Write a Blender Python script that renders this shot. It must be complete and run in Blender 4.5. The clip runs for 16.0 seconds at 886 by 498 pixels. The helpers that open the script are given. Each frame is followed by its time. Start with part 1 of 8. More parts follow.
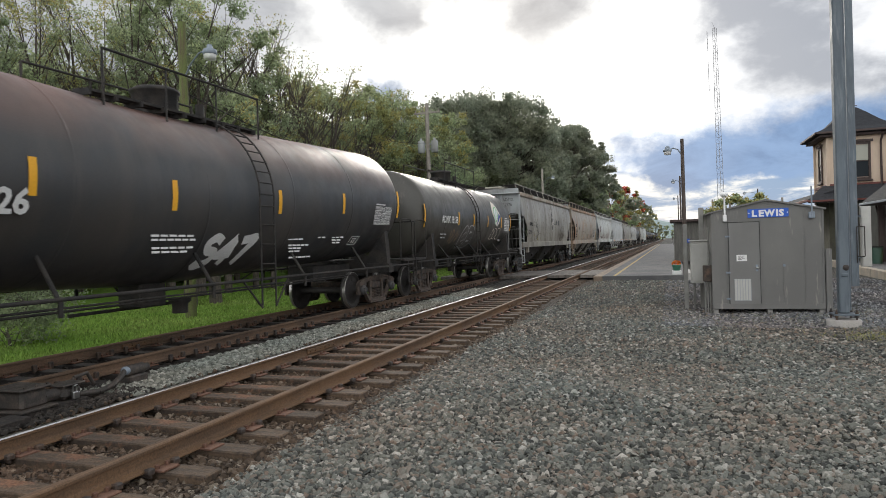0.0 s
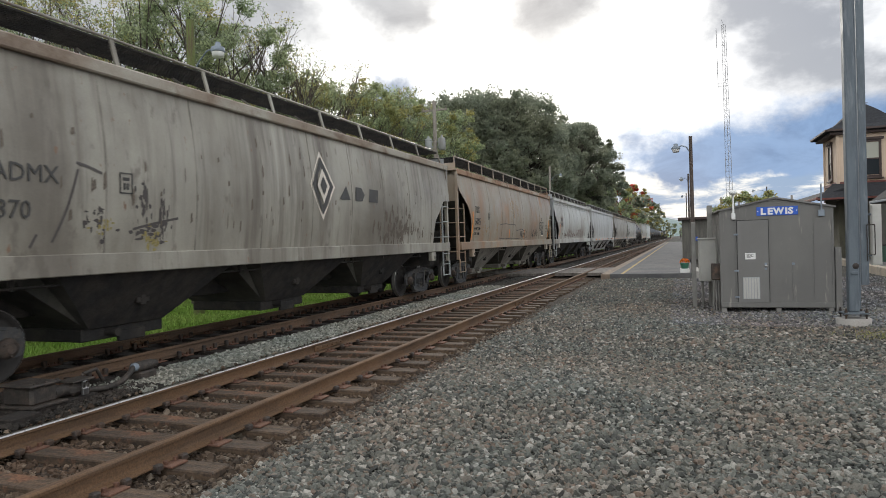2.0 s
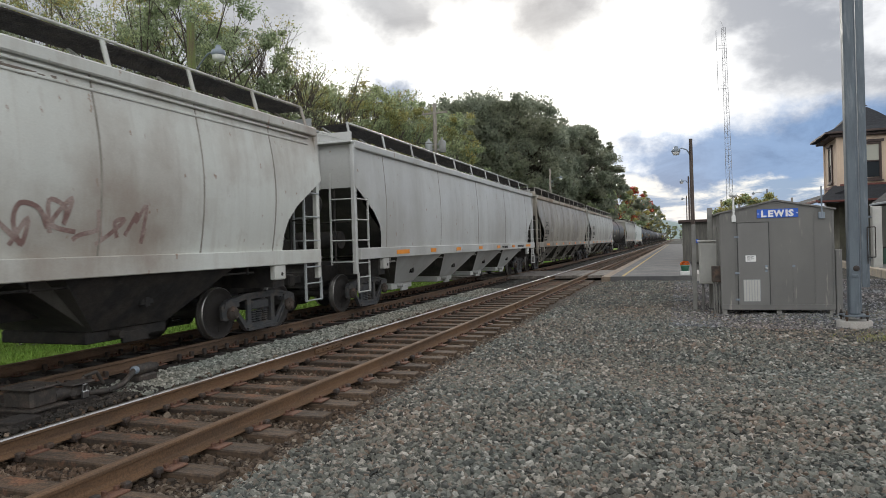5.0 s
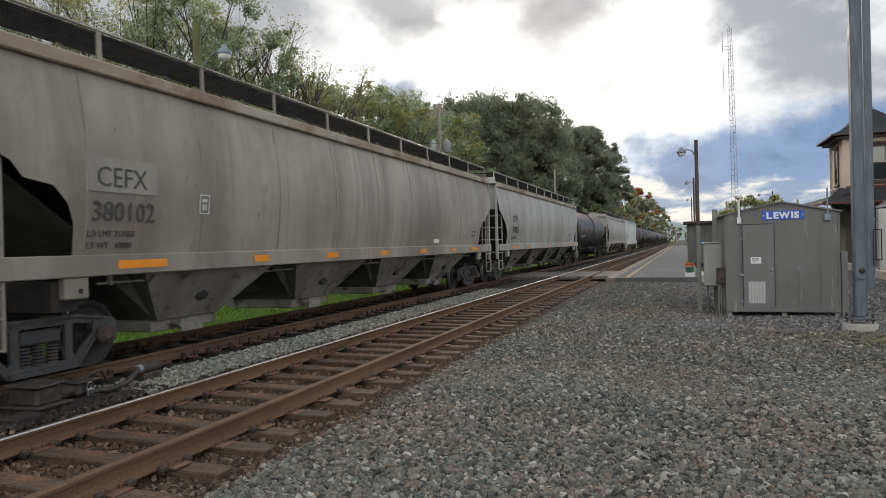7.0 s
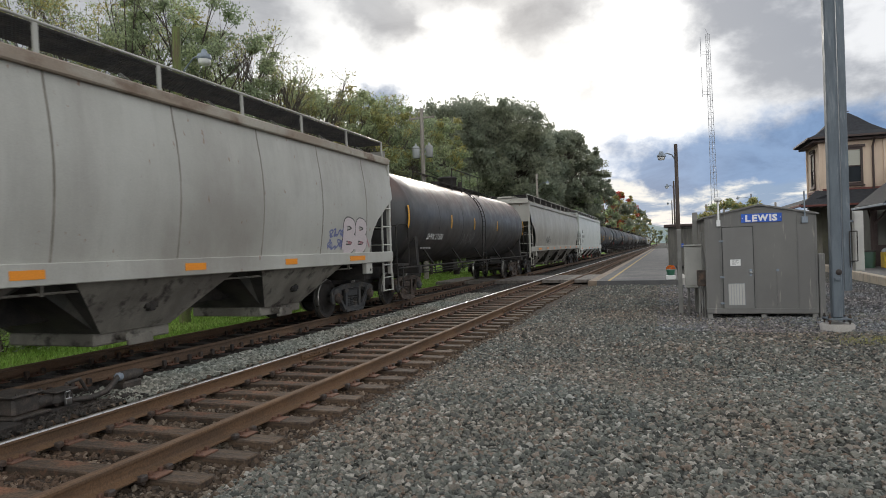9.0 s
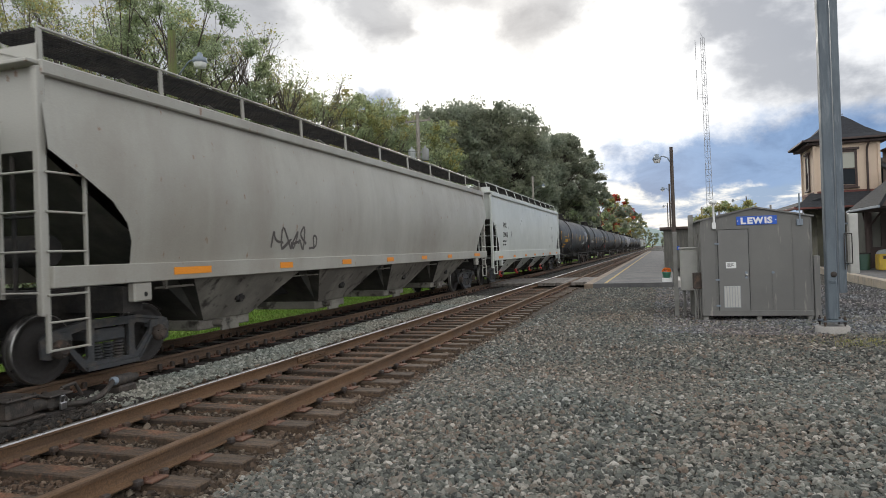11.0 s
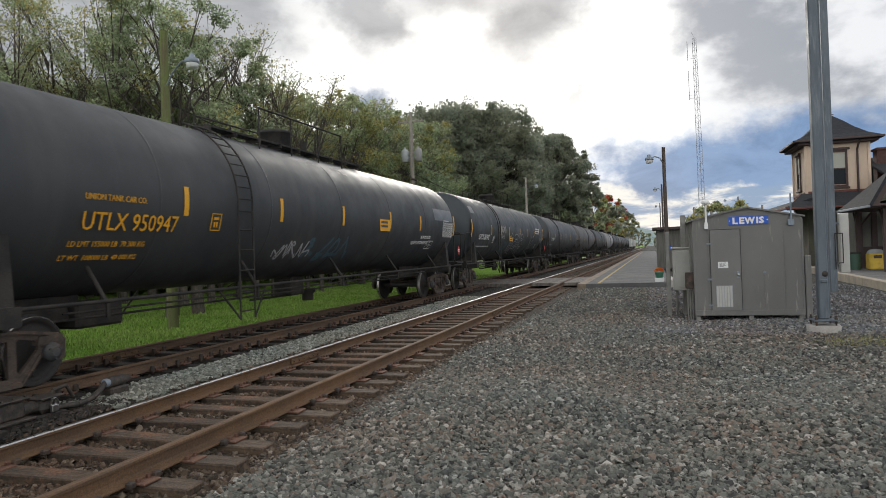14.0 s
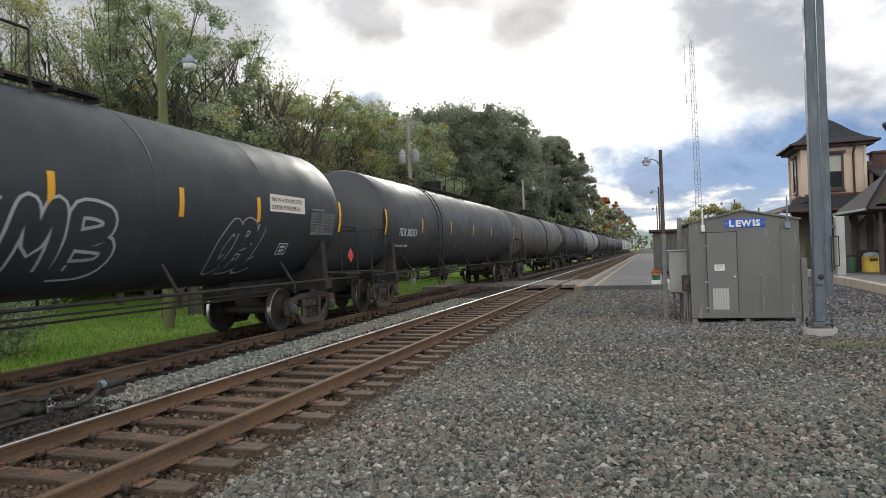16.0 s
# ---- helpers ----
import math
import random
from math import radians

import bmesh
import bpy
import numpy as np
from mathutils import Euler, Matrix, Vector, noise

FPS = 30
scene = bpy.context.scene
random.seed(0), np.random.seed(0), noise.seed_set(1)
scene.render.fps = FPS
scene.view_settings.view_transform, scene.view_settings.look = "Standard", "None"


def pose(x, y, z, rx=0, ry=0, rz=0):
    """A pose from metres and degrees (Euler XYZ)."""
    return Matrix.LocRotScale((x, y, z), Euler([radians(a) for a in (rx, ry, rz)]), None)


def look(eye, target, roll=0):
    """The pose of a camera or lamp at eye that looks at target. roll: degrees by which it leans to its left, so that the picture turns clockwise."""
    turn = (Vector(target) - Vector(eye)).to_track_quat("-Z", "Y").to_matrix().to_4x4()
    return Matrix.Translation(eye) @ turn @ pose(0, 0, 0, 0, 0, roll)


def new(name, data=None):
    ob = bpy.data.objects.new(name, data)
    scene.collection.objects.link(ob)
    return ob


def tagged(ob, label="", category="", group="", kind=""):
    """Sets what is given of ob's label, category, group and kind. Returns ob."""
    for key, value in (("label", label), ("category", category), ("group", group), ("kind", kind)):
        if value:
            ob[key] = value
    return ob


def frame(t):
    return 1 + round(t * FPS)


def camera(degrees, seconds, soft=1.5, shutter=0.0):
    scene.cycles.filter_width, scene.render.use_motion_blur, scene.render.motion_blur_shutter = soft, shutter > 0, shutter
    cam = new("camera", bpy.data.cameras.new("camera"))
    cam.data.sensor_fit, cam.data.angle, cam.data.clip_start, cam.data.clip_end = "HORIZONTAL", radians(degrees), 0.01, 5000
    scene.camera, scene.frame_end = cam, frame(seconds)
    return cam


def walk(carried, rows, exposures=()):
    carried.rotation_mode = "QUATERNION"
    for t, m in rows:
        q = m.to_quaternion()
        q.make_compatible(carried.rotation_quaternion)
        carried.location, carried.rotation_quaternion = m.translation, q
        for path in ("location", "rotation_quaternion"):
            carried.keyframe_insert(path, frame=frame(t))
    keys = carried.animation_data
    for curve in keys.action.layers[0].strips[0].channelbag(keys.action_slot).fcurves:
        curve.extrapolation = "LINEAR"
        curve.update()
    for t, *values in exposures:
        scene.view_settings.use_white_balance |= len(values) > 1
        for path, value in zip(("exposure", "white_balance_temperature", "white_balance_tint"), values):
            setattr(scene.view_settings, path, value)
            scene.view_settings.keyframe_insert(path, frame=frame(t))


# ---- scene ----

# ---- camera: a hand-held phone at eye height beside the tracks, panning a little ----
EYE = Vector((0.0, 0.0, 1.552))
cam = camera(67.89, 16.0, soft=0.65, shutter=0.06)
PAN = [(0, 19.06, -0.40, -1.77), (0.5, 19.19, -0.48, -1.72), (1, 19.45, -0.52, -1.49), (1.5, 19.70, -0.57, -1.64), (2, 19.69, -0.59, -1.68), (2.5, 19.60, -0.60, -1.68), (3, 19.50, -0.46, -1.83), (3.5, 19.50, -0.40, -1.88), (4, 19.50, -0.39, -1.90), (6.5, 20.09, -0.33, -1.38), (7, 20.08, -0.33, -1.43), (7.5, 19.97, -0.21, -1.70), (8, 19.14, -0.07, -1.86), (8.5, 18.76, -0.03, -1.86), (9, 18.59, 0.02, -1.82), (11.5, 18.18, 0.28, -1.89), (12, 18.09, 0.25, -1.81), (12.5, 17.93, 0.22, -1.91), (13, 17.75, 0.27, -2.15), (13.5, 17.69, 0.29, -2.09), (14, 17.67, 0.30, -2.06), (14.5, 17.64, 0.34, -2.03), (15, 17.54, 0.41, -2.04), (15.5, 17.47, 0.47, -2.01), (16, 17.41, 0.45, -1.89)]


def view(yaw, pitch, roll):
    a, b = radians(yaw), radians(pitch)
    ahead = Vector((-math.sin(a) * math.cos(b), math.cos(a) * math.cos(b), math.sin(b)))
    return look(EYE, EYE + ahead, roll)


walk(cam, [(t, view(y, p, r)) for t, y, p, r in PAN],
     exposures=[(0, 0.19), (4.2, 0.18), (6.4, 0.0), (9.4, 0.0), (11.3, 0.19), (12.2, 0.0), (13.6, -0.04), (14.1, 0.02), (14.6, 0.22), (15.0, 0.32), (15.5, 0.25), (16, 0.25)])

# ---- world and sun: broken bright cloud, the sun veiled ahead over the trees ----
SUN_AZ, SUN_EL = -13.0, 19.0
scene.view_settings.exposure = 0.0


def make_world():
    w = bpy.data.worlds.new("sky")
    scene.world = w
    w.use_nodes = True
    nt = w.node_tree
    nt.nodes.clear()
    N, L = nt.nodes.new, nt.links.new

    def math_node(op, a, b=None, c=None):
        n = N("ShaderNodeMath")
        n.operation = op
        for i, v in enumerate((a, b, c)):
            if v is None:
                continue
            if isinstance(v, (int, float)):
                n.inputs[i].default_value = v
            else:
                L(v, n.inputs[i])
        return n.outputs[0]

    def ramp(src, lo, hi):
        n = N("ShaderNodeMapRange")
        n.interpolation_type = "SMOOTHSTEP"
        L(src, n.inputs[0])
        n.inputs[1].default_value, n.inputs[2].default_value = lo, hi
        return n.outputs[0]

    def blend(fac, a, b):
        n = N("ShaderNodeMix")
        n.data_type = "RGBA"
        for sock, v in ((n.inputs[0], fac), (n.inputs[6], a), (n.inputs[7], b)):
            if isinstance(v, tuple):
                sock.default_value = (*v, 1)
            elif isinstance(v, (int, float)):
                sock.default_value = v
            else:
                L(v, sock)
        return n.outputs[2]

    sky = N("ShaderNodeTexSky")
    sky.sky_type, sky.sun_disc = "NISHITA", False
    sky.sun_elevation, sky.sun_rotation = radians(SUN_EL), radians(SUN_AZ)
    co = N("ShaderNodeTexCoord").outputs["Generated"]
    sep = N("ShaderNodeSeparateXYZ")
    L(co, sep.inputs[0])

    def cloud(scale, detail, rough, off, squash, warp=0.35):
        m = N("ShaderNodeMapping")
        m.inputs["Location"].default_value = off
        m.inputs["Scale"].default_value = squash
        L(co, m.inputs[0])
        n = N("ShaderNodeTexNoise")
        n.inputs["Scale"].default_value = scale
        n.inputs["Detail"].default_value = detail
        n.inputs["Roughness"].default_value = rough
        n.inputs["Distortion"].default_value = warp
        L(m.outputs[0], n.inputs[0])
        return n.outputs[0]

    # how near a direction is to the veiled sun
    a, e = radians(-13.0), radians(12.0)
    dot = N("ShaderNodeVectorMath")
    dot.operation = "DOT_PRODUCT"
    L(co, dot.inputs[0])
    dot.inputs[1].default_value = (math.sin(a) * math.cos(e), math.cos(a) * math.cos(e), math.sin(e))
    near = ramp(dot.outputs["Value"], 0.905, 0.972)
    away = ramp(dot.outputs["Value"], 0.45, -0.5)
    lumps = ramp(cloud(4.2, 9, 0.58, CLOUD_A, (1, 1, 2.1)), 0.40, 0.60)
    wisps = ramp(cloud(9.0, 8, 0.62, CLOUD_B, (1, 1, 2.2)), 0.36, 0.66)
    # azimuth and height in degrees, ruffled so that cloud edges billow
    ruffle_a = math_node("MULTIPLY", math_node("SUBTRACT", cloud(7.0, 8, 0.6, (3.1, 0.4, 2.2), (1, 1, 1.3), 0.0), 0.5), 13.0)
    ruffle_e = math_node("MULTIPLY", math_node("SUBTRACT", cloud(8.0, 8, 0.62, (0.7, 6.1, 1.2), (1, 1, 1.3), 0.0), 0.5), 6.5)
    azim = math_node("ADD", math_node("MULTIPLY", math_node("ARCTAN2", sep.outputs[0], sep.outputs[1]), 57.2958), ruffle_a)
    elev_true = math_node("MULTIPLY", math_node("ARCSINE", sep.outputs[2]), 57.2958)
    elev = math_node("ADD", elev_true, ruffle_e)

    def bank(az0, el0, wide, high, soft=0.45):
        """One cumulus bank: dark inside, frayed at its rim."""
        u = math_node("MULTIPLY", math_node("SUBTRACT", azim, az0), 1.0 / wide)
        v = math_node("MULTIPLY", math_node("SUBTRACT", elev, el0), 1.0 / high)
        return ramp(math_node("SQRT", math_node("ADD", math_node("MULTIPLY", u, u), math_node("MULTIPLY", v, v))), 1.0 + soft * 0.5, 1.0 - soft)

    body = blend(lumps, (0.74, 0.76, 0.80), (0.36, 0.375, 0.41))
    body = blend(math_node("MULTIPLY", wisps, 0.35), body, (0.42, 0.44, 0.48))
    lit = blend(math_node("MULTIPLY", near, 0.96), body, (1.45, 1.44, 1.40))
    for az0, el0, wide, high, dark in ((-34.5, 19.0, 6.5, 4.4, 0.95), (-23.5, 20.0, 4.2, 3.8, 0.95), (-8.5, 19.6, 5.4, 4.4, 0.95), (-16.0, 22.0, 5.0, 3.0, 0.8), (-6.3, 12.6, 1.5, 0.9, 0.5), (-17.0, 14.6, 1.2, 0.6, 0.35), (-50.0, 20.0, 12.0, 8.0, 0.85)):
        lit = blend(math_node("MULTIPLY", bank(az0, el0, wide, high, 0.75), dark), lit, blend(wisps, (0.50, 0.51, 0.53), (0.36, 0.37, 0.395)))
    # grey bank to the east with bright rents in it
    east = ramp(azim, 1.0, 6.0)
    grey_bank = blend(ramp(cloud(7.0, 9, 0.55, CLOUD_C, (1, 1, 1.7), 0.0), 0.37, 0.60), (0.38, 0.40, 0.445), (0.95, 0.96, 0.98))
    lit = blend(math_node("MULTIPLY", east, math_node("MULTIPLY", ramp(elev_true, 40.0, 28.0), 0.95)), lit, grey_bank)
    # the blue-grey shelf of cloud low in the east, a bright gap under it
    shelf = math_node("MULTIPLY", ramp(azim, -6.5, -2.5), ramp(elev, 10.4, 8.0))
    lit = blend(math_node("MULTIPLY", shelf, 0.95), lit, blend(wisps, (0.19, 0.33, 0.58), (0.10, 0.20, 0.40)))
    low = math_node("MULTIPLY", ramp(azim, -9.0, -4.0), ramp(elev, 5.0, 4.1))
    streak = ramp(cloud(1.0, 7, 0.62, (1.4, 5.1, 0.9), (6, 6, 26)), 0.44, 0.56)
    lit = blend(low, lit, blend(streak, (0.24, 0.36, 0.55), (0.92, 0.91, 0.88)))
    # a blue rent low between the trees
    lit = blend(math_node("MULTIPLY", bank(-22.0, 12.0, 3.4, 3.0, 0.5), 0.95), lit, (0.22, 0.30, 0.44))
    lit = blend(math_node("MULTIPLY", away, 0.9), lit, (1.55, 1.57, 1.60))  # unseen sky behind the viewpoint, brightened to light the faces turned to it
    scaled = N("ShaderNodeVectorMath")
    scaled.operation = "SCALE"
    L(sky.outputs[0], scaled.inputs[0])
    scaled.inputs["Scale"].default_value = 0.09
    final = blend(0.94, scaled.outputs[0], lit)
    bg = N("ShaderNodeBackground")
    L(final, bg.inputs[0])
    bg.inputs[1].default_value = SKY
    L(bg.outputs[0], N("ShaderNodeOutputWorld").inputs[0])


SKY = 1.0
CLOUD_A, CLOUD_B, CLOUD_C = (2.1, 4.4, 1.3), (7.3, 2.2, 0.0), (1.4, 5.1, 0.3)
make_world()

sun_data = bpy.data.lights.new("sun", "SUN")
sun_data.energy, sun_data.angle, sun_data.color = 1.5, radians(14), (1.0, 0.95, 0.87)
sun = new("sun", sun_data)
sun.matrix_world = look((0, 0, 60), (-math.sin(radians(SUN_AZ)) * math.cos(radians(SUN_EL)), -math.cos(radians(SUN_AZ)) * math.cos(radians(SUN_EL)), 60 - math.sin(radians(SUN_EL))))

# ---- materials ----


def surface(name, base, rough=0.6, metal=0.0, second=None, amount=0.5, scale=2.0, stretch=(1, 1, 1), third=None, third_amount=0.4,
            third_scale=6.0, third_stretch=(1, 1, 1), fine=60.0, grain=0.25, bump=0.15, bump_scale=None, vary=0.0, island=0.0, coords="Object", spec=None, soft=0.0, layers=(), dust=None):
    """A worn surface: two layers of stains over a base colour, fine grain and relief."""
    m = bpy.data.materials.new(name)
    m.use_nodes = True
    nt = m.node_tree
    N, L = nt.nodes.new, nt.links.new
    b = nt.nodes["Principled BSDF"]
    co = N("ShaderNodeTexCoord").outputs[coords]

    def tex(sc, st, detail=5, rough_=0.6):
        mp = N("ShaderNodeMapping")
        mp.inputs["Scale"].default_value = st
        L(co, mp.inputs[0])
        n = N("ShaderNodeTexNoise")
        n.inputs["Scale"].default_value, n.inputs["Detail"].default_value, n.inputs["Roughness"].default_value = sc, detail, rough_
        L(mp.outputs[0], n.inputs[0])
        return n.outputs[0]

    def ramp(src, lo, hi, to0=0.0, to1=1.0):
        n = N("ShaderNodeMapRange")
        L(src, n.inputs[0])
        for i, v in enumerate((lo, hi, to0, to1)):
            n.inputs[i + 1].default_value = v
        return n.outputs[0]

    def mix(fac, a, c, mode="MIX"):
        n = N("ShaderNodeMix")
        n.data_type, n.blend_type = "RGBA", mode
        for sock, v in ((n.inputs[0], fac), (n.inputs[6], a), (n.inputs[7], c)):
            if isinstance(v, tuple):
                sock.default_value = (*v, 1)
            elif isinstance(v, (int, float)):
                sock.default_value = v
            else:
                L(v, sock)
        return n.outputs[2]

    col = base
    if second:
        col = mix(ramp(tex(scale, stretch), 0.62 - amount * 0.4 - soft, 0.72 - amount * 0.25 + soft), col, second)
    if third:
        col = mix(ramp(tex(third_scale, third_stretch), 0.66 - third_amount * 0.35 - soft, 0.74 - third_amount * 0.25 + soft), col, third)
    for paint, lo, hi, sc, st, most in layers:
        col = mix(ramp(tex(sc, st, 6), lo, hi, 0.0, most), col, paint)
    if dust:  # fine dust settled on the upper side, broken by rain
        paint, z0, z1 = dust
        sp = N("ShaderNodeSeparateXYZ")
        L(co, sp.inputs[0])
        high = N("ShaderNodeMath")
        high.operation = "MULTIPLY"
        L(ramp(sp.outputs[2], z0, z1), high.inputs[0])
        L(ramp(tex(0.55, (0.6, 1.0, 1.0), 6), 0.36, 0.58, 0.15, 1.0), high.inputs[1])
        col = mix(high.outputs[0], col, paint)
    g = ramp(tex(fine, (1, 1, 1), 3), 0.3, 0.7, 1 - grain, 1 + grain)
    comb = N("ShaderNodeCombineColor")
    for i in range(3):
        L(g, comb.inputs[i])
    col = mix(1.0, col, comb.outputs[0], "MULTIPLY")
    if vary or island:
        src = N("ShaderNodeNewGeometry").outputs["Random Per Island"] if island else N("ShaderNodeObjectInfo").outputs["Random"]
        k = island or vary
        v = ramp(src, 0, 1, 1 - k, 1 + k)
        c2 = N("ShaderNodeCombineColor")
        for i in range(3):
            L(v, c2.inputs[i])
        col = mix(1.0, col, c2.outputs[0], "MULTIPLY")
    L(col, b.inputs["Base Color"])
    b.inputs["Metallic"].default_value = metal
    L(ramp(tex(scale * 3, (1, 1, 1)), 0.3, 0.7, max(rough - 0.1, 0.03), min(rough + 0.12, 1)), b.inputs["Roughness"])
    if spec is not None:
        b.inputs["Specular IOR Level"].default_value = spec
    if bump:
        bp = N("ShaderNodeBump")
        bp.inputs["Strength"].default_value = bump
        bp.inputs["Distance"].default_value = 0.02
        L(tex(bump_scale or fine, (1, 1, 1), 4), bp.inputs["Height"])
        L(bp.outputs[0], b.inputs["Normal"])
    return m


M = {}
M["rail_side"] = surface("rusty rail", (0.150, 0.084, 0.042), 0.75, 0.1, (0.10, 0.060, 0.034), 0.5, 1.2, (6, 0.6, 6), grain=0.3, bump=0.2)
M["rail_grimy"] = surface("grimy rusty rail", (0.135, 0.083, 0.050), 0.8, 0.1, (0.085, 0.056, 0.037), 0.5, 1.2, (6, 0.6, 6), grain=0.3, bump=0.2)
M["rail_top"] = surface("polished rail head", (0.64, 0.62, 0.60), 0.30, 1.0, (0.42, 0.36, 0.31), 0.35, 3, (8, 0.3, 1), grain=0.08, bump=0.0)
M["rail_worn"] = surface("dull rail head", (0.15, 0.098, 0.066), 0.75, 0.1, (0.11, 0.07, 0.047), 0.5, 3, (8, 0.3, 1), grain=0.1, bump=0.0, spec=0.15)
M["tie"] = surface("weathered tie timber", (0.092, 0.061, 0.038), 0.9, 0, (0.052, 0.037, 0.026), 0.5, 5, (0.6, 4, 4), (0.15, 0.072, 0.04), 0.3, 2.5, (1, 1, 1), 40, 0.4, 0.5, 30, vary=0.25)
# far ties: grime and the train's shadow, both in the near-black colour
M["tie_grimy"] = surface("oily tie timber darkened for shade", (0.034, 0.027, 0.022), 0.9, 0, (0.02, 0.017, 0.015), 0.5, 5, (0.6, 4, 4), (0.06, 0.038, 0.026), 0.2, 2.5, (1, 1, 1), 40, 0.4, 0.5, 30, vary=0.25)
M["plate"] = surface("rusty tie plate", (0.155, 0.078, 0.05), 0.85, 0.15, (0.095, 0.05, 0.035), 0.5, 8, bump=0.3)
M["anchor"] = surface("dark grimy iron", (0.05, 0.042, 0.038), 0.75, 0.3, (0.10, 0.065, 0.045), 0.4, 8)


def stone(name, stops, rough=0.85):
    """Crushed stone whose pieces differ in colour from one to the next."""
    m = surface(name, (1, 1, 1), rough, fine=120, grain=0.22, bump=0.3)
    nt = m.node_tree
    b = nt.nodes["Principled BSDF"]
    old = b.inputs["Base Color"].links[0].from_socket
    cr = nt.nodes.new("ShaderNodeValToRGB")
    cr.color_ramp.interpolation = "LINEAR"
    while len(cr.color_ramp.elements) < len(stops):
        cr.color_ramp.elements.new(0.5)
    for e, (p, c) in zip(cr.color_ramp.elements, stops):
        e.position, e.color = p, (*c, 1)
    nt.links.new(nt.nodes.new("ShaderNodeNewGeometry").outputs["Random Per Island"], cr.inputs[0])
    drift = nt.nodes.new("ShaderNodeTexNoise")
    drift.inputs["Scale"].default_value, drift.inputs["Detail"].default_value = 0.42, 4
    nt.links.new(nt.nodes.new("ShaderNodeTexCoord").outputs["Object"], drift.inputs[0])
    tint = nt.nodes.new("ShaderNodeValToRGB")
    for el_, (p, c) in zip(tint.color_ramp.elements, ((0.38, (0.97, 1.0, 0.98)), (0.66, (1.14, 1.0, 0.90)))):
        el_.position, el_.color = p, (*c, 1)
    nt.links.new(drift.outputs[0], tint.inputs[0])
    for other in (cr.outputs[0], tint.outputs[0]):
        x = nt.nodes.new("ShaderNodeMix")
        x.data_type, x.blend_type = "RGBA", "MULTIPLY"
        x.inputs[0].default_value = 1.0
        nt.links.new(old, x.inputs[6])
        nt.links.new(other, x.inputs[7])
        old = x.outputs[2]
    nt.links.new(old, b.inputs["Base Color"])
    return m


M["stone"] = stone("mixed grey crushed stone", ((0.0, (0.040, 0.042, 0.040)), (0.3, (0.105, 0.112, 0.102)), (0.6, (0.165, 0.170, 0.152)), (0.72, (0.165, 0.125, 0.100)), (0.88, (0.205, 0.205, 0.185)), (1.0, (0.38, 0.37, 0.34))))
M["stone_blue"] = stone("fresh blue-grey crushed stone", ((0.0, (0.05, 0.051, 0.058)), (0.4, (0.125, 0.126, 0.138)), (0.8, (0.19, 0.19, 0.20)), (1.0, (0.34, 0.34, 0.35))))
M["stone_light"] = stone("clean pale crushed stone", ((0.0, (0.09, 0.095, 0.085)), (0.4, (0.19, 0.20, 0.175)), (0.8, (0.26, 0.27, 0.24)), (1.0, (0.40, 0.40, 0.37))))
M["stone_brown"] = stone("rust-stained crushed stone", ((0.0, (0.032, 0.023, 0.016)), (0.4, (0.078, 0.053, 0.035)), (0.8, (0.125, 0.092, 0.066)), (1.0, (0.23, 0.195, 0.155))))
# grime plus the train's shadow, put into the stone colour
M["stone_grime_shade"] = surface("oily ballast stone darkened for shade", (0.028, 0.024, 0.020), 0.85, 0, (0.048, 0.038, 0.030), 0.4, 1.5, fine=90, island=0.5)
M["galv"] = surface("galvanised steel", (0.235, 0.275, 0.315), 0.6, 0.1, (0.19, 0.225, 0.26), 0.5, 2.5, (3, 3, 0.6), grain=0.06, bump=0.03)
M["box_paint"] = surface("grey aluminium sheet", (0.165, 0.162, 0.150), 0.5, 0.1, (0.142, 0.139, 0.130), 0.5, 0.9, (1, 1, 0.6), (0.29, 0.27, 0.24), 0.15, 3, (3, 3, 0.4), grain=0.04, bump=0.02)
M["post_grey"] = surface("dull grey post", (0.25, 0.245, 0.225), 0.6, 0.1, (0.20, 0.195, 0.18), 0.5, 3, grain=0.06, bump=0.02)
M["white"] = surface("white paint", (0.75, 0.75, 0.73), 0.5, grain=0.05, bump=0.02)
M["blue"] = surface("blue enamel", (0.02, 0.10, 0.50), 0.4, grain=0.05, bump=0.0)
M["yellow"] = surface("yellow reflective tape", (0.75, 0.38, 0.02), 0.45, grain=0.1, bump=0.0)
M["orange"] = surface("orange reflective tape", (0.80, 0.28, 0.02), 0.45, grain=0.1, bump=0.0)
M["under"] = surface("grimy underframe", (0.021, 0.020, 0.019), 0.85, 0.1, (0.042, 0.036, 0.031), 0.5, 3, grain=0.3)
M["truck"] = surface("dusty cast steel", (0.092, 0.070, 0.056), 0.8, 0.15, (0.052, 0.042, 0.036), 0.5, 4, (1, 1, 1), (0.13, 0.085, 0.06), 0.3, 9, grain=0.3, bump=0.25)
M["truck_dark"] = surface("dark cast steel", (0.060, 0.062, 0.065), 0.7, 0.2, (0.095, 0.085, 0.075), 0.4, 5, grain=0.25, bump=0.2)
M["wheel"] = surface("wheel steel", (0.036, 0.032, 0.029), 0.7, 0.15, (0.032, 0.028, 0.026), 0.5, 6, grain=0.2)
M["wheel_rim"] = surface("worn wheel rim", (0.42, 0.40, 0.38), 0.35, 0.9, grain=0.1, bump=0.0)
M["bright_steel"] = surface("bright steel", (0.55, 0.54, 0.53), 0.3, 1.0, grain=0.05, bump=0.0)
M["box_grey"] = surface("pale grey cabinet paint", (0.44, 0.435, 0.40), 0.5, 0, (0.38, 0.375, 0.345), 0.5, 1.5, grain=0.05, bump=0.02)
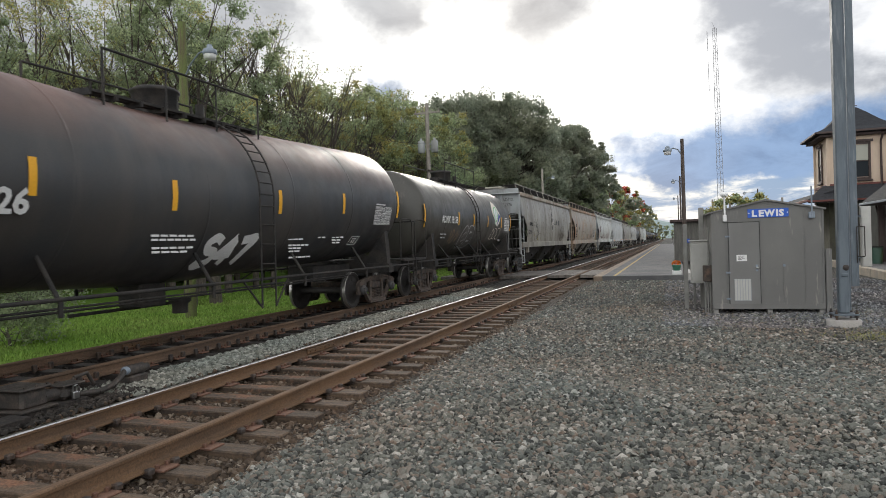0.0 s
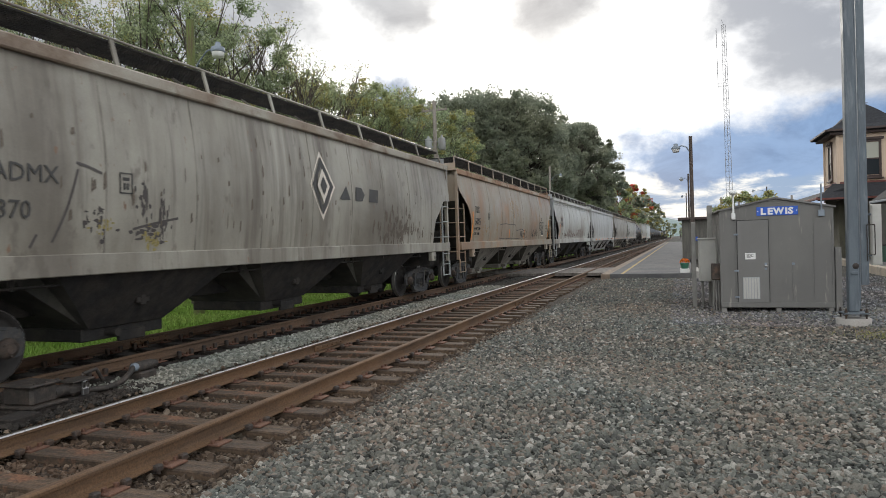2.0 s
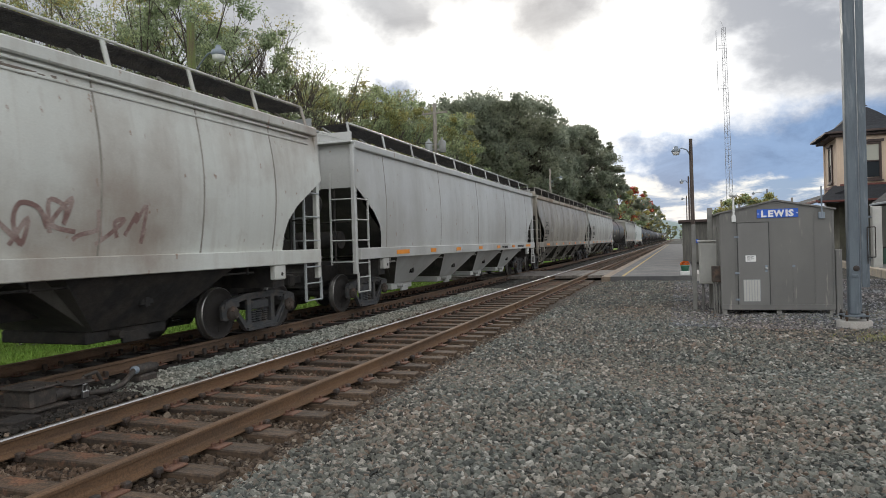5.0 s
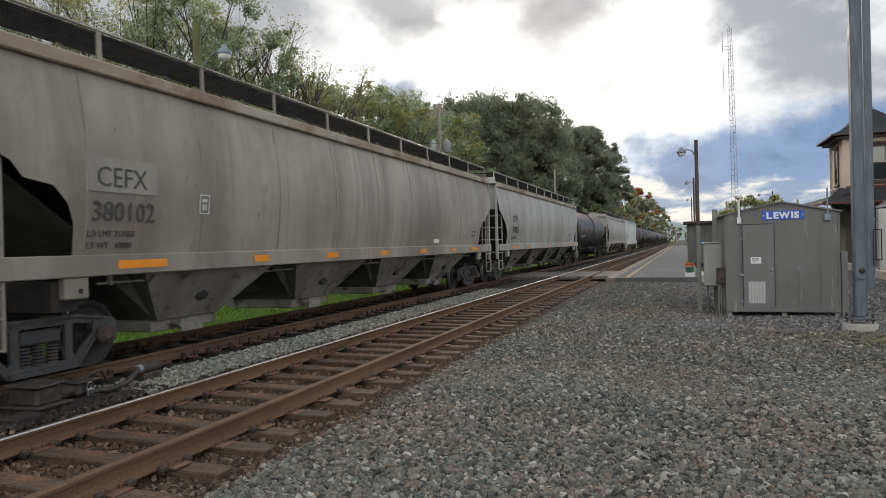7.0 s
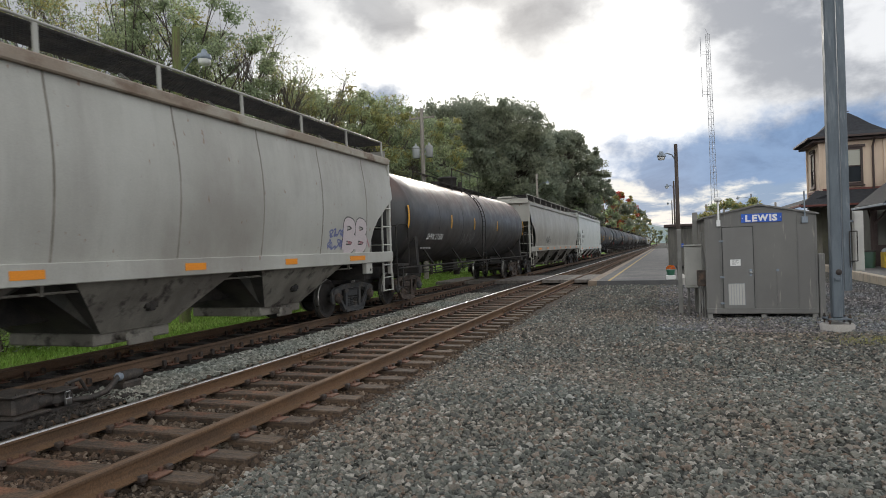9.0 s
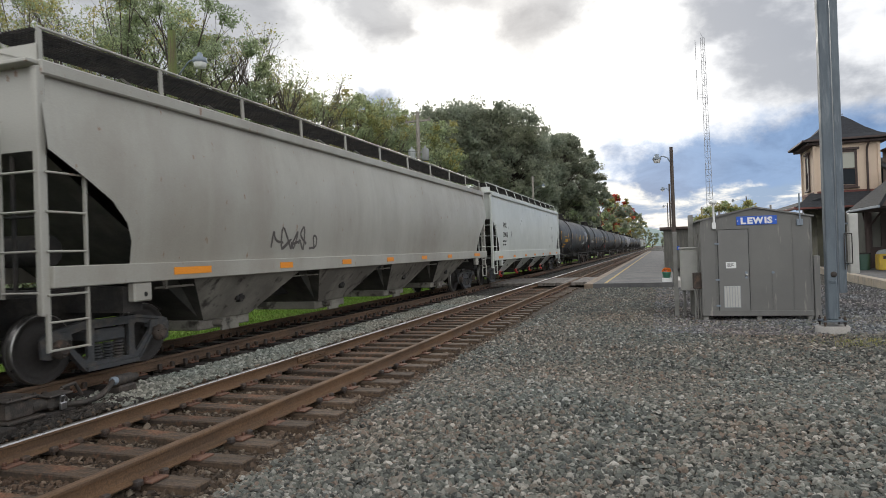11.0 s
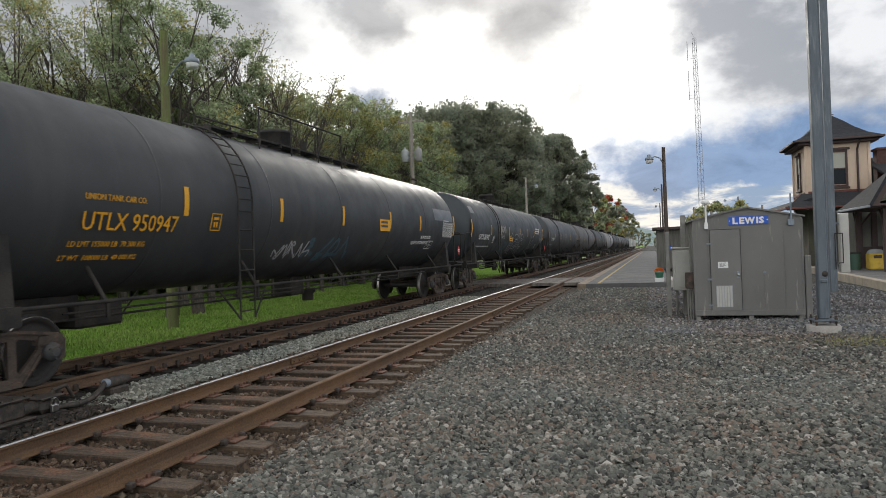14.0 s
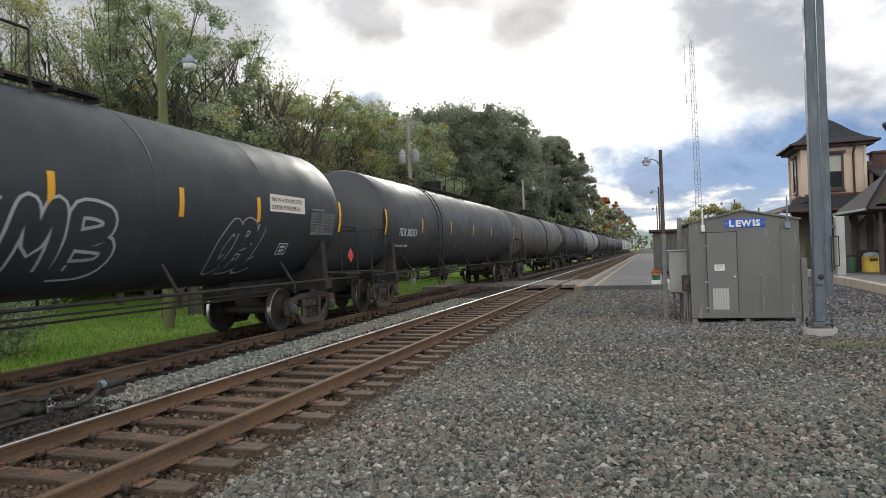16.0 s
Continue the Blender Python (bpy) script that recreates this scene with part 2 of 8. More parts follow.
M["mast_steel"] = surface("weathered galvanised mast steel", (0.120, 0.145, 0.165), 0.6, 0.1, (0.092, 0.112, 0.130), 0.5, 2.0, (3, 3, 0.5), grain=0.06, bump=0.03, layers=(((0.20, 0.225, 0.245), 0.55, 0.66, 4.0, (2, 2, 0.3), 0.6),))
M["red"] = surface("red outlet gate paint", (0.55, 0.06, 0.05), 0.5, 0, (0.40, 0.05, 0.04), 0.4, 5, grain=0.1)
M["wood_pole"] = surface("weathered wooden pole", (0.31, 0.285, 0.25), 0.9, 0, (0.22, 0.195, 0.165), 0.5, 4, (6, 6, 0.4), grain=0.3, bump=0.4)
M["mossy_pole"] = surface("algae-green wooden pole", (0.12, 0.145, 0.045), 0.9, 0, (0.11, 0.095, 0.05), 0.4, 3, (5, 5, 0.4), grain=0.3, bump=0.4)
M["dark_pole"] = surface("creosoted wooden pole", (0.065, 0.050, 0.042), 0.9, 0, (0.11, 0.085, 0.07), 0.4, 4, (6, 6, 0.4), grain=0.3, bump=0.4)
M["concrete"] = surface("concrete", (0.42, 0.40, 0.37), 0.9, 0, (0.33, 0.31, 0.28), 0.5, 1.5, grain=0.15, bump=0.25)
M["asphalt"] = surface("worn asphalt", (0.085, 0.085, 0.087), 0.92, 0, (0.12, 0.118, 0.115), 0.5, 0.6, (1, 1, 1), (0.06, 0.06, 0.062), 0.25, 2, fine=160, grain=0.3, bump=0.3)
M["cream"] = surface("cream painted wall", (0.62, 0.49, 0.37), 0.8, 0, (0.54, 0.42, 0.32), 0.5, 0.8, (1, 1, 0.5), grain=0.06, bump=0.05)
# canopy shade is put into this wall colour
M["panel_wall"] = surface("grey-green panels darkened for shade", (0.17, 0.168, 0.145), 0.8, 0, (0.13, 0.128, 0.11), 0.5, 0.8, grain=0.08, bump=0.05)
M["maroon"] = surface("maroon trim paint", (0.14, 0.045, 0.035), 0.6, grain=0.1)
M["slate"] = surface("dark grey slate", (0.027, 0.029, 0.034), 0.9, 0, (0.018, 0.019, 0.022), 0.5, 4, (1, 1, 6), grain=0.25, bump=0.3)
M["dark_trim"] = surface("dark brown trim", (0.055, 0.035, 0.03), 0.6, grain=0.15)
M["bark"] = surface("grey-brown bark", (0.12, 0.10, 0.082), 0.95, 0, (0.06, 0.05, 0.042), 0.5, 4, (5, 5, 0.6), grain=0.3, bump=0.5)



def foliage(name, a, c, glow=0.55, scale=0.35, spread=0.45):
    """Leaves that let light through, in two greens that change from bough to bough."""
    m = bpy.data.materials.new(name)
    m.use_nodes = True
    nt = m.node_tree
    N, L = nt.nodes.new, nt.links.new
    b = nt.nodes["Principled BSDF"]
    n = N("ShaderNodeTexNoise")
    n.inputs["Scale"].default_value = scale
    L(N("ShaderNodeTexCoord").outputs["Object"], n.inputs[0])
    r1 = N("ShaderNodeMapRange")
    L(n.outputs[0], r1.inputs[0])
    r1.inputs[1].default_value, r1.inputs[2].default_value = 0.38, 0.62
    x = N("ShaderNodeMix")
    x.data_type = "RGBA"
    L(r1.outputs[0], x.inputs[0])
    x.inputs[6].default_value, x.inputs[7].default_value = (*a, 1), (*c, 1)
    r2 = N("ShaderNodeMapRange")
    L(N("ShaderNodeNewGeometry").outputs["Random Per Island"], r2.inputs[0])
    r2.inputs[3].default_value, r2.inputs[4].default_value = 1 - spread, 1 + spread
    v = N("ShaderNodeVectorMath")
    v.operation = "SCALE"
    L(x.outputs[2], v.inputs[0])
    L(r2.outputs[0], v.inputs["Scale"])
    L(v.outputs[0], b.inputs["Base Color"])
    b.inputs["Roughness"].default_value = 0.6
    b.inputs["Specular IOR Level"].default_value = 0.12
    t = N("ShaderNodeBsdfTranslucent")
    L(v.outputs[0], t.inputs[0])
    mx = N("ShaderNodeMixShader")
    mx.inputs[0].default_value = glow
    L(b.outputs[0], mx.inputs[1])
    L(t.outputs[0], mx.inputs[2])
    L(mx.outputs[0], nt.nodes["Material Output"].inputs[0])
    return m


# leaf colours are lifted past real foliage to stand in for veiling glare
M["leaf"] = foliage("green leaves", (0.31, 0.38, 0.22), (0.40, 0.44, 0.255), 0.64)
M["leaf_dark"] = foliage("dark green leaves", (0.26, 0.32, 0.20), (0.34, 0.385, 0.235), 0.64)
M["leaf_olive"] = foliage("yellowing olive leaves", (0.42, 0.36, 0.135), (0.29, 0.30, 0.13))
# far leaves also carry haze in their pale, greyed colour
M["leaf_far"] = foliage("dull green leaves paled for haze", (0.29, 0.325, 0.25), (0.355, 0.37, 0.27), 0.75, 0.2, 0.22)
M["leaf_red"] = foliage("red autumn leaves", (0.50, 0.085, 0.06), (0.36, 0.13, 0.06))
M["grass"] = foliage("lawn grass blades", (0.19, 0.31, 0.06), (0.25, 0.34, 0.09), 0.3, 0.5)

# ---- mesh helpers ----
from mathutils.geometry import tessellate_polygon


def link_mesh(name, verts, faces, mats, parent=None, label="", smooth=False, idx=None):
    me = bpy.data.meshes.new(name)
    me.from_pydata(verts, [], faces)
    for k in (mats if isinstance(mats, (list, tuple)) else [mats]):
        me.materials.append(M[k])
    if idx is not None:
        me.polygons.foreach_set("material_index", idx)
    if smooth:
        me.polygons.foreach_set("use_smooth", [True] * len(me.polygons))
    me.update()
    ob = new(name, me)
    ob.parent = parent
    if label:
        tagged(ob, label)
    return ob


class Form:
    """Gathers simple solids into one mesh."""

    def __init__(self):
        self.v, self.f, self.i, self.s = [], [], [], []
        self.slot = 0

    def add(self, verts, faces, smooth=False):
        n = len(self.v)
        self.v += [tuple(p) for p in verts]
        self.f += [tuple(n + k for k in f) for f in faces]
        self.i += [self.slot] * len(faces)
        self.s += [smooth] * len(faces)
        return self

    def box(self, x0, x1, y0, y1, z0, z1, bevel=0.0, m=None):
        if bevel <= 0:
            v = [(x, y, z) for x in (x0, x1) for y in (y0, y1) for z in (z0, z1)]
            f = [(0, 1, 3, 2), (4, 6, 7, 5), (0, 4, 5, 1), (2, 3, 7, 6), (0, 2, 6, 4), (1, 5, 7, 3)]
        else:
            b = min(bevel, (x1 - x0) / 2.2, (y1 - y0) / 2.2, (z1 - z0) / 2.2)
            bm = bmesh.new()
            bmesh.ops.create_cube(bm, size=1)
            for q in bm.verts:
                q.co = Vector(((x0 + x1) / 2 + q.co.x * (x1 - x0), (y0 + y1) / 2 + q.co.y * (y1 - y0), (z0 + z1) / 2 + q.co.z * (z1 - z0)))
            bmesh.ops.bevel(bm, geom=bm.edges[:], offset=b, segments=1, affect="EDGES", profile=0.5)
            bm.verts.index_update()
            v, f = [q.co.copy() for q in bm.verts], [[q.index for q in p.verts] for p in bm.faces]
            bm.free()
        if m is not None:
            v = [m @ Vector(p) for p in v]
        return self.add(v, f)

    def rod(self, a, b, r, seg=8, r2=None, smooth=True):
        a, b = Vector(a), Vector(b)
        q = (b - a).to_track_quat("Z", "Y")
        r2 = r if r2 is None else r2
        v, f = [], []
        for k in range(seg):
            w = 2 * math.pi * k / seg
            d = q @ Vector((math.cos(w), math.sin(w), 0))
            v += [a + d * r, b + d * r2]
        for k in range(seg):
            n = (k + 1) % seg
            f.append((2 * k, 2 * n, 2 * n + 1, 2 * k + 1))
        self.add(v, f, smooth)
        n = len(v)
        return self.add(v, [tuple(range(n - 2, -1, -2)), tuple(range(1, n, 2))])

    def pipe(self, pts, r, seg=8):
        for a, b in zip(pts, pts[1:]):
            self.rod(a, b, r, seg)
        return self

    def lathe(self, profile, seg=24, axis="Z", at=(0, 0, 0), smooth=True, caps=True):
        """profile: pairs of distance along the axis and radius."""
        v, f = [], []
        at = Vector(at)
        for h, r in profile:
            for k in range(seg):
                w = 2 * math.pi * k / seg
                c, s = math.cos(w) * r, math.sin(w) * r
                v.append(at + Vector({"Z": (c, s, h), "X": (h, c, s), "Y": (s, h, c)}[axis]))
        for a in range(len(profile) - 1):
            for k in range(seg):
                n = (k + 1) % seg
                f.append((a * seg + k, a * seg + n, (a + 1) * seg + n, (a + 1) * seg + k))
        f2 = []
        if caps and profile[0][1] > 1e-4:
            f2.append(tuple(range(seg - 1, -1, -1)))
        if caps and profile[-1][1] > 1e-4:
            f2.append(tuple(range((len(profile) - 1) * seg, len(profile) * seg)))
        self.add(v, f, smooth)
        return self.add(v, f2) if f2 else self

    def plate(self, outline, holes=(), depth=0.05, m=None):
        """A flat outline in the local x, y plane with holes, from z = 0 to depth."""
        loops = [[Vector((x, y, 0)) for x, y in lp] for lp in (outline, *holes)]
        tris = tessellate_polygon(loops)
        flat = [p for lp in loops for p in lp]
        n = len(flat)
        v = flat + [p + Vector((0, 0, depth)) for p in flat]
        f = []
        for a, b, c in tris:
            up = (flat[b] - flat[a]).cross(flat[c] - flat[a]).z > 0
            t = (a, b, c) if up else (c, b, a)
            f += [tuple(k + n for k in t), t[::-1]]
        o = 0
        for lp in loops:
            area = sum(p.x * q.y - q.x * p.y for p, q in zip(lp, lp[1:] + lp[:1]))
            k = len(lp)
            ccw = (area > 0) == (o == 0)
            for i in range(k):
                j = (i + 1) % k
                a, b = o + i, o + j
                f.append((a, b, b + n, a + n) if ccw else (b, a, a + n, b + n))
            o += k
        if m is not None:
            v = [m @ p for p in v]
        return self.add(v, f)

    def done(self, name, mats, parent=None, label=""):
        ob = link_mesh(name, self.v, self.f, mats, parent, label, idx=self.i)
        ob.data.polygons.foreach_set("use_smooth", self.s)
        return ob


def part(name, form, material, parent, label=""):
    return form.done(name, material, parent, label)


def empty(name, m=None):
    ob = new(name)
    ob.empty_display_size = 0.2
    if m is not None:
        ob.matrix_basis = m
    return ob


SIDE = Matrix(((0, 0, 1, 0), (1, 0, 0, 0), (0, 1, 0, 0), (0, 0, 0, 1)))  # x to the train's y, y up, z out to the camera's side


def text(body, size, parent, material, m, label="", bold=0.0, squeeze=1.0, name="lettering"):
    cu = bpy.data.curves.new("text", "FONT")
    cu.body, cu.size, cu.extrude, cu.offset = body, size, 0.003, bold
    cu.resolution_u = 2
    tmp = new("text", cu)
    dg = bpy.context.evaluated_depsgraph_get()
    me = bpy.data.meshes.new_from_object(tmp.evaluated_get(dg))
    bpy.data.objects.remove(tmp)
    me.transform(Matrix.Diagonal((squeeze, 1, 1, 1)))
    me.materials.clear()
    me.materials.append(M[material])
    ob = new(name, me)
    ob.parent = parent
    ob.matrix_basis = m
    if label:
        tagged(ob, label)
    return ob


# ---- ground ----
NEAR_C, FAR_C = -4.765, -8.512   # centre lines of the empty track and of the train's track
GAUGE = 1.51


def steps(lo, hi, fine_lo, fine_hi, d):
    out = list(np.arange(fine_lo, fine_hi + 1e-6, d))
    k = d
    while out[-1] < hi:
        k *= 1.25
        out.append(min(hi, out[-1] + k))
    k = d
    while out[0] > lo:
        k *= 1.25
        out.insert(0, max(lo, out[0] - k))
    return out


def ground_height(x, y):
    z = -0.19
    if -6.15 < x < -3.3 or -10.2 < x < -7.1:
        z = -0.255
    elif -7.1 <= x <= -6.15:
        z = -0.16
    elif -3.3 <= x < -2.6:
        z = -0.255 + 0.065 * (x + 3.3) / 0.7
    if x < -10.2:
        z = -0.255
        z -= 0.16 * min(1.0, (-10.2 - x) / 0.9)
    if x < -19:
        z += min(2.5, (-19 - x) * 0.12)
    if x > -3.4:
        z += 0.015 * math.sin(x * 1.7 + y * 0.6) + 0.02 * noise.noise((x * 0.5, y * 0.5, 0))
    return z


def ground_material():
    m = bpy.data.materials.new("ballast, yard gravel and lawn")
    m.use_nodes = True
    nt = m.node_tree
    N, L = nt.nodes.new, nt.links.new
    b = nt.nodes["Principled BSDF"]
    co = N("ShaderNodeTexCoord").outputs["Object"]
    sep = N("ShaderNodeSeparateXYZ")
    L(co, sep.inputs[0])

    def tex(sc, detail=5, rough_=0.6):
        n = N("ShaderNodeTexNoise")
        n.inputs["Scale"].default_value, n.inputs["Detail"].default_value, n.inputs["Roughness"].default_value = sc, detail, rough_
        L(co, n.inputs[0])
        return n.outputs[0]

    def ramp(src, lo, hi):
        n = N("ShaderNodeMapRange")
        L(src, n.inputs[0])
        n.inputs[1].default_value, n.inputs[2].default_value = lo, hi
        return n.outputs[0]

    def add(a, c, op="ADD"):
        n = N("ShaderNodeMath")
        n.operation = op
        for s_, v in zip(n.inputs, (a, c)):
            if isinstance(v, (int, float)):
                s_.default_value = v
            else:
                L(v, s_)
        return n.outputs[0]

    def mix(fac, a, c):
        n = N("ShaderNodeMix")
        n.data_type = "RGBA"
        for sock, v in ((n.inputs[0], fac), (n.inputs[6], a), (n.inputs[7], c)):
            if isinstance(v, tuple):
                sock.default_value = (*v, 1)
            else:
                L(v, sock)
        return n.outputs[2]

    vor = N("ShaderNodeTexVoronoi")
    vor.inputs["Scale"].default_value = 27
    L(co, vor.inputs[0])
    pebble = N("ShaderNodeSeparateColor")
    L(vor.outputs["Color"], pebble.inputs[0])
    edge = ramp(vor.outputs["Distance"], 0.62, 0.15)
    grey = mix(pebble.outputs[0], (0.055, 0.056, 0.050), (0.21, 0.21, 0.185))
    # dark pebble rims paint in the shade between stones, here and below
    grey = mix(edge, (0.02, 0.02, 0.018), grey)
    grey = mix(add(ramp(tex(0.35), 0.5, 0.68), 0.5, "MULTIPLY"), grey, (0.10, 0.088, 0.07))
    brown = mix(pebble.outputs[0], (0.10, 0.075, 0.055), (0.20, 0.155, 0.12))
    brown = mix(edge, (0.05, 0.038, 0.03), brown)
    green = mix(ramp(tex(0.7), 0.35, 0.7), (0.15, 0.28, 0.035), (0.21, 0.31, 0.05))
    green = mix(ramp(tex(14), 0.4, 0.75), green, (0.10, 0.19, 0.03))
    dry = mix(ramp(tex(6), 0.4, 0.6), (0.17, 0.15, 0.07), (0.22, 0.185, 0.12))
    x = add(sep.outputs[0], add(add(tex(1.6), 0.5, "SUBTRACT"), 1.1, "MULTIPLY"))
    col = mix(ramp(x, -3.6, -2.9), brown, grey)
    col = mix(ramp(x, -6.2, -6.5), col, grey)
    # near-black band under the train: grime with its shadow painted in
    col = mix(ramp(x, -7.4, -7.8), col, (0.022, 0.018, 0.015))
    col = mix(ramp(x, -10.3, -10.7), col, dry)
    col = mix(ramp(x, -11.0, -11.6), col, green)
    col = mix(ramp(x, -24.0, -27.0), col, (0.07, 0.06, 0.035))
    L(col, b.inputs["Base Color"])
    b.inputs["Roughness"].default_value = 0.95
    b.inputs["Specular IOR Level"].default_value = 0.2
    bp = N("ShaderNodeBump")
    bp.inputs["Strength"].default_value, bp.inputs["Distance"].default_value = 0.9, 0.03
    L(add(add(edge, pebble.outputs[1], "MULTIPLY"), tex(60), "ADD"), bp.inputs["Height"])
    L(bp.outputs[0], b.inputs["Normal"])
    M["ground"] = m


def make_ground():
    ground_material()
    xs, ys = steps(-1800, 1800, -30, 14, 0.5), steps(-300, 4500, -6, 60, 0.6)
    v = [(x, y, ground_height(x, y)) for y in ys for x in xs]
    w = len(xs)
    f = [(j * w + i, j * w + i + 1, (j + 1) * w + i + 1, (j + 1) * w + i) for j in range(len(ys) - 1) for i in range(w - 1)]
    ob = link_mesh("ground", v, f, "ground", smooth=True)
    tagged(ob, "grey gravel yard, stained ballast and green lawn beside the tracks", "ground", kind="structure")


make_ground()


def stones(name, label, material, spots, lo, hi, sink=0.25):
    """Angular crushed stones, each a squashed and skewed block, as one mesh."""
    rng = np.random.default_rng(len(spots))
    n = len(spots)
    base = np.array([(-1, -1, -1), (1, -1, -1), (1, 1, -1), (-1, 1, -1), (-.7, -.8, .6), (.8, -.6, .7), (.6, .8, .5), (-.8, .6, .75), (0, 0, 1.05)], float) * 0.5
    faces = np.array([(0, 1, 5), (0, 5, 4), (1, 2, 6), (1, 6, 5), (2, 3, 7), (2, 7, 6), (3, 0, 4), (3, 4, 7), (4, 5, 8), (5, 6, 8), (6, 7, 8), (7, 4, 8)])
    size = (lo + (hi - lo) * rng.random((n, 1, 1)) ** 1.7) * rng.uniform(0.55, 1.3, (n, 1, 3)) * np.array((1.0, 1.0, 0.8))
    p = (base[None] + rng.uniform(-0.17, 0.17, (n, 9, 3))) * size
    a = rng.uniform(0, 2 * math.pi, n)
    t1, t2 = rng.uniform(-0.7, 0.7, n), rng.uniform(-0.7, 0.7, n)
    for ang_, (i, j) in ((t1, (1, 2)), (t2, (0, 2)), (a, (0, 1))):
        c, s = np.cos(ang_)[:, None], np.sin(ang_)[:, None]
        u, w = p[:, :, i].copy(), p[:, :, j].copy()
        p[:, :, i], p[:, :, j] = c * u - s * w, s * u + c * w
    p += np.array(spots)[:, None, :] + np.array((0, 0, 1))[None, None] * (size[:, :, 2:] * (0.5 - sink))
    me = bpy.data.meshes.new(name)
    allf = (faces[None] + 9 * np.arange(n)[:, None, None]).reshape(-1, 3)
    me.from_pydata(p.reshape(-1, 3).tolist(), [], allf.tolist())
    me.materials.append(M[material])
    ob = new(name, me)
    return tagged(ob, label, "gravel", kind="stuff")


def scatter(n, x0, x1, y0, y1, seed, dz=0.0):
    r = random.Random(seed)
    out = []
    for _ in range(n):
        x = r.uniform(x0, x1)
        y = y0 + (y1 - y0) * r.random() ** 1.5
        out.append((x, y, ground_height(x, y) + dz))
    return out


# ---- railway track ----


def rail_verts(y0, y1, polished):
    prof = [(-0.07, -0.172), (0.07, -0.172), (0.07, -0.160), (0.018, -0.140), (0.010, -0.120), (0.010, -0.050), (0.036, -0.038), (0.037, -0.015), (0.027, -0.003), (0.014, 0.0),
            (-0.014, 0.0), (-0.027, -0.003), (-0.037, -0.015), (-0.036, -0.038), (-0.010, -0.050), (-0.010, -0.120), (-0.018, -0.140), (-0.07, -0.160)]
    n = len(prof)
    v = [(x, y, z) for y in (y0, y1) for x, z in prof]
    f = [(i, (i + 1) % n, n + (i + 1) % n, n + i) for i in range(n)] + [tuple(range(n))[::-1], tuple(range(n, 2 * n))]
    idx = [1 if i in polished else 0 for i in range(n)] + [0, 0]
    return v, f, idx


def make_track(name, cx, y0, y1, tie_to, phase, tops, label, seed, skip=None, big=True, wood="tie"):
    """Two rails on spiked ties with plates and rail anchors."""
    r = random.Random(seed)
    top = tagged(empty(name, pose(cx, 0, 0)), label, "railway track", kind="structure")
    for side, mat_top in ((1, tops[0]), (-1, tops[1])):
        v, f, idx = rail_verts(y0, y1, (9, 10, 11) if side > 0 else (7, 8, 9))
        rail = link_mesh("rail", v, f, ["rail_side" if wood == "tie" else "rail_grimy", mat_top], top, idx=idx)
        rail.location.x = side * GAUGE / 2
        # bolted joint bars
        for yj in (1.2 if side > 0 else 9.6, 17.0 if side > 0 else 21.5):
            jb = Form()
            for sx in (-1, 1):
                jb.box(sx * 0.026 - 0.014, sx * 0.026 + 0.014, -0.45, 0.45, -0.135, -0.05, 0.008)
                for q in range(6):
                    jb.rod((sx * 0.036, -0.38 + q * 0.152, -0.09), (sx * 0.062, -0.38 + q * 0.152, -0.09), 0.014, 6)
            ob = part("joint_bar", jb, "rail_side", top)
            ob.location = (side * GAUGE / 2, yj, 0)
    tie = Form().box(-1.3, 1.3, -0.115, 0.115, -0.36, -0.183, 0.012)
    plate = Form()
    plate.box(-0.17, 0.19, -0.095, 0.095, -0.183, -0.166, 0.004)
    for sx in (-0.095, 0.095):
        for sy in (-0.055, 0.055):
            plate.box(sx - 0.016, sx + 0.016, sy - 0.016, sy + 0.016, -0.17, -0.135, 0.004)
    clip = Form()
    hi = -0.085 if big else -0.135
    for sy in (-0.15, 0.13):
        clip.box(-0.115, 0.115, sy, sy + 0.026, -0.215, -0.150, 0.006)
        for cx in (-0.10, 0.10):
            clip.box(cx - 0.03, cx + 0.03, sy - 0.025, sy + 0.045, -0.19, hi, 0.012)
    t0 = part("tie", tie, wood, top)
    p0, c0 = part("tie_plate", plate, "plate", None), part("rail_anchor", clip, "anchor", None)
    meshes = (t0.data, p0.data, c0.data)
    for ob in (t0, p0, c0):
        bpy.data.objects.remove(ob)
    y = phase
    while y < tie_to:  # spiked ties that can be told apart
        if not (skip and skip[0] < y < skip[1]):
            t = new("tie", meshes[0])
            t.parent = top
            t.matrix_basis = pose(r.uniform(-0.05, 0.05), y + r.uniform(-0.03, 0.03), r.uniform(-0.012, 0.006), 0, r.uniform(-0.4, 0.4), r.uniform(-1.5, 1.5))
            for side in (1, -1):
                for data, nm in ((meshes[1], "tie_plate"), (meshes[2], "rail_anchor")):
                    if nm == "rail_anchor" and (r.random() < 0.35 or y > 40):
                        continue
                    o = new(nm, data)
                    o.parent = top
                    o.matrix_basis = pose(side * GAUGE / 2, y, 0, 0, 0, 0 if side > 0 else 180)
        y += 0.595 + r.uniform(-0.04, 0.04)
    for k in range(1, 22):  # ties behind the viewpoint
        o = new("tie", meshes[0])
        o.parent = top
        o.matrix_basis = pose(0.03 * math.sin(k * 2.3), phase - 0.595 * k, -0.004)
        for side in (1, -1):
            o = new("tie_plate", meshes[1])
            o.parent = top
            o.matrix_basis = pose(side * GAUGE / 2, phase - 0.595 * k, 0, 0, 0, 0 if side > 0 else 180)
    far = Form()
    while y < tie_to + 90:
        if not (skip and skip[0] < y < skip[1]):
            far.box(-1.3, 1.3, y - 0.115, y + 0.115, -0.36, -0.183)
        y += 0.595
    tagged(part("ties_beyond", far, wood, top), kind="stuff")
    return top


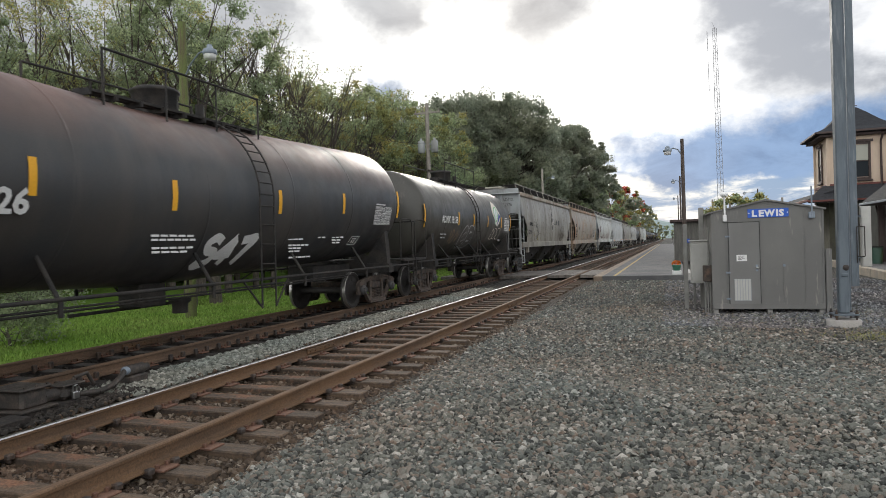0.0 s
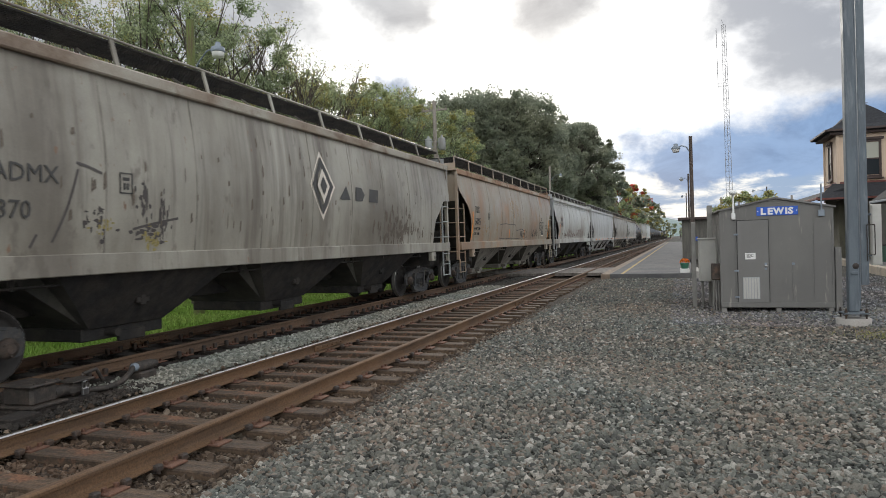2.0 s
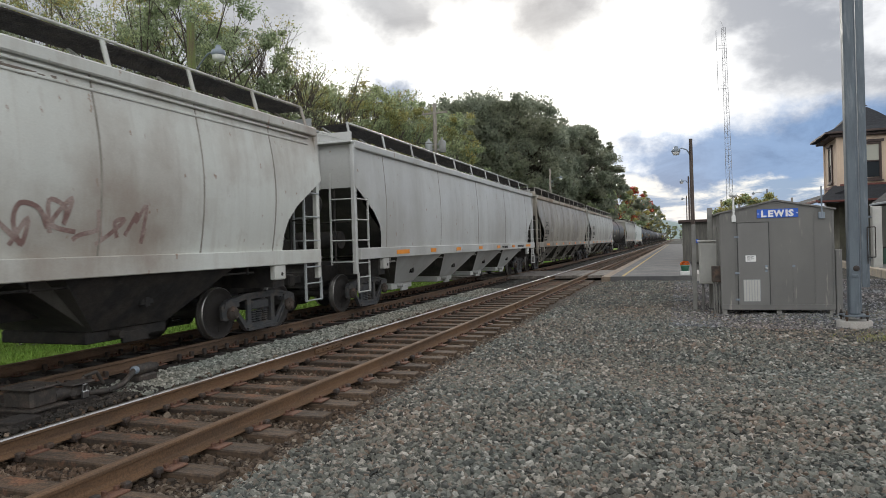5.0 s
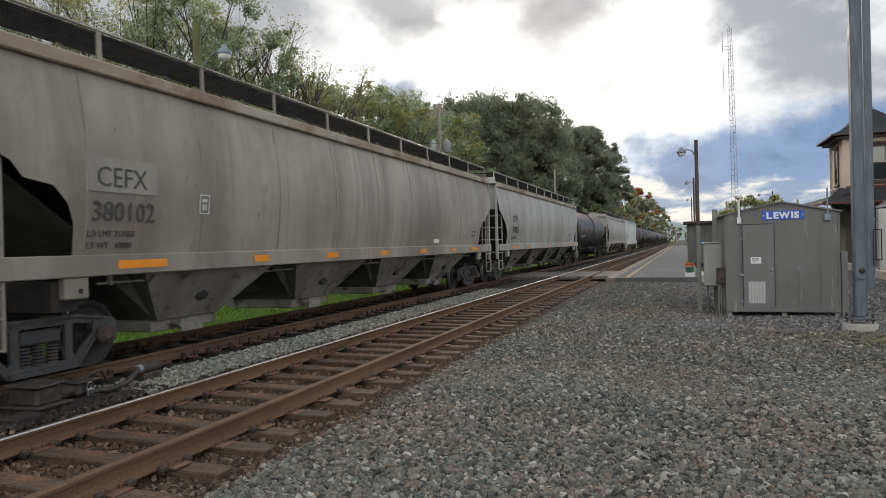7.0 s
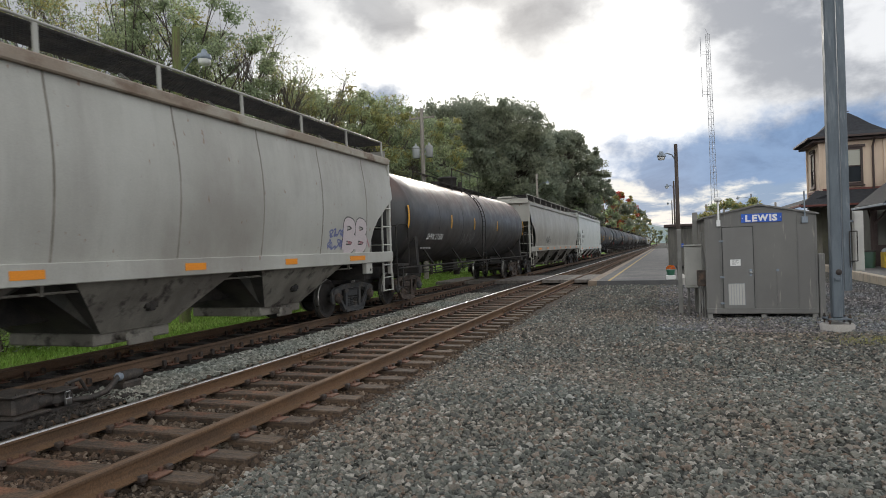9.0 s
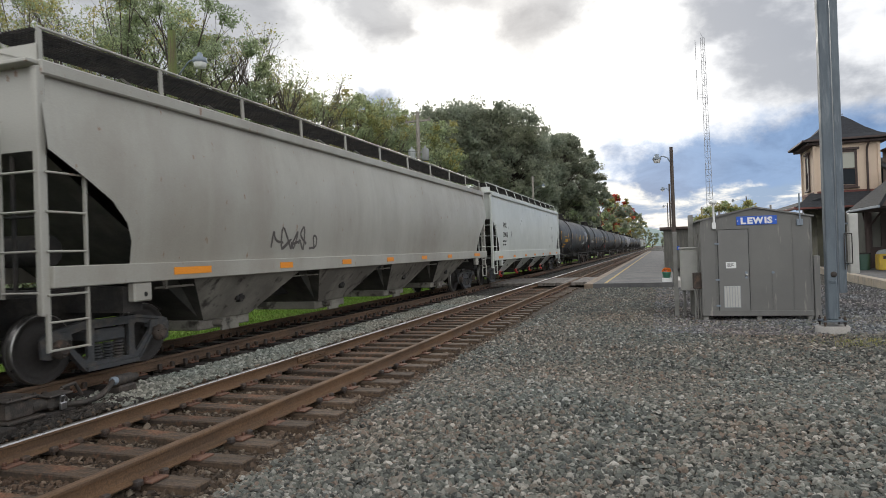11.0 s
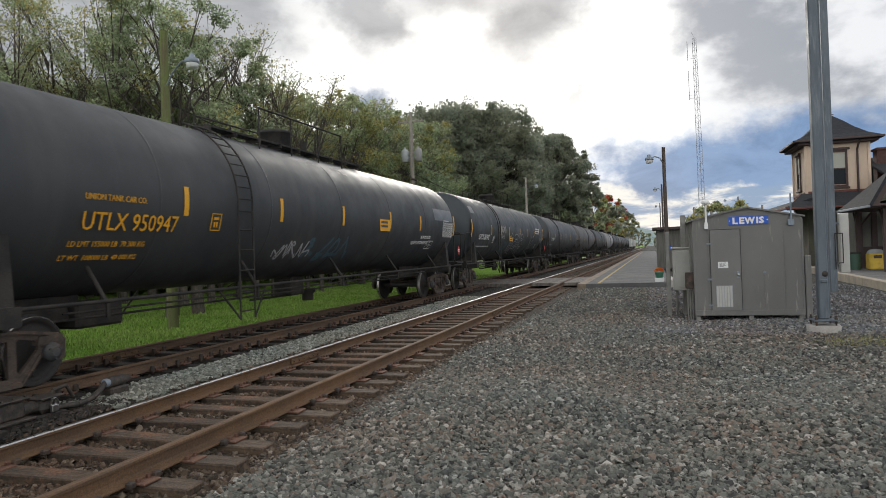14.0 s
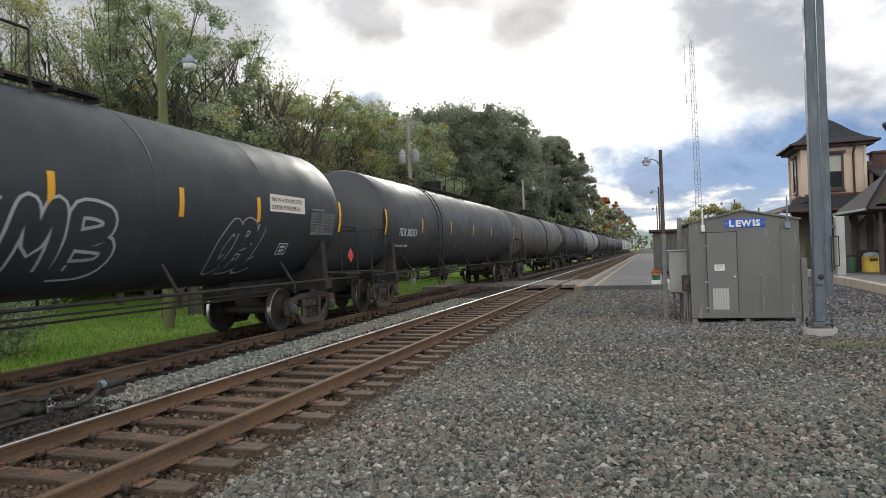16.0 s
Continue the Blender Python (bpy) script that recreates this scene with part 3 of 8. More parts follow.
make_track("railway_track_near", NEAR_C, -60, 700, 29, 0.65, ("rail_worn", "rail_top"), "rusty-sided empty track on weathered spiked timber ties", 3, (29.6, 35.5), False)
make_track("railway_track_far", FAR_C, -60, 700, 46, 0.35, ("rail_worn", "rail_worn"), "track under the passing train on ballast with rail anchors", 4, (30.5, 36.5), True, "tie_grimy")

# ---- the train ----


def travelled(t):
    """Metres the train has gone after t seconds; it gathers speed a little, then holds it."""
    return 14.4 * t + 0.05 * t * t if t < 6 else 88.2 + 15.0 * (t - 6)


TRAIN = []    # (car, place of its middle at the start)
WHEELSETS = []

for key, base, second, third, amt, dirt in (
        ("hop_c", (0.49, 0.47, 0.40), (0.33, 0.305, 0.245), (0.13, 0.11, 0.088), 0.5, 1.0),
        ("hop_d", (0.43, 0.395, 0.315), (0.335, 0.29, 0.22), (0.28, 0.16, 0.09), 0.5, 0.42),
        ("hop_e", (0.68, 0.70, 0.65), (0.57, 0.565, 0.51), (0.24, 0.18, 0.135), 0.4, 0.28),
        ("hop_f", (0.60, 0.61, 0.59), (0.50, 0.505, 0.485), (0.34, 0.33, 0.30), 0.4, 0.3),
        ("hop_g", (0.46, 0.425, 0.355), (0.34, 0.305, 0.25), (0.16, 0.142, 0.12), 0.5, 0.75),
        ("hop_h", (0.535, 0.535, 0.485), (0.43, 0.42, 0.37), (0.26, 0.24, 0.21), 0.5, 0.28),
        ("hop_j", (0.46, 0.452, 0.40), (0.40, 0.385, 0.335), (0.27, 0.245, 0.205), 0.45, 0.25)):
    base, second = tuple(c * 0.84 for c in base), tuple(c * 0.84 for c in second)
    pale = tuple(min(0.7, c * 1.12) for c in base)
    rust = ((0.40, 0.20, 0.08), 0.575, 0.70, 0.8, (0.2, 1.0, 0.7), 0.75) if key == "hop_d" else ((0.22, 0.12, 0.07), 0.66, 0.70, 5.0, (1, 1.6, 0.7), 0.8)
    M[key] = surface("weathered hopper paint " + key[-1], base, 0.46, 0, second, amt, 0.5, (0.3, 0.8, 0.55), None, 0.36, 0.8, (0.3, 1.9, 0.22), 50, 0.06, 0.04, soft=0.09, spec=0.6,
                     layers=((third, 0.44 if dirt > 0.7 else 0.48, 0.64 if dirt > 0.7 else 0.68, 0.5, (0.2, 0.8, 0.7), 0.7), (pale, 0.50, 0.64, 0.8, (0.2, 1.1, 0.25), 0.35), (third, 0.52, 0.70, 0.95, (0.2, 1.9, 0.14), dirt * 0.85),
                             (third, 0.57, 0.68, 2.4, (0.2, 2.0, 0.16), dirt * 0.5), (third, 0.60, 0.68, 3.0, (0.3, 1.2, 0.6), dirt * 0.6), rust))
M["seam_dirt"] = surface("dirt lodged along a panel seam", (0.19, 0.175, 0.145), 0.8, 0, (0.30, 0.28, 0.24), 0.45, 2.0, (1, 1, 0.6), grain=0.15, bump=0.05)
M["chord_brown"] = surface("brown-stained roof edge paint", (0.30, 0.245, 0.19), 0.75, 0, (0.40, 0.37, 0.31), 0.45, 1.2, (1, 0.5, 1), (0.20, 0.145, 0.105), 0.35, 1.6, (1, 0.7, 1), grain=0.1, bump=0.05)
M["chord_rust"] = surface("rusted roof edge paint", (0.34, 0.215, 0.14), 0.8, 0, (0.42, 0.36, 0.28), 0.4, 1.2, (1, 0.5, 1), (0.20, 0.11, 0.065), 0.4, 1.8, (1, 0.7, 1), grain=0.12, bump=0.08)
M["spray_black"] = surface("worn black spray paint", (0.045, 0.043, 0.04), 0.6, grain=0.25, bump=0)
M["spray_maroon"] = surface("worn maroon spray paint", (0.20, 0.12, 0.105), 0.6, 0, (0.33, 0.26, 0.23), 0.5, 4, grain=0.25, bump=0)
M["hop_k"] = surface("clean off-white hopper paint", (0.525, 0.545, 0.505), 0.36, 0, (0.485, 0.505, 0.468), 0.4, 0.5, (0.3, 1.2, 0.3), grain=0.03, bump=0.015, spec=0.6)
# stained bays; most of the darker tone is underside shade in the colour
M["hop_bay"] = surface("stained hopper bay paint, darkened for shade", (0.25, 0.235, 0.20), 0.75, 0, (0.15, 0.135, 0.115), 0.5, 0.9, (1, 1, 0.5), (0.05, 0.043, 0.036), 0.3, 3, grain=0.15, bump=0.05)
M["hop_grey"] = surface("grey hopper end paint", (0.34, 0.36, 0.36), 0.6, 0, (0.22, 0.22, 0.21), 0.45, 0.8, (1, 1, 0.4), grain=0.08, bump=0.04)
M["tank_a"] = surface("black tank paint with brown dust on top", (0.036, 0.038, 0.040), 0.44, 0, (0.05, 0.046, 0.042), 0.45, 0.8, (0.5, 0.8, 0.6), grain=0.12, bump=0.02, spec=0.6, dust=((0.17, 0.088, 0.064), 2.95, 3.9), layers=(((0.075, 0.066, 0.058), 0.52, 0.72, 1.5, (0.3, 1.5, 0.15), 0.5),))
M["tank_b"] = surface("dusty black tank paint", (0.044, 0.043, 0.036), 0.44, 0, (0.062, 0.058, 0.048), 0.5, 0.7, (0.5, 1.0, 0.4), (0.10, 0.088, 0.075), 0.15, 3, (1, 1, 0.4), grain=0.15, bump=0.03, spec=0.5)
M["tank_l"] = surface("satin black tank paint", (0.036, 0.040, 0.044), 0.52, 0, (0.048, 0.050, 0.052), 0.4, 0.6, (0.5, 0.8, 0.5), grain=0.08, bump=0.015, spec=0.45, layers=(((0.085, 0.083, 0.08), 0.54, 0.72, 1.3, (0.3, 1.5, 0.15), 0.45),))
M["tank_m"] = surface("blue-black tank paint", (0.030, 0.037, 0.041), 0.5, 0, (0.040, 0.046, 0.049), 0.4, 0.6, (0.5, 0.8, 0.5), grain=0.08, bump=0.015, spec=0.4, layers=(((0.075, 0.078, 0.08), 0.56, 0.74, 1.3, (0.3, 1.5, 0.15), 0.4),))
M["tank_fresh"] = surface("patch of newer black paint", (0.115, 0.12, 0.125), 0.35, 0, (0.10, 0.104, 0.11), 0.4, 0.9, grain=0.05, bump=0.01, spec=0.6)
M["tank_grey"] = surface("faded grey tank paint", (0.16, 0.155, 0.15), 0.55, 0, (0.095, 0.09, 0.088), 0.5, 0.7, (0.5, 1.0, 0.4), grain=0.1, bump=0.02, spec=0.2)
M["tank_pale"] = surface("pale grey tank paint", (0.36, 0.36, 0.37), 0.55, 0, (0.24, 0.235, 0.23), 0.5, 0.7, (0.5, 1.0, 0.4), grain=0.1, bump=0.02, spec=0.2)
M["stencil"] = surface("white stencil paint", (0.62, 0.62, 0.60), 0.6, grain=0.1, bump=0)
M["stencil_dim"] = surface("faded stencil paint", (0.20, 0.20, 0.19), 0.6, grain=0.15, bump=0)
M["stencil_grey"] = surface("thin grey stencil paint", (0.36, 0.365, 0.345), 0.6, grain=0.2, bump=0)
M["stencil_dark"] = surface("dark stencil paint", (0.07, 0.068, 0.065), 0.6, grain=0.15, bump=0)
M["spray_white"] = surface("white spray paint", (0.42, 0.42, 0.43), 0.6, grain=0.15, bump=0)
M["spray_dark"] = surface("dark spray paint", (0.09, 0.08, 0.075), 0.6, grain=0.2, bump=0)
M["spray_teal"] = surface("teal spray paint", (0.06, 0.12, 0.15), 0.6, grain=0.2, bump=0)
M["spray_pink"] = surface("pink spray paint", (0.42, 0.20, 0.22), 0.6, grain=0.2, bump=0)
M["spray_tan"] = surface("tan spray paint", (0.24, 0.17, 0.11), 0.6, grain=0.2, bump=0)
M["spray_rose"] = surface("rose spray paint", (0.19, 0.12, 0.12), 0.6, grain=0.2, bump=0)
M["spray_blue"] = surface("blue spray paint", (0.15, 0.17, 0.32), 0.6, grain=0.2, bump=0)
M["leaf_logo"] = surface("green decal", (0.10, 0.42, 0.15), 0.5, grain=0.08, bump=0)
M["decal_white"] = surface("white decal", (0.72, 0.66, 0.57), 0.5, grain=0.08, bump=0)
M["decal_blue"] = surface("blue decal", (0.05, 0.08, 0.30), 0.5, grain=0.08, bump=0)
M["worn_tint"] = surface("worn yellow paint trace", (0.30, 0.25, 0.10), 0.8, grain=0.3, bump=0.05)
M["rust_spot"] = surface("thin orange rust", (0.40, 0.28, 0.18), 0.85, 0, (0.36, 0.28, 0.19), 0.5, 5, grain=0.25, bump=0.1)
# shade under the load and between bays, put into the sheet colour
M["soot_sheet"] = surface("sheet steel darkened for shade", (0.055, 0.055, 0.048), 0.8, 0, (0.10, 0.095, 0.08), 0.4, 1.1, (1, 1, 0.5), grain=0.2, bump=0.05)
M["soot_film"] = surface("film of soot on grey paint", (0.235, 0.222, 0.195), 0.6, 0, (0.30, 0.28, 0.24), 0.5, 2, (1, 1.5, 0.4), grain=0.15, bump=0.03)
M["streak_grey"] = surface("thin washed dirt", (0.40, 0.40, 0.38), 0.6, 0, (0.46, 0.465, 0.445), 0.5, 2.5, (1, 1, 0.5), grain=0.1, bump=0)
M["patch_taupe"] = surface("taupe patch paint", (0.30, 0.26, 0.225), 0.7, grain=0.12, bump=0.03)
M["spray_pale"] = surface("pale pink spray paint", (0.56, 0.50, 0.50), 0.6, grain=0.12, bump=0)
M["soot"] = surface("soot and rust smear", (0.15, 0.125, 0.10), 0.8, grain=0.3, bump=0.05)


def shared(build):
    """Builds the meshes of a part once and gives objects on the same data."""
    kept = {}

    def make(*key):
        if key not in kept:
            kept[key] = [(nm, ob.data, lb) for nm, ob, lb in build(*key)]
            for ob in [o for o in scene.collection.objects if o.data and any(o.data is d for _, d, _ in kept[key])]:
                bpy.data.objects.remove(ob)
        return kept[key]
    return make


def bogie_parts(dark):
    frame_mat = "truck_dark" if dark else "truck"
    out = []
    # side frame with its three windows, on the camera's side and mirrored
    sf = Form()
    line = [(-1.12, 0.36), (-1.14, 0.60), (-1.02, 0.69), (-0.46, 0.78), (0.46, 0.78), (1.02, 0.69), (1.14, 0.60), (1.12, 0.36), (1.02, 0.33), (0.74, 0.40), (0.50, 0.12), (0.40, 0.09), (-0.40, 0.09), (-0.50, 0.12), (-0.74, 0.40), (-1.02, 0.33)]
    mirror = lambda lp: [(-a, b) for a, b in reversed(lp)]
    well = [(-0.31, 0.20), (0.31, 0.20), (0.31, 0.66), (-0.31, 0.66)]
    tri = [(0.42, 0.28), (0.46, 0.24), (0.72, 0.50), (0.74, 0.57), (0.68, 0.63), (0.46, 0.67), (0.42, 0.64)]
    sf.plate(line, [well, tri, mirror(tri)], 0.05, Matrix.Translation((1.01, 0, 0)) @ SIDE)
    # cast lips round the top chord, the foot and the bearing jaws
    lip = Matrix.Translation((0.995, 0, 0)) @ SIDE
    sf.plate([(-1.00, 0.655), (-0.44, 0.74), (0.44, 0.74), (1.00, 0.655), (1.02, 0.69), (0.46, 0.78), (-0.46, 0.78), (-1.02, 0.69)], (), 0.10, lip)
    sf.plate([(-0.46, 0.09), (0.46, 0.09), (0.46, 0.15), (-0.46, 0.15)], (), 0.11, lip)
    for q in (-1, 1):
        bar = [(0.46, 0.10), (0.50, 0.12), (0.76, 0.42), (0.73, 0.45)]
        sf.plate(bar if q > 0 else mirror(bar), (), 0.09, lip)
        sf.plate([(q * 0.89 - 0.20, 0.56), (q * 0.89 + 0.20, 0.56), (q * 0.89 + 0.17, 0.67), (q * 0.89 - 0.17, 0.67)], (), 0.10, lip)
    out.append(("side_frame", sf.done("side_frame", frame_mat), ""))
    bo = Form().box(-1.05, 1.05, -0.27, 0.27, 0.45, 0.63, 0.03)
    bo.box(-0.30, 0.30, -0.36, 0.36, 0.66, 0.80, 0.03)
    out.append(("bolster", bo.done("bolster", frame_mat), ""))
    for k in range(-1, 2):
        sp = Form()
        prof = []
        for q in range(13):
            prof.append((0.18 + q * 0.021, 0.085 if q % 2 else 0.055))
        sp.lathe(prof, 12, "Z", (0.97, k * 0.19, 0), smooth=False)
        out.append(("spring", sp.done("spring", frame_mat), ""))
    for sy in (-1, 1):
        cap = Form().lathe([(1.06, 0.12), (1.10, 0.13), (1.14, 0.115), (1.16, 0.07), (1.175, 0.06)], 16, "X", (0, sy * 0.889, 0.457))
        for b in range(3):
            w = b * 2.09 + 0.5
            cap.rod((1.15, sy * 0.889 + 0.085 * math.cos(w), 0.457 + 0.085 * math.sin(w)), (1.175, sy * 0.889 + 0.085 * math.cos(w), 0.457 + 0.085 * math.sin(w)), 0.018, 6)
        out.append(("bearing_cap", cap.done("bearing_cap", "truck_dark" if not dark else "truck"), ""))
    return out


def wheelset_mesh():
    f = Form()
    for s in (1, -1):
        f.slot = 0
        x = lambda a: s * a
        prof = [(0.68, 0.0), (0.68, 0.13), (0.74, 0.15), (0.72, 0.38), (0.685, 0.40), (0.685, 0.485), (0.715, 0.482), (0.725, 0.462)]
        f.lathe([(x(a), r) for a, r in prof], 24, "X", caps=False)
        f.slot = 1
        f.lathe([(x(0.725), 0.462), (x(0.80), 0.457)], 32, "X", caps=False)
        f.lathe([(x(0.80), 0.457), (x(0.808), 0.447)], 24, "X", caps=False)
        f.slot = 0
        f.lathe([(x(0.808), 0.447), (x(0.806), 0.40), (x(0.775), 0.385), (x(0.765), 0.34), (x(0.79), 0.20), (x(0.835), 0.14), (x(0.84), 0.10), (x(1.05), 0.09)], 24, "X", caps=False)
    f.rod((-0.7, 0, 0), (0.7, 0, 0), 0.085, 12)
    # chalk and grease marks that turn with the wheel
    f.box(0.778, 0.786, -0.03, 0.03, 0.24, 0.33)
    ob = f.done("wheelset", ["wheel", "wheel_rim"])
    me = ob.data
    bpy.data.objects.remove(ob)
    return me


get_bogie = shared(bogie_parts)
WHEEL_MESH = wheelset_mesh()


def add_bogies(car, centre, dark=False):
    for s in (-1, 1):
        bogie = empty("bogie", pose(0, s * centre, 0))
        bogie.parent = car
        for nm, data, lb in get_bogie(dark):
            if nm == "bolster":
                o = new(nm, data)
                o.parent = bogie
                continue
            for turn in (0, 180):
                o = new(nm, data)
                o.parent = bogie
                o.matrix_basis = pose(0, 0, 0, 0, 0, turn)
        for a in (-0.889, 0.889):
            w = new("wheelset", WHEEL_MESH)
            w.parent = bogie
            w.matrix_basis = pose(0, a, 0.457)
            WHEELSETS.append((w, a))


def coupler(form, y, s):
    """Draft gear and knuckle coupler at an end; s is the way outward."""
    form.box(-0.32, 0.32, min(y - s * 0.9, y + s * 0.02), max(y - s * 0.9, y + s * 0.02), 0.62, 1.02, 0.02)
    form.box(-0.09, 0.09, min(y, y + s * 0.42), max(y, y + s * 0.42), 0.76, 0.92, 0.02)
    form.box(-0.17, 0.17, min(y + s * 0.36, y + s * 0.62), max(y + s * 0.36, y + s * 0.62), 0.70, 0.98, 0.04)


def bars(parent, y, z, widths, h, gap, material, x, name="small_print", lean=0.0):
    """Small unreadable lines of stencilled writing as plain bars."""
    f = Form()
    for k, w in enumerate(widths):
        zz = z - k * (h + gap)
        yy = y
        if not w:
            continue
        n = max(1, int(w / (h * 5)))
        step_ = w / n
        for q in range(n):
            f.box(x, x + 0.004, yy + q * step_, yy + q * step_ + step_ * 0.82, zz, zz + h)
    return part(name, f, material, parent)


def stroke(pts, width, x, mat_name, parent, name="graffiti", label="", xf=None):
    """A painted line: a flat ribbon through points (along the car, up)."""
    smooth = []
    n = len(pts)
    for i in range(n - 1):
        p0, p1, p2, p3 = (Vector(pts[max(0, min(n - 1, i + d))]) for d in (-1, 0, 1, 2))
        for q in range(5):
            t = q / 5
            smooth.append(0.5 * ((2 * p1) + (p2 - p0) * t + (2 * p0 - 5 * p1 + 4 * p2 - p3) * t * t + (3 * p1 - p0 - 3 * p2 + p3) * t ** 3))
    smooth.append(Vector(pts[-1]))
    v, f = [], []
    for i, p in enumerate(smooth):
        d = (smooth[min(i + 1, len(smooth) - 1)] - smooth[max(i - 1, 0)])
        d = d.normalized() if d.length > 1e-6 else Vector((1, 0))
        nrm = Vector((-d.y, d.x)) * width / 2
        for w in (p + nrm, p - nrm):
            xx = xf(w.y) if xf else x
            v.append((xx, w.x, w.y))
        if i:
            k = 2 * i
            f.append((k - 2, k - 1, k + 1, k))
    return v, f


def graffiti(parent, strokes, width, x, material, label="", xf=None, name="graffiti"):
    form = Form()
    for pts in strokes:
        form.add(*stroke(pts, width, x, material, parent, xf=xf))
    return part(name, form, material, parent, label)


LETTER = {
    "S": [[(0.9, 0.85), (0.5, 1.0), (0.1, 0.8), (0.3, 0.55), (0.8, 0.45), (0.85, 0.15), (0.4, 0.0), (0.05, 0.15)]],
    "4": [[(0.7, 1.0), (0.1, 0.45), (0.1, 0.35), (0.95, 0.4)], [(0.7, 0.9), (0.6, 0.0)]],
    "7": [[(0.05, 0.9), (0.5, 0.95), (0.95, 1.0), (0.6, 0.5), (0.45, 0.0)]],
    "M": [[(0.05, 0.0), (0.15, 0.9), (0.3, 1.0), (0.5, 0.4), (0.7, 1.0), (0.85, 0.9), (0.95, 0.0)]],
    "B": [[(0.1, 0.0), (0.1, 0.5), (0.1, 1.0), (0.7, 0.95), (0.75, 0.65), (0.2, 0.5), (0.9, 0.4), (0.85, 0.05), (0.1, 0.0)]],
    "C": [[(0.9, 0.8), (0.5, 1.0), (0.1, 0.5), (0.5, 0.0), (0.95, 0.2)]],
    "O": [[(0.5, 1.0), (0.1, 0.5), (0.5, 0.0), (0.9, 0.5), (0.5, 1.0)]],
    "V": [[(0.05, 1.0), (0.45, 0.0), (0.95, 1.0)]],
    "E": [[(0.9, 0.95), (0.15, 0.95), (0.1, 0.5), (0.7, 0.55)], [(0.1, 0.5), (0.12, 0.05), (0.9, 0.0)]],
    "N": [[(0.05, 0.0), (0.1, 0.95), (0.3, 0.9), (0.6, 0.2), (0.8, 0.1), (0.9, 0.95)]],
    "D": [[(0.15, 0.0), (0.2, 0.5), (0.15, 1.0), (0.7, 0.9), (0.9, 0.5), (0.65, 0.05), (0.1, 0.0)]],
    "G": [[(0.9, 0.85), (0.5, 1.0), (0.1, 0.5), (0.45, 0.0), (0.9, 0.2), (0.9, 0.45), (0.5, 0.45)]],
    "L": [[(0.2, 1.0), (0.15, 0.5), (0.15, 0.05), (0.5, 0.0), (0.9, 0.1)]],
    "W": [[(0.05, 1.0), (0.25, 0.0), (0.5, 0.7), (0.75, 0.0), (0.95, 1.0)]],
}


def tag_strokes(word, y, z, w, h, lean=0.15, bubble=0.0):
    out = []
    for k, ch in enumerate(word):
        for st in LETTER[ch]:
            out.append([(y + (k + px * 0.9 + lean * pz) * w, z + pz * h) for px, pz in st])
            if bubble:
                cx = y + (k + 0.5) * w
                out.append([(cx + (px - 0.5 + lean * pz) * w * (1 + bubble), z + h / 2 + (pz - 0.5) * h * (1 + bubble)) for px, pz in st])
    return out


def scribble(seed, y, z, w, h, n=4):
    """Loose looping strokes of an unreadable tag."""
    r = random.Random(seed)
    out = []
    for k in range(n):
        x0 = y + w * k / n
        s_ = w / n
        p = [(x0 + s_ * r.uniform(-0.1, 0.3), z + h * r.uniform(0.0, 0.25))]
        for q in range(r.randint(3, 5)):
            p.append((x0 + s_ * r.uniform(0.0, 1.15), z + h * r.uniform(0.0, 1.0)))
        p.append((x0 + s_ * r.uniform(0.8, 1.3), z + h * r.uniform(0.0, 0.4)))
        out.append(p)
    return out


def side_x(z, bulge, zb, ze):
    """How far out the side stands at the height z."""
    t = max(0.0, min(1.0, (z - zb) / (ze - zb)))
    return 1.50 + bulge * math.sin(math.pi * min(1, t * 1.05)) - 0.05 * t * t


# the lower corner of a side sheet: how far from the end, how high
CUT_PLAIN = ((0.0, 2.95), (0.6, 2.6), (0.95, 2.38), (1.22, 2.1), (1.32, 1.85))
CUT_SQUARE = ((0.0, 2.86), (0.55, 2.84), (0.95, 2.5), (1.28, 2.22), (1.36, 1.95), (1.37, 1.7))
CUT_HIGH = ((0.0, 3.30), (0.72, 2.84), (0.95, 2.66), (1.15, 2.38), (1.25, 2.08), (1.28, 1.75))
CUT_WAVE = ((0.0, 2.95), (0.66, 2.60), (0.80, 2.43), (1.18, 2.37), (1.38, 2.17), (1.47, 1.92), (1.48, 1.7))
CUT_NOTCH = ((0.0, 2.95), (0.55, 2.50), (0.58, 2.30), (0.84, 2.25), (1.02, 1.95), (1.16, 1.66))


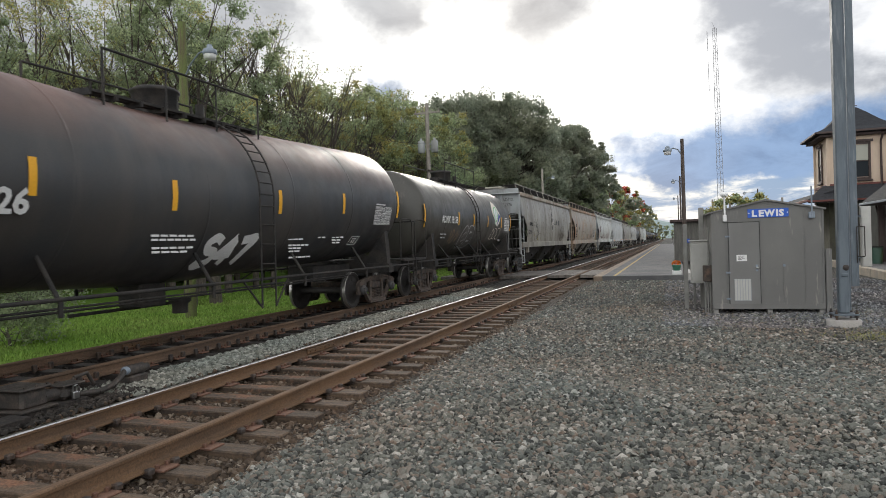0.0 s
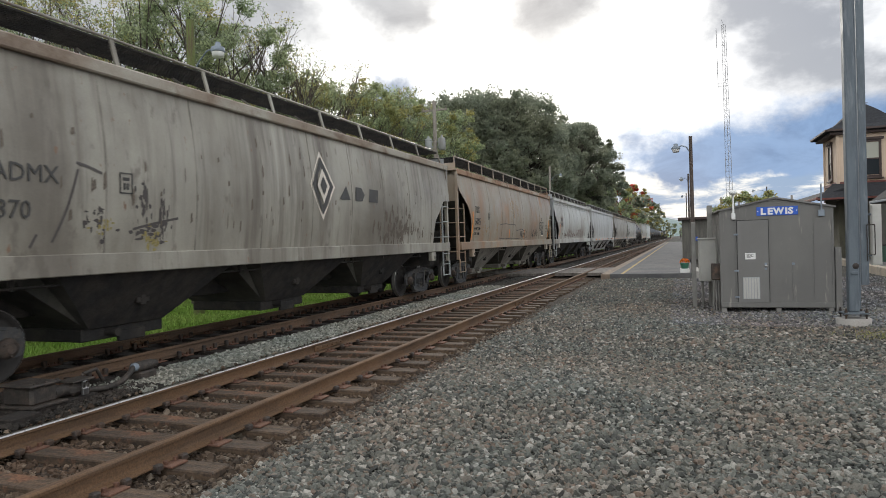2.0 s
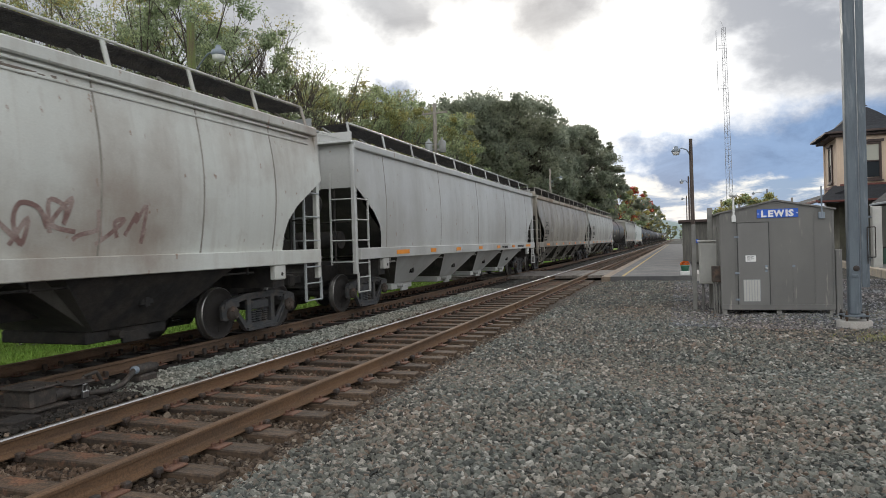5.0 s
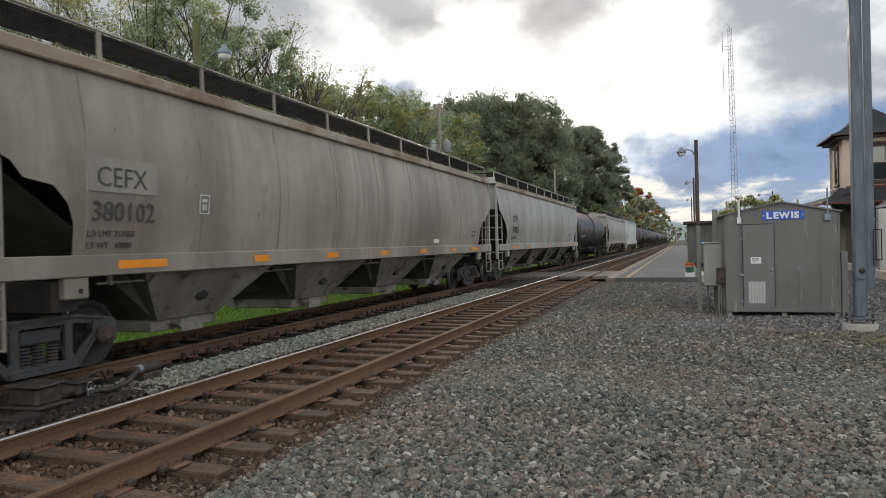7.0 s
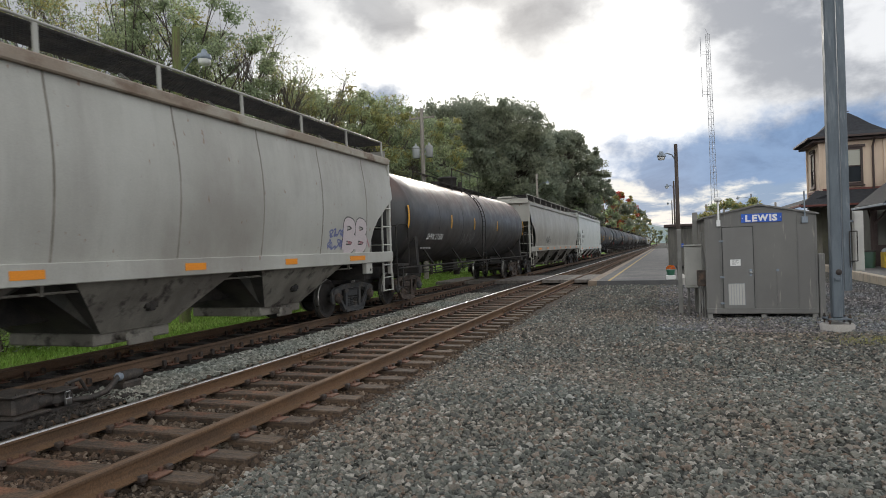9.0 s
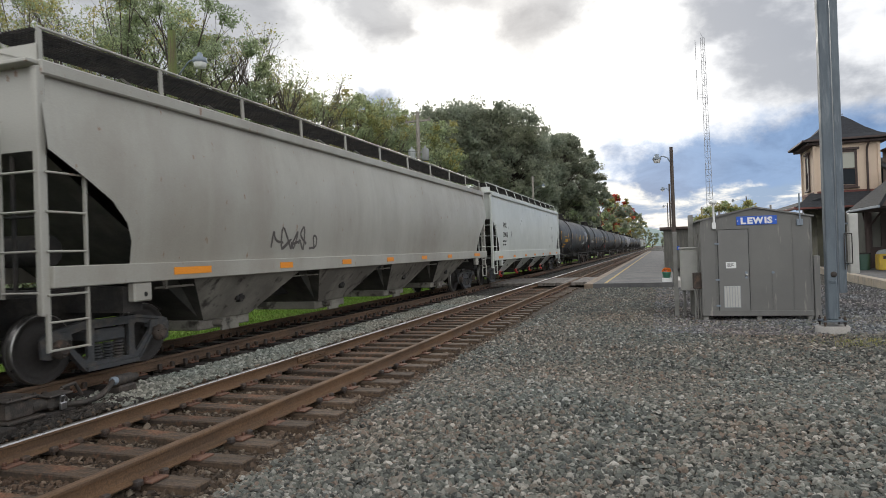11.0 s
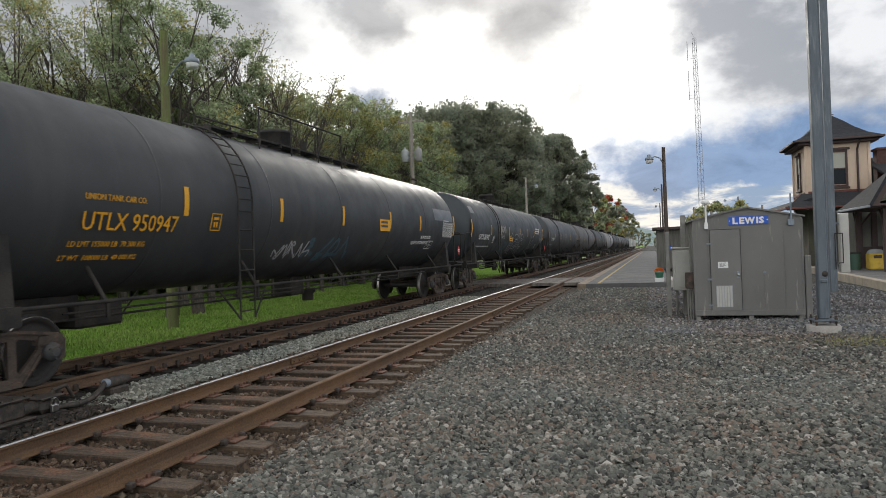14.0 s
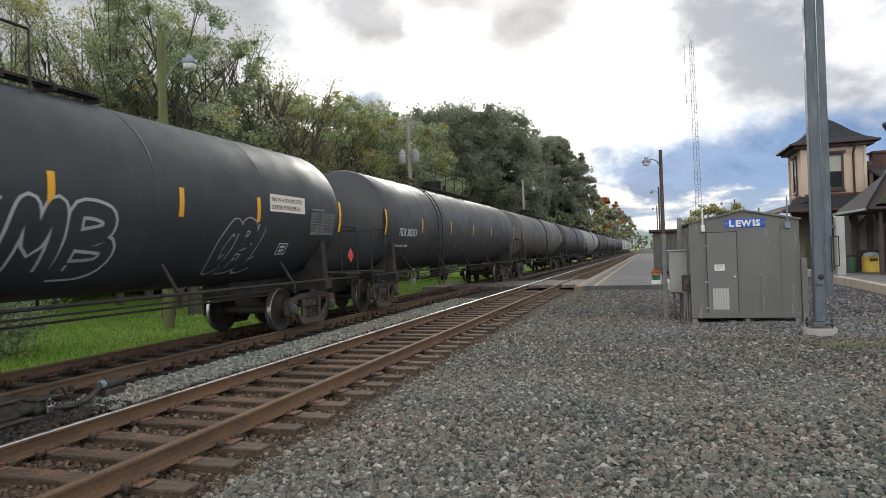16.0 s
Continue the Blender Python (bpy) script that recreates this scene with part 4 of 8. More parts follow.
def hopper(y0, y1, material, bays, bulge=0.06, eave=3.95, end_material="hop_grey", label="", seams=0, marks=(), dark_bogie=True, sill=True, bay_material=None, outlet="under",
           detail=2, post=0.06, walk_posts=9, sill_z=(1.27, 1.54), strips=(), cut=CUT_PLAIN, chord="chord_brown", lean=0.02, bay_w=0.40):
    """A covered hopper car. Its middle lies at the origin, its base on the rail heads."""
    L2 = (y1 - y0) / 2
    car = tagged(empty("hopper_car"), label, "hopper car", "cars of the freight train")
    zs, zt = sill_z
    r = random.Random(int(y0 * 10))
    cut = [*cut, (cut[-1][0] + 0.01, zt)]

    def bottom(d):
        for (a, za), (b, zb) in zip(cut, cut[1:]):
            if d <= b:
                return za + (zb - za) * (d - a) / (b - a)
        return zt
    flat = cut[-1][0] + 0.01
    near = [c[0] for c in cut] + [flat]
    st = sorted({-L2 + d for d in near} | {L2 - d for d in near} | {-L2 + flat + (2 * L2 - 2 * flat) * k / 24 for k in range(25)})
    rows = 9
    v, f = [], []
    ring = 2 * (rows + 5) - 1
    roof = [(1.40, eave + 0.05), (1.10, eave + 0.17), (0.75, eave + 0.27), (0.38, eave + 0.33)]
    for y in st:
        zb = bottom(min(y + L2, L2 - y))
        half = []
        for k in range(rows):
            z = zb + (eave - zb) * k / (rows - 1)
            half.append((side_x(z, bulge, zt, eave), z))
        half += roof
        prof = half + [(0, eave + 0.35)] + [(-a, b) for a, b in reversed(half)]
        v += [(a, y, b) for a, b in prof]
    ring = len(prof)
    for j in range(len(st) - 1):
        for i in range(ring - 1):
            f.append((j * ring + i, (j + 1) * ring + i, (j + 1) * ring + i + 1, j * ring + i + 1))
    body = link_mesh("body_shell", v, f, material, car, smooth=True)
    # end sheets: upright at the top, then sloping in under the load
    for s in (-1, 1):
        ends = Form()
        ye = s * (L2 - 0.03)
        prof = [(0.0, eave + 0.3), (0.0, 2.95), (2.3, 1.35)]
        slope = Form()
        for ends, (a, za), (b, zb) in zip((ends, slope), prof, prof[1:]):
            quad = [(-1.44, ye - s * a, za), (1.44, ye - s * a, za), (1.44, ye - s * b, zb), (-1.44, ye - s * b, zb)]
            ends.add(quad, [(0, 1, 2, 3) if s < 0 else (3, 2, 1, 0)])
            ends.add([(x, y - s * 0.02, z - 0.01) for x, y, z in quad], [(3, 2, 1, 0) if s < 0 else (0, 1, 2, 3)])
            if ends is not slope:
                part("end_sheet", ends, end_material, car)
        # the dark sheet colour stands in for shade below the end overhang
        part("slope_sheet", slope, "soot_sheet", car, "end sheet sloping in under the load, coloured dark for shade")
        for x in (-0.62, -0.02, 0.55):
            w = 0.11 if x == -0.02 else 0.035
            part("end_rib", Form().box(x - w, x + w, min(ye, ye + s * 0.05), max(ye, ye + s * 0.05), 2.92, eave + 0.22, 0.01), end_material, car)
        part("end_plate", Form().box(-1.5, 1.5, min(ye - s * 0.02, ye + s * 0.20), max(ye - s * 0.02, ye + s * 0.20), eave + 0.02, eave + 0.07, 0.01), end_material, car)
    # top chord, side sill and corner posts
    for s in (-1, 1):
        ch = Form().box(s * 1.47 - 0.07, s * 1.47 + 0.07, -L2, L2, eave - 0.09, eave + 0.09, 0.02)
        part("top_chord", ch, chord or material, car)
        sl = Form().box(s * 1.54 - 0.05, s * 1.54 + 0.05, -L2 + 0.05, L2 - 0.05, zs, zt, 0.012)
        part("side_sill", sl, material, car)
        if post:
            for e in (-1, 1):
                cp = Form().box(s * 1.47 - 0.05, s * 1.47 + 0.05, e * L2 - post, e * L2 + post, zs - 0.33, eave, 0.012)
                part("corner_post", cp, end_material if e < 0 else material, car)
    if seams:
        for k in range(seams):
            y = -L2 + 1.65 + (2 * L2 - 3.3) * k / (seams - 1)
            g = Form()
            pts = [(side_x(zt + (eave - zt) * q / 8, bulge, zt, eave), zt + (eave - zt) * q / 8) for q in range(9)]
            for (xa, za), (xb, zb) in zip(pts, pts[1:]):
                g.add([(xa + 0.002, y - 0.018, za), (xa + 0.010, y, za), (xa + 0.002, y + 0.018, za), (xb + 0.002, y - 0.018, zb), (xb + 0.010, y, zb), (xb + 0.002, y + 0.018, zb)], [(0, 1, 4, 3), (1, 2, 5, 4)], True)
            part("panel_seam", g, "seam_dirt", car)
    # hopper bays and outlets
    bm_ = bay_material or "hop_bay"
    span = 2 * L2 - 4.6
    for k in range(bays):
        yc = -L2 + 2.3 + span * (k + 0.5) / bays
        h = span / bays * bay_w
        b = Form()
        top = [(-1.45, yc - h, zs), (1.45, yc - h, zs), (1.45, yc + h, zs), (-1.45, yc + h, zs)]
        low = [(-0.88, yc - 0.72, 0.50), (0.88, yc - 0.72, 0.50), (0.88, yc + 0.66, 0.50), (-0.88, yc + 0.66, 0.50)]
        b.add(top + low, [(1, 5, 6, 2), (3, 7, 4, 0)])
        # slope faces and inner chute are coloured dark for shade between bays
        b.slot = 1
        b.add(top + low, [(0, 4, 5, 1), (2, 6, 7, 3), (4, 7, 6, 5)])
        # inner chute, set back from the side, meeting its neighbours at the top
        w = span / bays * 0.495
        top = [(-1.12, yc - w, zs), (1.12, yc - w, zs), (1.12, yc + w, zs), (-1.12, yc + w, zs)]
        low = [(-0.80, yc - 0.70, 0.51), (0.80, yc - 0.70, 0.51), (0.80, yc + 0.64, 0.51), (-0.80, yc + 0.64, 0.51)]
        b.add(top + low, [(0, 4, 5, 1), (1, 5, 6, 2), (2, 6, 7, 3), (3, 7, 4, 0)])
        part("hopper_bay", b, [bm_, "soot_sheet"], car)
        part("vibrator_bracket", Form().box(1.10, 1.18, yc - 0.15, yc + 0.10, 0.81, 0.89, 0.012).box(1.08, 1.19, yc - 0.08, yc + 0.03, 0.77, 0.93, 0.012), "under", car)
        o = Form().box(-0.82, 0.82, yc - 0.78, yc + 0.72, 0.32, 0.50, 0.02)
        o.rod((0.75, yc - 0.35, 0.42), (1.02, yc - 0.35, 0.42), 0.06, 8)
        o.box(0.82, 0.88, yc - 0.2, yc + 0.3, 0.26, 0.42, 0.01)
        part("outlet_gate", o, "under" if outlet == "red" else bm_, car)
        if outlet == "red":
            rg = Form().plate([(-0.34, 0.30), (0.12, 0.30), (0.22, 0.50), (-0.46, 0.50)], (), 0.05, Matrix.Translation((0.86, yc - 0.28, 0.0)) @ SIDE)
            rg.box(0.88, 0.97, yc - 0.40, yc - 0.30, 0.22, 0.34, 0.01)
            part("gate_face", rg, "red", car, "red outlet gate face")
            part("gate_shaft", Form().rod((0.80, yc - 0.16, 0.38), (1.02, yc - 0.16, 0.38), 0.05, 8), "galv", car)
    tl = Form().rod((1.32, -L2 + 2.0, zs - 0.11), (1.32, L2 - 2.0, zs - 0.11), 0.02, 6)
    for k in range(7):
        y = -L2 + 2.2 + (2 * L2 - 4.4) * k / 6
        tl.box(1.30, 1.36, y - 0.02, y + 0.02, zs - 0.14, zs + 0.01)
    part("air_pipe", tl, bm_, car)
    for y, w in strips:
        part("reflector_strip", Form().box(1.588, 1.598, y - L2, y - L2 + w, zs + 0.08, zs + 0.19), "orange", car, "orange reflective strip")
    for e in (-1, 1):
        part("jacking_pad", Form().box(1.44, 1.57, e * (L2 - 1.5) - 0.17, e * (L2 - 1.5) + 0.17, zs - 0.27, zs, 0.02), material, car)
        part("jacking_hole", Form().rod((1.565, e * (L2 - 1.5) + 0.04, zs - 0.17), (1.575, e * (L2 - 1.5) + 0.04, zs - 0.17), 0.035, 10), "under", car)
    cs = Form().box(-0.33, 0.33, -L2 - 0.15, L2 + 0.15, 0.72, 1.12)
    for s in (-1, 1):
        coupler(cs, s * (L2 + 0.15), s)
        cs.box(-1.45, 1.45, s * (L2 - 1.42) - 0.18, s * (L2 - 1.42) + 0.18, 0.86, 1.22)
        cs.box(-1.45, 1.45, min(s * (L2 - 0.45), s * L2), max(s * (L2 - 0.45), s * L2), 1.16, 1.24)
    part("underframe", cs, "under", car)
    for s in (-1, 1):
        gear = Form()
        gear.rod((-0.5, s * (L2 - 0.75), 1.75), (0.7, s * (L2 - 0.75), 1.75), 0.22, 12)
        gear.box(-0.9, -0.4, s * (L2 - 0.7) - 0.25, s * (L2 - 0.7) + 0.25, 1.25, 1.8, 0.03)
        for x in (-0.9, 0.9):
            gear.rod((x, s * (L2 - 0.1), 1.2), (x, s * (L2 - 0.1), 3.0), 0.03, 6)
        gear.pipe([(-1.3, s * (L2 - 0.05), 2.15), (1.3, s * (L2 - 0.05), 2.15)], 0.018, 6)
        part("brake_gear", gear, "under", car)
    part("brake_wheel", Form().lathe([(0, 0.26), (0.03, 0.28), (0.05, 0.26)], 16, "Y", (0.4, -L2 - 0.1, 2.6)), "under", car)
    # ladders at the corners and sill steps
    lm_ = end_material if end_material == "hop_grey" else material
    for s in (-1, 1):
        for e in (-1, 1):
            yp, yl = e * L2, e * (L2 - 0.58)
            f2 = Form().box(s * 1.53 - 0.02, s * 1.53 + 0.02, yl - 0.018, yl + 0.018, 0.50, 2.72)
            f2.rod((s * 1.53, yl, 2.70), (s * 1.47, yl - e * 0.10, 2.86), 0.024, 6)
            f2.box(s * 1.53 - 0.02, s * 1.53 + 0.02, yp - 0.022, yp + 0.022, 0.50, zs - 0.3)
            for z in (0.52, 0.86, 1.19, 1.72, 2.2, 2.68):
                f2.rod((s * 1.54, yp, z), (s * 1.54, yl, z), 0.017, 6)
            part("side_ladder", f2, lm_, car)
            f3 = Form().box(s * 0.88 - 0.018, s * 0.88 + 0.018, yp + e * 0.06 - 0.02, yp + e * 0.06 + 0.02, 1.15, 3.3)
            for z in (1.22, 1.72, 2.2, 2.68):
                f3.rod((s * 0.88, yp + e * 0.07, z), (s * 1.47, yp + e * 0.07, z), 0.017, 6)
            part("end_ladder", f3, lm_, car)
    # roof walk: open grating carried on brackets along both edges
    for s in (-1, 1):
        wk = Form()
        x0, x1, zw = 0.58, 1.38 - lean, eave + 0.47
        if detail > 1:
            gap_ = 0.055 if s > 0 else 0.11
            for k in range(int(2 * L2 / gap_)):
                y = -L2 + 0.03 + k * gap_
                v4 = [(s * x0, y, zw), (s * x0, y + 0.02, zw + 0.025), (s * x1, y + 0.07, zw + 0.025), (s * x1, y + 0.05, zw)]
                wk.add(v4 + [(a, b + 0.012, c) for a, b, c in v4], [(0, 1, 2, 3), (7, 6, 5, 4), (0, 3, 7, 4), (1, 5, 6, 2)])
            for q in range(13):
                x = s * (x0 + (x1 - x0) * q / 12)
                wk.box(x - 0.006, x + 0.006, -L2, L2, zw, zw + 0.025)
        else:
            wk.box(min(s * x0, s * x1), max(s * x0, s * x1), -L2, L2, zw, zw + 0.03)
        part("roof_walk", wk, "under", car, "open steel grating")
        for k in range(walk_posts):
            y = -L2 + 0.12 + (2 * L2 - 0.24) * k / (walk_posts - 1)
            br = Form()
            a, b = 1.40, 1.40 - lean
            br.add([(s * q, y + w, z) for q, w, z in ((a, -0.035, eave + 0.02), (a, 0.035, eave + 0.02), (b, 0.035, eave + 0.52), (b, -0.035, eave + 0.52),
                    (a - 0.03, -0.035, eave + 0.02), (a - 0.03, 0.035, eave + 0.02), (b - 0.03, 0.035, eave + 0.52), (b - 0.03, -0.035, eave + 0.52))],
                   [(0, 1, 2, 3), (7, 6, 5, 4), (0, 3, 7, 4), (1, 5, 6, 2)])
            br.rod((s * (a - 0.25), y, eave + 0.10), (s * (x0 + 0.05), y, zw), 0.02, 4)
            part("walk_bracket", br, material, car)
        rl = Form().rod((s * (1.39 - lean), -L2 + 0.1, eave + 0.525), (s * (1.39 - lean), L2 - 0.1, eave + 0.525), 0.02, 6)
        part("walk_edge", rl, material, car)
    for k in range(10):
        y = -L2 + 1 + (2 * L2 - 2) * k / 9
        part("roof_hatch", Form().box(-0.42, 0.42, y - 0.5, y + 0.5, eave + 0.33, eave + 0.47, 0.03), material, car)
    add_bogies(car, L2 - 1.42, dark_bogie)
    TRAIN.append((car, (y0 + y1) / 2))
    return car, L2, (lambda z: side_x(z, bulge, zt, eave) + 0.006)


def tank(y0, y1, radius, material, label, zc=2.58, dome="short", dark_bogie=False, ring_tape=True, tapes=(), ladder_mid=True, walkway=0.34, rail_at=0.0, ladder_at=0.0, bend=0.0, drop=0.0, rail_z=1.06):
    """A tank car on stub sills. Its middle lies at the origin, its base on the rail heads."""
    L2 = (y1 - y0) / 2
    car = tagged(empty("tank_car"), label, "tank car", "cars of the freight train")
    head = 0.62
    prof = [(-L2, 0.0)]
    for k in range(1, 9):
        w = math.pi / 2 * k / 8
        prof.append((-L2 + head * (1 - math.cos(w)), radius * math.sin(w)))
    straight = 2 * L2 - 2 * head
    for k in range(1, 14):
        prof.append((-L2 + head + straight * k / 13, radius))
    for k in range(7, -1, -1):
        w = math.pi / 2 * k / 8
        prof.append((L2 - head * (1 - math.cos(w)), radius * math.sin(w)))
    sh = Form()
    v, f = [], []
    seg = 48
    Form.lathe(sh, prof, seg, "Y", (0, 0, zc))
    lift = lambda y: (bend * abs(y) / L2 - drop) if y is not None else 0.0  # the barrel slopes down to its middle
    sh.v = [(x, y, z + lift(y)) for x, y, z in sh.v]
    shell = part("tank_shell", sh, material, car)
    # weld seams
    for k in range(1, 6):
        y = -L2 + head + straight * k / 6
        part("weld_seam", Form().lathe([(y - 0.025, radius + 0.001), (y, radius + 0.008), (y + 0.025, radius + 0.001)], seg, "Y", (0, 0, zc + lift(y)), caps=False), material, car)
    for s in (-1, 1):
        under = Form()
        ye = s * (L2 + 0.62)
        under.box(-0.34, 0.34, min(s * (L2 - 3.2), ye), max(s * (L2 - 3.2), ye), 0.74, 1.12, 0.01)
        coupler(under, ye, s)
        under.box(-1.5, 1.5, min(s * (L2 - 0.2), ye), max(s * (L2 - 0.2), ye), 1.12, 1.18)
        # saddle and bolster
        yb = s * (L2 - 1.15)
        under.plate([(-1.45, 0.95), (1.45, 0.95), (1.38, zc - radius * 0.42), (0.9, zc - radius * 0.86), (0, zc - radius), (-0.9, zc - radius * 0.86), (-1.38, zc - radius * 0.42)], (), 0.22,
                    Matrix.Translation((0, yb + 0.11, 0)) @ Matrix(((1, 0, 0, 0), (0, 0, -1, 0), (0, 1, 0, 0), (0, 0, 0, 1))))
        under.box(-1.5, 1.5, yb - 0.15, yb + 0.15, 0.86, 1.1)
        part("stub_sill", under, "under", car)
    for s in (-1, 1):
        rail = Form().rod((s * 1.47, -L2 - 0.5, rail_z), (s * 1.47, L2 + 0.5, rail_z), 0.03, 6)
        rail.rod((s * 0.9, -L2 + 2.4, rail_z - 0.16), (s * 0.9, L2 - 2.4, rail_z - 0.16), 0.018, 6)
        part("side_rail", rail, "under", car)
        for k in range(5):
            hr = Form()
            y = -L2 + 2.6 + (2 * L2 - 5.2) * k / 4
            hr.box(s * 1.47 - 0.015, s * 1.47 + 0.015, y - 0.03, y + 0.03, rail_z - 0.22, rail_z + 0.03)
            hr.rod((s * 1.47, y, rail_z - 0.05), (s * radius * 0.75, y, zc - radius * 0.70), 0.03, 6)
            part("rail_hanger", hr, "under", car)
        # end platform rails
        for e in (-1, 1):
            g = Form()
            ye = e * (L2 + 0.55)
            g.pipe([(s * 1.45, ye, 1.15), (s * 1.45, ye, 2.2), (s * 1.45, ye - e * 0.15, 2.3), (s * 1.45, ye - e * 0.8, 2.3), (s * 1.45, ye - e * 0.9, 2.2), (s * 1.45, ye - e * 0.9, 1.15)], 0.02, 6)
            g.pipe([(s * 1.45, ye, 2.25), (s * 0.5, ye, 2.25)], 0.02, 6)
            part("end_handrail", g, "under", car)
            st = Form()
            for d in (0.0, 0.4):
                st.box(s * 1.46 - 0.012, s * 1.46 + 0.012, ye - e * d - 0.025, ye - e * d + 0.025, 0.5, 1.15)
            for z in (0.52, 0.82):
                st.box(s * 1.46 - 0.025, s * 1.46 + 0.025, min(ye, ye - e * 0.4), max(ye, ye - e * 0.4), z - 0.012, z + 0.012)
            part("sill_step", st, "under", car)
    pl = Form()
    pl.rod((-0.3, -1.2, 0.62), (-0.3, 1.2, 0.62), 0.03, 6)
    pl.box(-0.25, 0.25, -0.3, 0.3, 0.65, zc - radius + 0.05, 0.03)
    pl.lathe([(0.45, 0.14), (0.62, 0.14), (0.66, 0.2), (0.72, 0.2)], 12, "Z", (0, 0.9, 0))
    pl.pipe([(0.75, -L2 + 2.2, 0.80), (0.75, L2 - 2.2, 0.80)], 0.02, 6)
    pl.box(-0.2, 0.5, -L2 + 3.0, -L2 + 3.9, 0.62, 1.0, 0.04)
    part("bottom_outlet", pl, "under", car)
    # top walkway, manway housing and railing
    top = zc + radius + lift(rail_at)
    wl = L2 * (0.62 if dome == "long" else walkway)
    c = rail_at
    wk = Form()
    for s in (-1, 1):
        for q in range(2):
            wk.box(min(s * (0.32 + q * 0.17), s * (0.44 + q * 0.17)), max(s * (0.32 + q * 0.17), s * (0.44 + q * 0.17)), c - wl, c + wl, top + 0.02 - q * 0.01, top + 0.06 - q * 0.01)
        for k in range(9):
            y = c - wl + 2 * wl * k / 8
            wk.box(min(s * 0.3, s * 0.66), max(s * 0.3, s * 0.66), y - 0.02, y + 0.02, top - 0.06, top + 0.03)
    part("top_walkway", wk, "under", car)
    mw = Form().lathe([(top - 0.12, 0.38), (top + 0.40, 0.38), (top + 0.42, 0.42), (top + 0.46, 0.42), (top + 0.51, 0.34), (top + 0.53, 0.0)], 24, "Z", (0, c, 0))
    mw.rod((0.3, c + 0.8, top), (0.3, c + 0.8, top + 0.35), 0.08, 8)
    part("manway_housing", mw, "under", car)
    rl = Form()
    gl = 1.9
    for s in (-1, 1):
        x = s * 0.80
        rl.pipe([(x, c - gl, top - 0.25), (x, c - gl, top + 0.62), (x, c + gl, top + 0.62), (x, c + gl, top - 0.25)], 0.02, 6)
        for k in (-0.33, 0.33):
            rl.rod((x, c + k * gl, top - 0.25), (x, c + k * gl, top + 0.62), 0.016, 6)
    part("safety_railing", rl, "under", car)
    if ladder_mid:
        for s in (-1, 1):
            ld = Form()
            zl = zc + lift(ladder_at)
            R = radius + 0.07
            arc = [(s * R * math.cos(math.radians(w)), zl + R * math.sin(math.radians(w))) for w in range(74, -7, -8)]
            arc.append((s * (R - 0.02), 0.50))
            for e in (-1, 1):
                y = ladder_at + e * 0.22
                ld.pipe([(x, y, z) for x, z in arc], 0.017, 6)
                ld.rod((s * (R - 0.02), y, 0.50), (s * 1.47, y + e * 0.5, rail_z), 0.018, 6)
            for x, z in arc[:-1]:
                ld.rod((x, ladder_at - 0.22, z), (x, ladder_at + 0.22, z), 0.013, 5)
            z = zl - 0.5
            while z > 0.6:
                ld.rod((s * (R - 0.01), ladder_at - 0.22, z), (s * (R - 0.01), ladder_at + 0.22, z), 0.014, 5)
                z -= 0.36
            part("ladder", ld, "under", car, "curved ladder over the shell")
    on = lambda z, y=None: math.sqrt(max(0.01, radius ** 2 - (z - zc - lift(y)) ** 2)) + 0.007
    # yellow reflective tapes upright on the shell
    ends_ = (-L2 + 0.45, L2 - 0.45)
    for y in (*tapes, *ends_):
        z0, z1 = (zc - 0.42, zc + 0.30) if y in ends_ else (zc - 0.30, zc + 0.16)
        z0, z1 = z0 + lift(y), z1 + lift(y)
        tp = Form()
        for q in range(4):
            za, zb = z0 + (z1 - z0) * q / 4, z0 + (z1 - z0) * (q + 1) / 4
            tp.add([(on(za, y), y - 0.055, za), (on(za, y), y + 0.055, za), (on(zb, y), y + 0.055, zb), (on(zb, y), y - 0.055, zb)], [(0, 1, 2, 3)])
        part("reflective_tape", tp, "yellow", car, "yellow reflective tape")
    add_bogies(car, L2 - 1.15, dark_bogie)
    TRAIN.append((car, (y0 + y1) / 2))
    return car, L2, on


def sidetext(car, body, y, z, size, on, material="stencil", label="", bold=0.0, squeeze=1.0):
    zc = z + size * 0.35
    slope = (on(zc + 0.1) - on(zc - 0.1)) / 0.2
    ang_ = math.atan(slope)
    return text(body, size, car, material, Matrix.Translation((on(zc) + 0.004, y, z)) @ Matrix.Rotation(ang_, 4, "Y") @ SIDE, label, bold, squeeze)


def lettered(car, mid, on, lines, material="stencil_dark", squeeze=0.95):
    """Rows of (words, place along the train at the start, height of the foot, size)."""
    for body, y, z, size in lines:
        sidetext(car, body, y - mid, z, size, on, material, squeeze=squeeze)


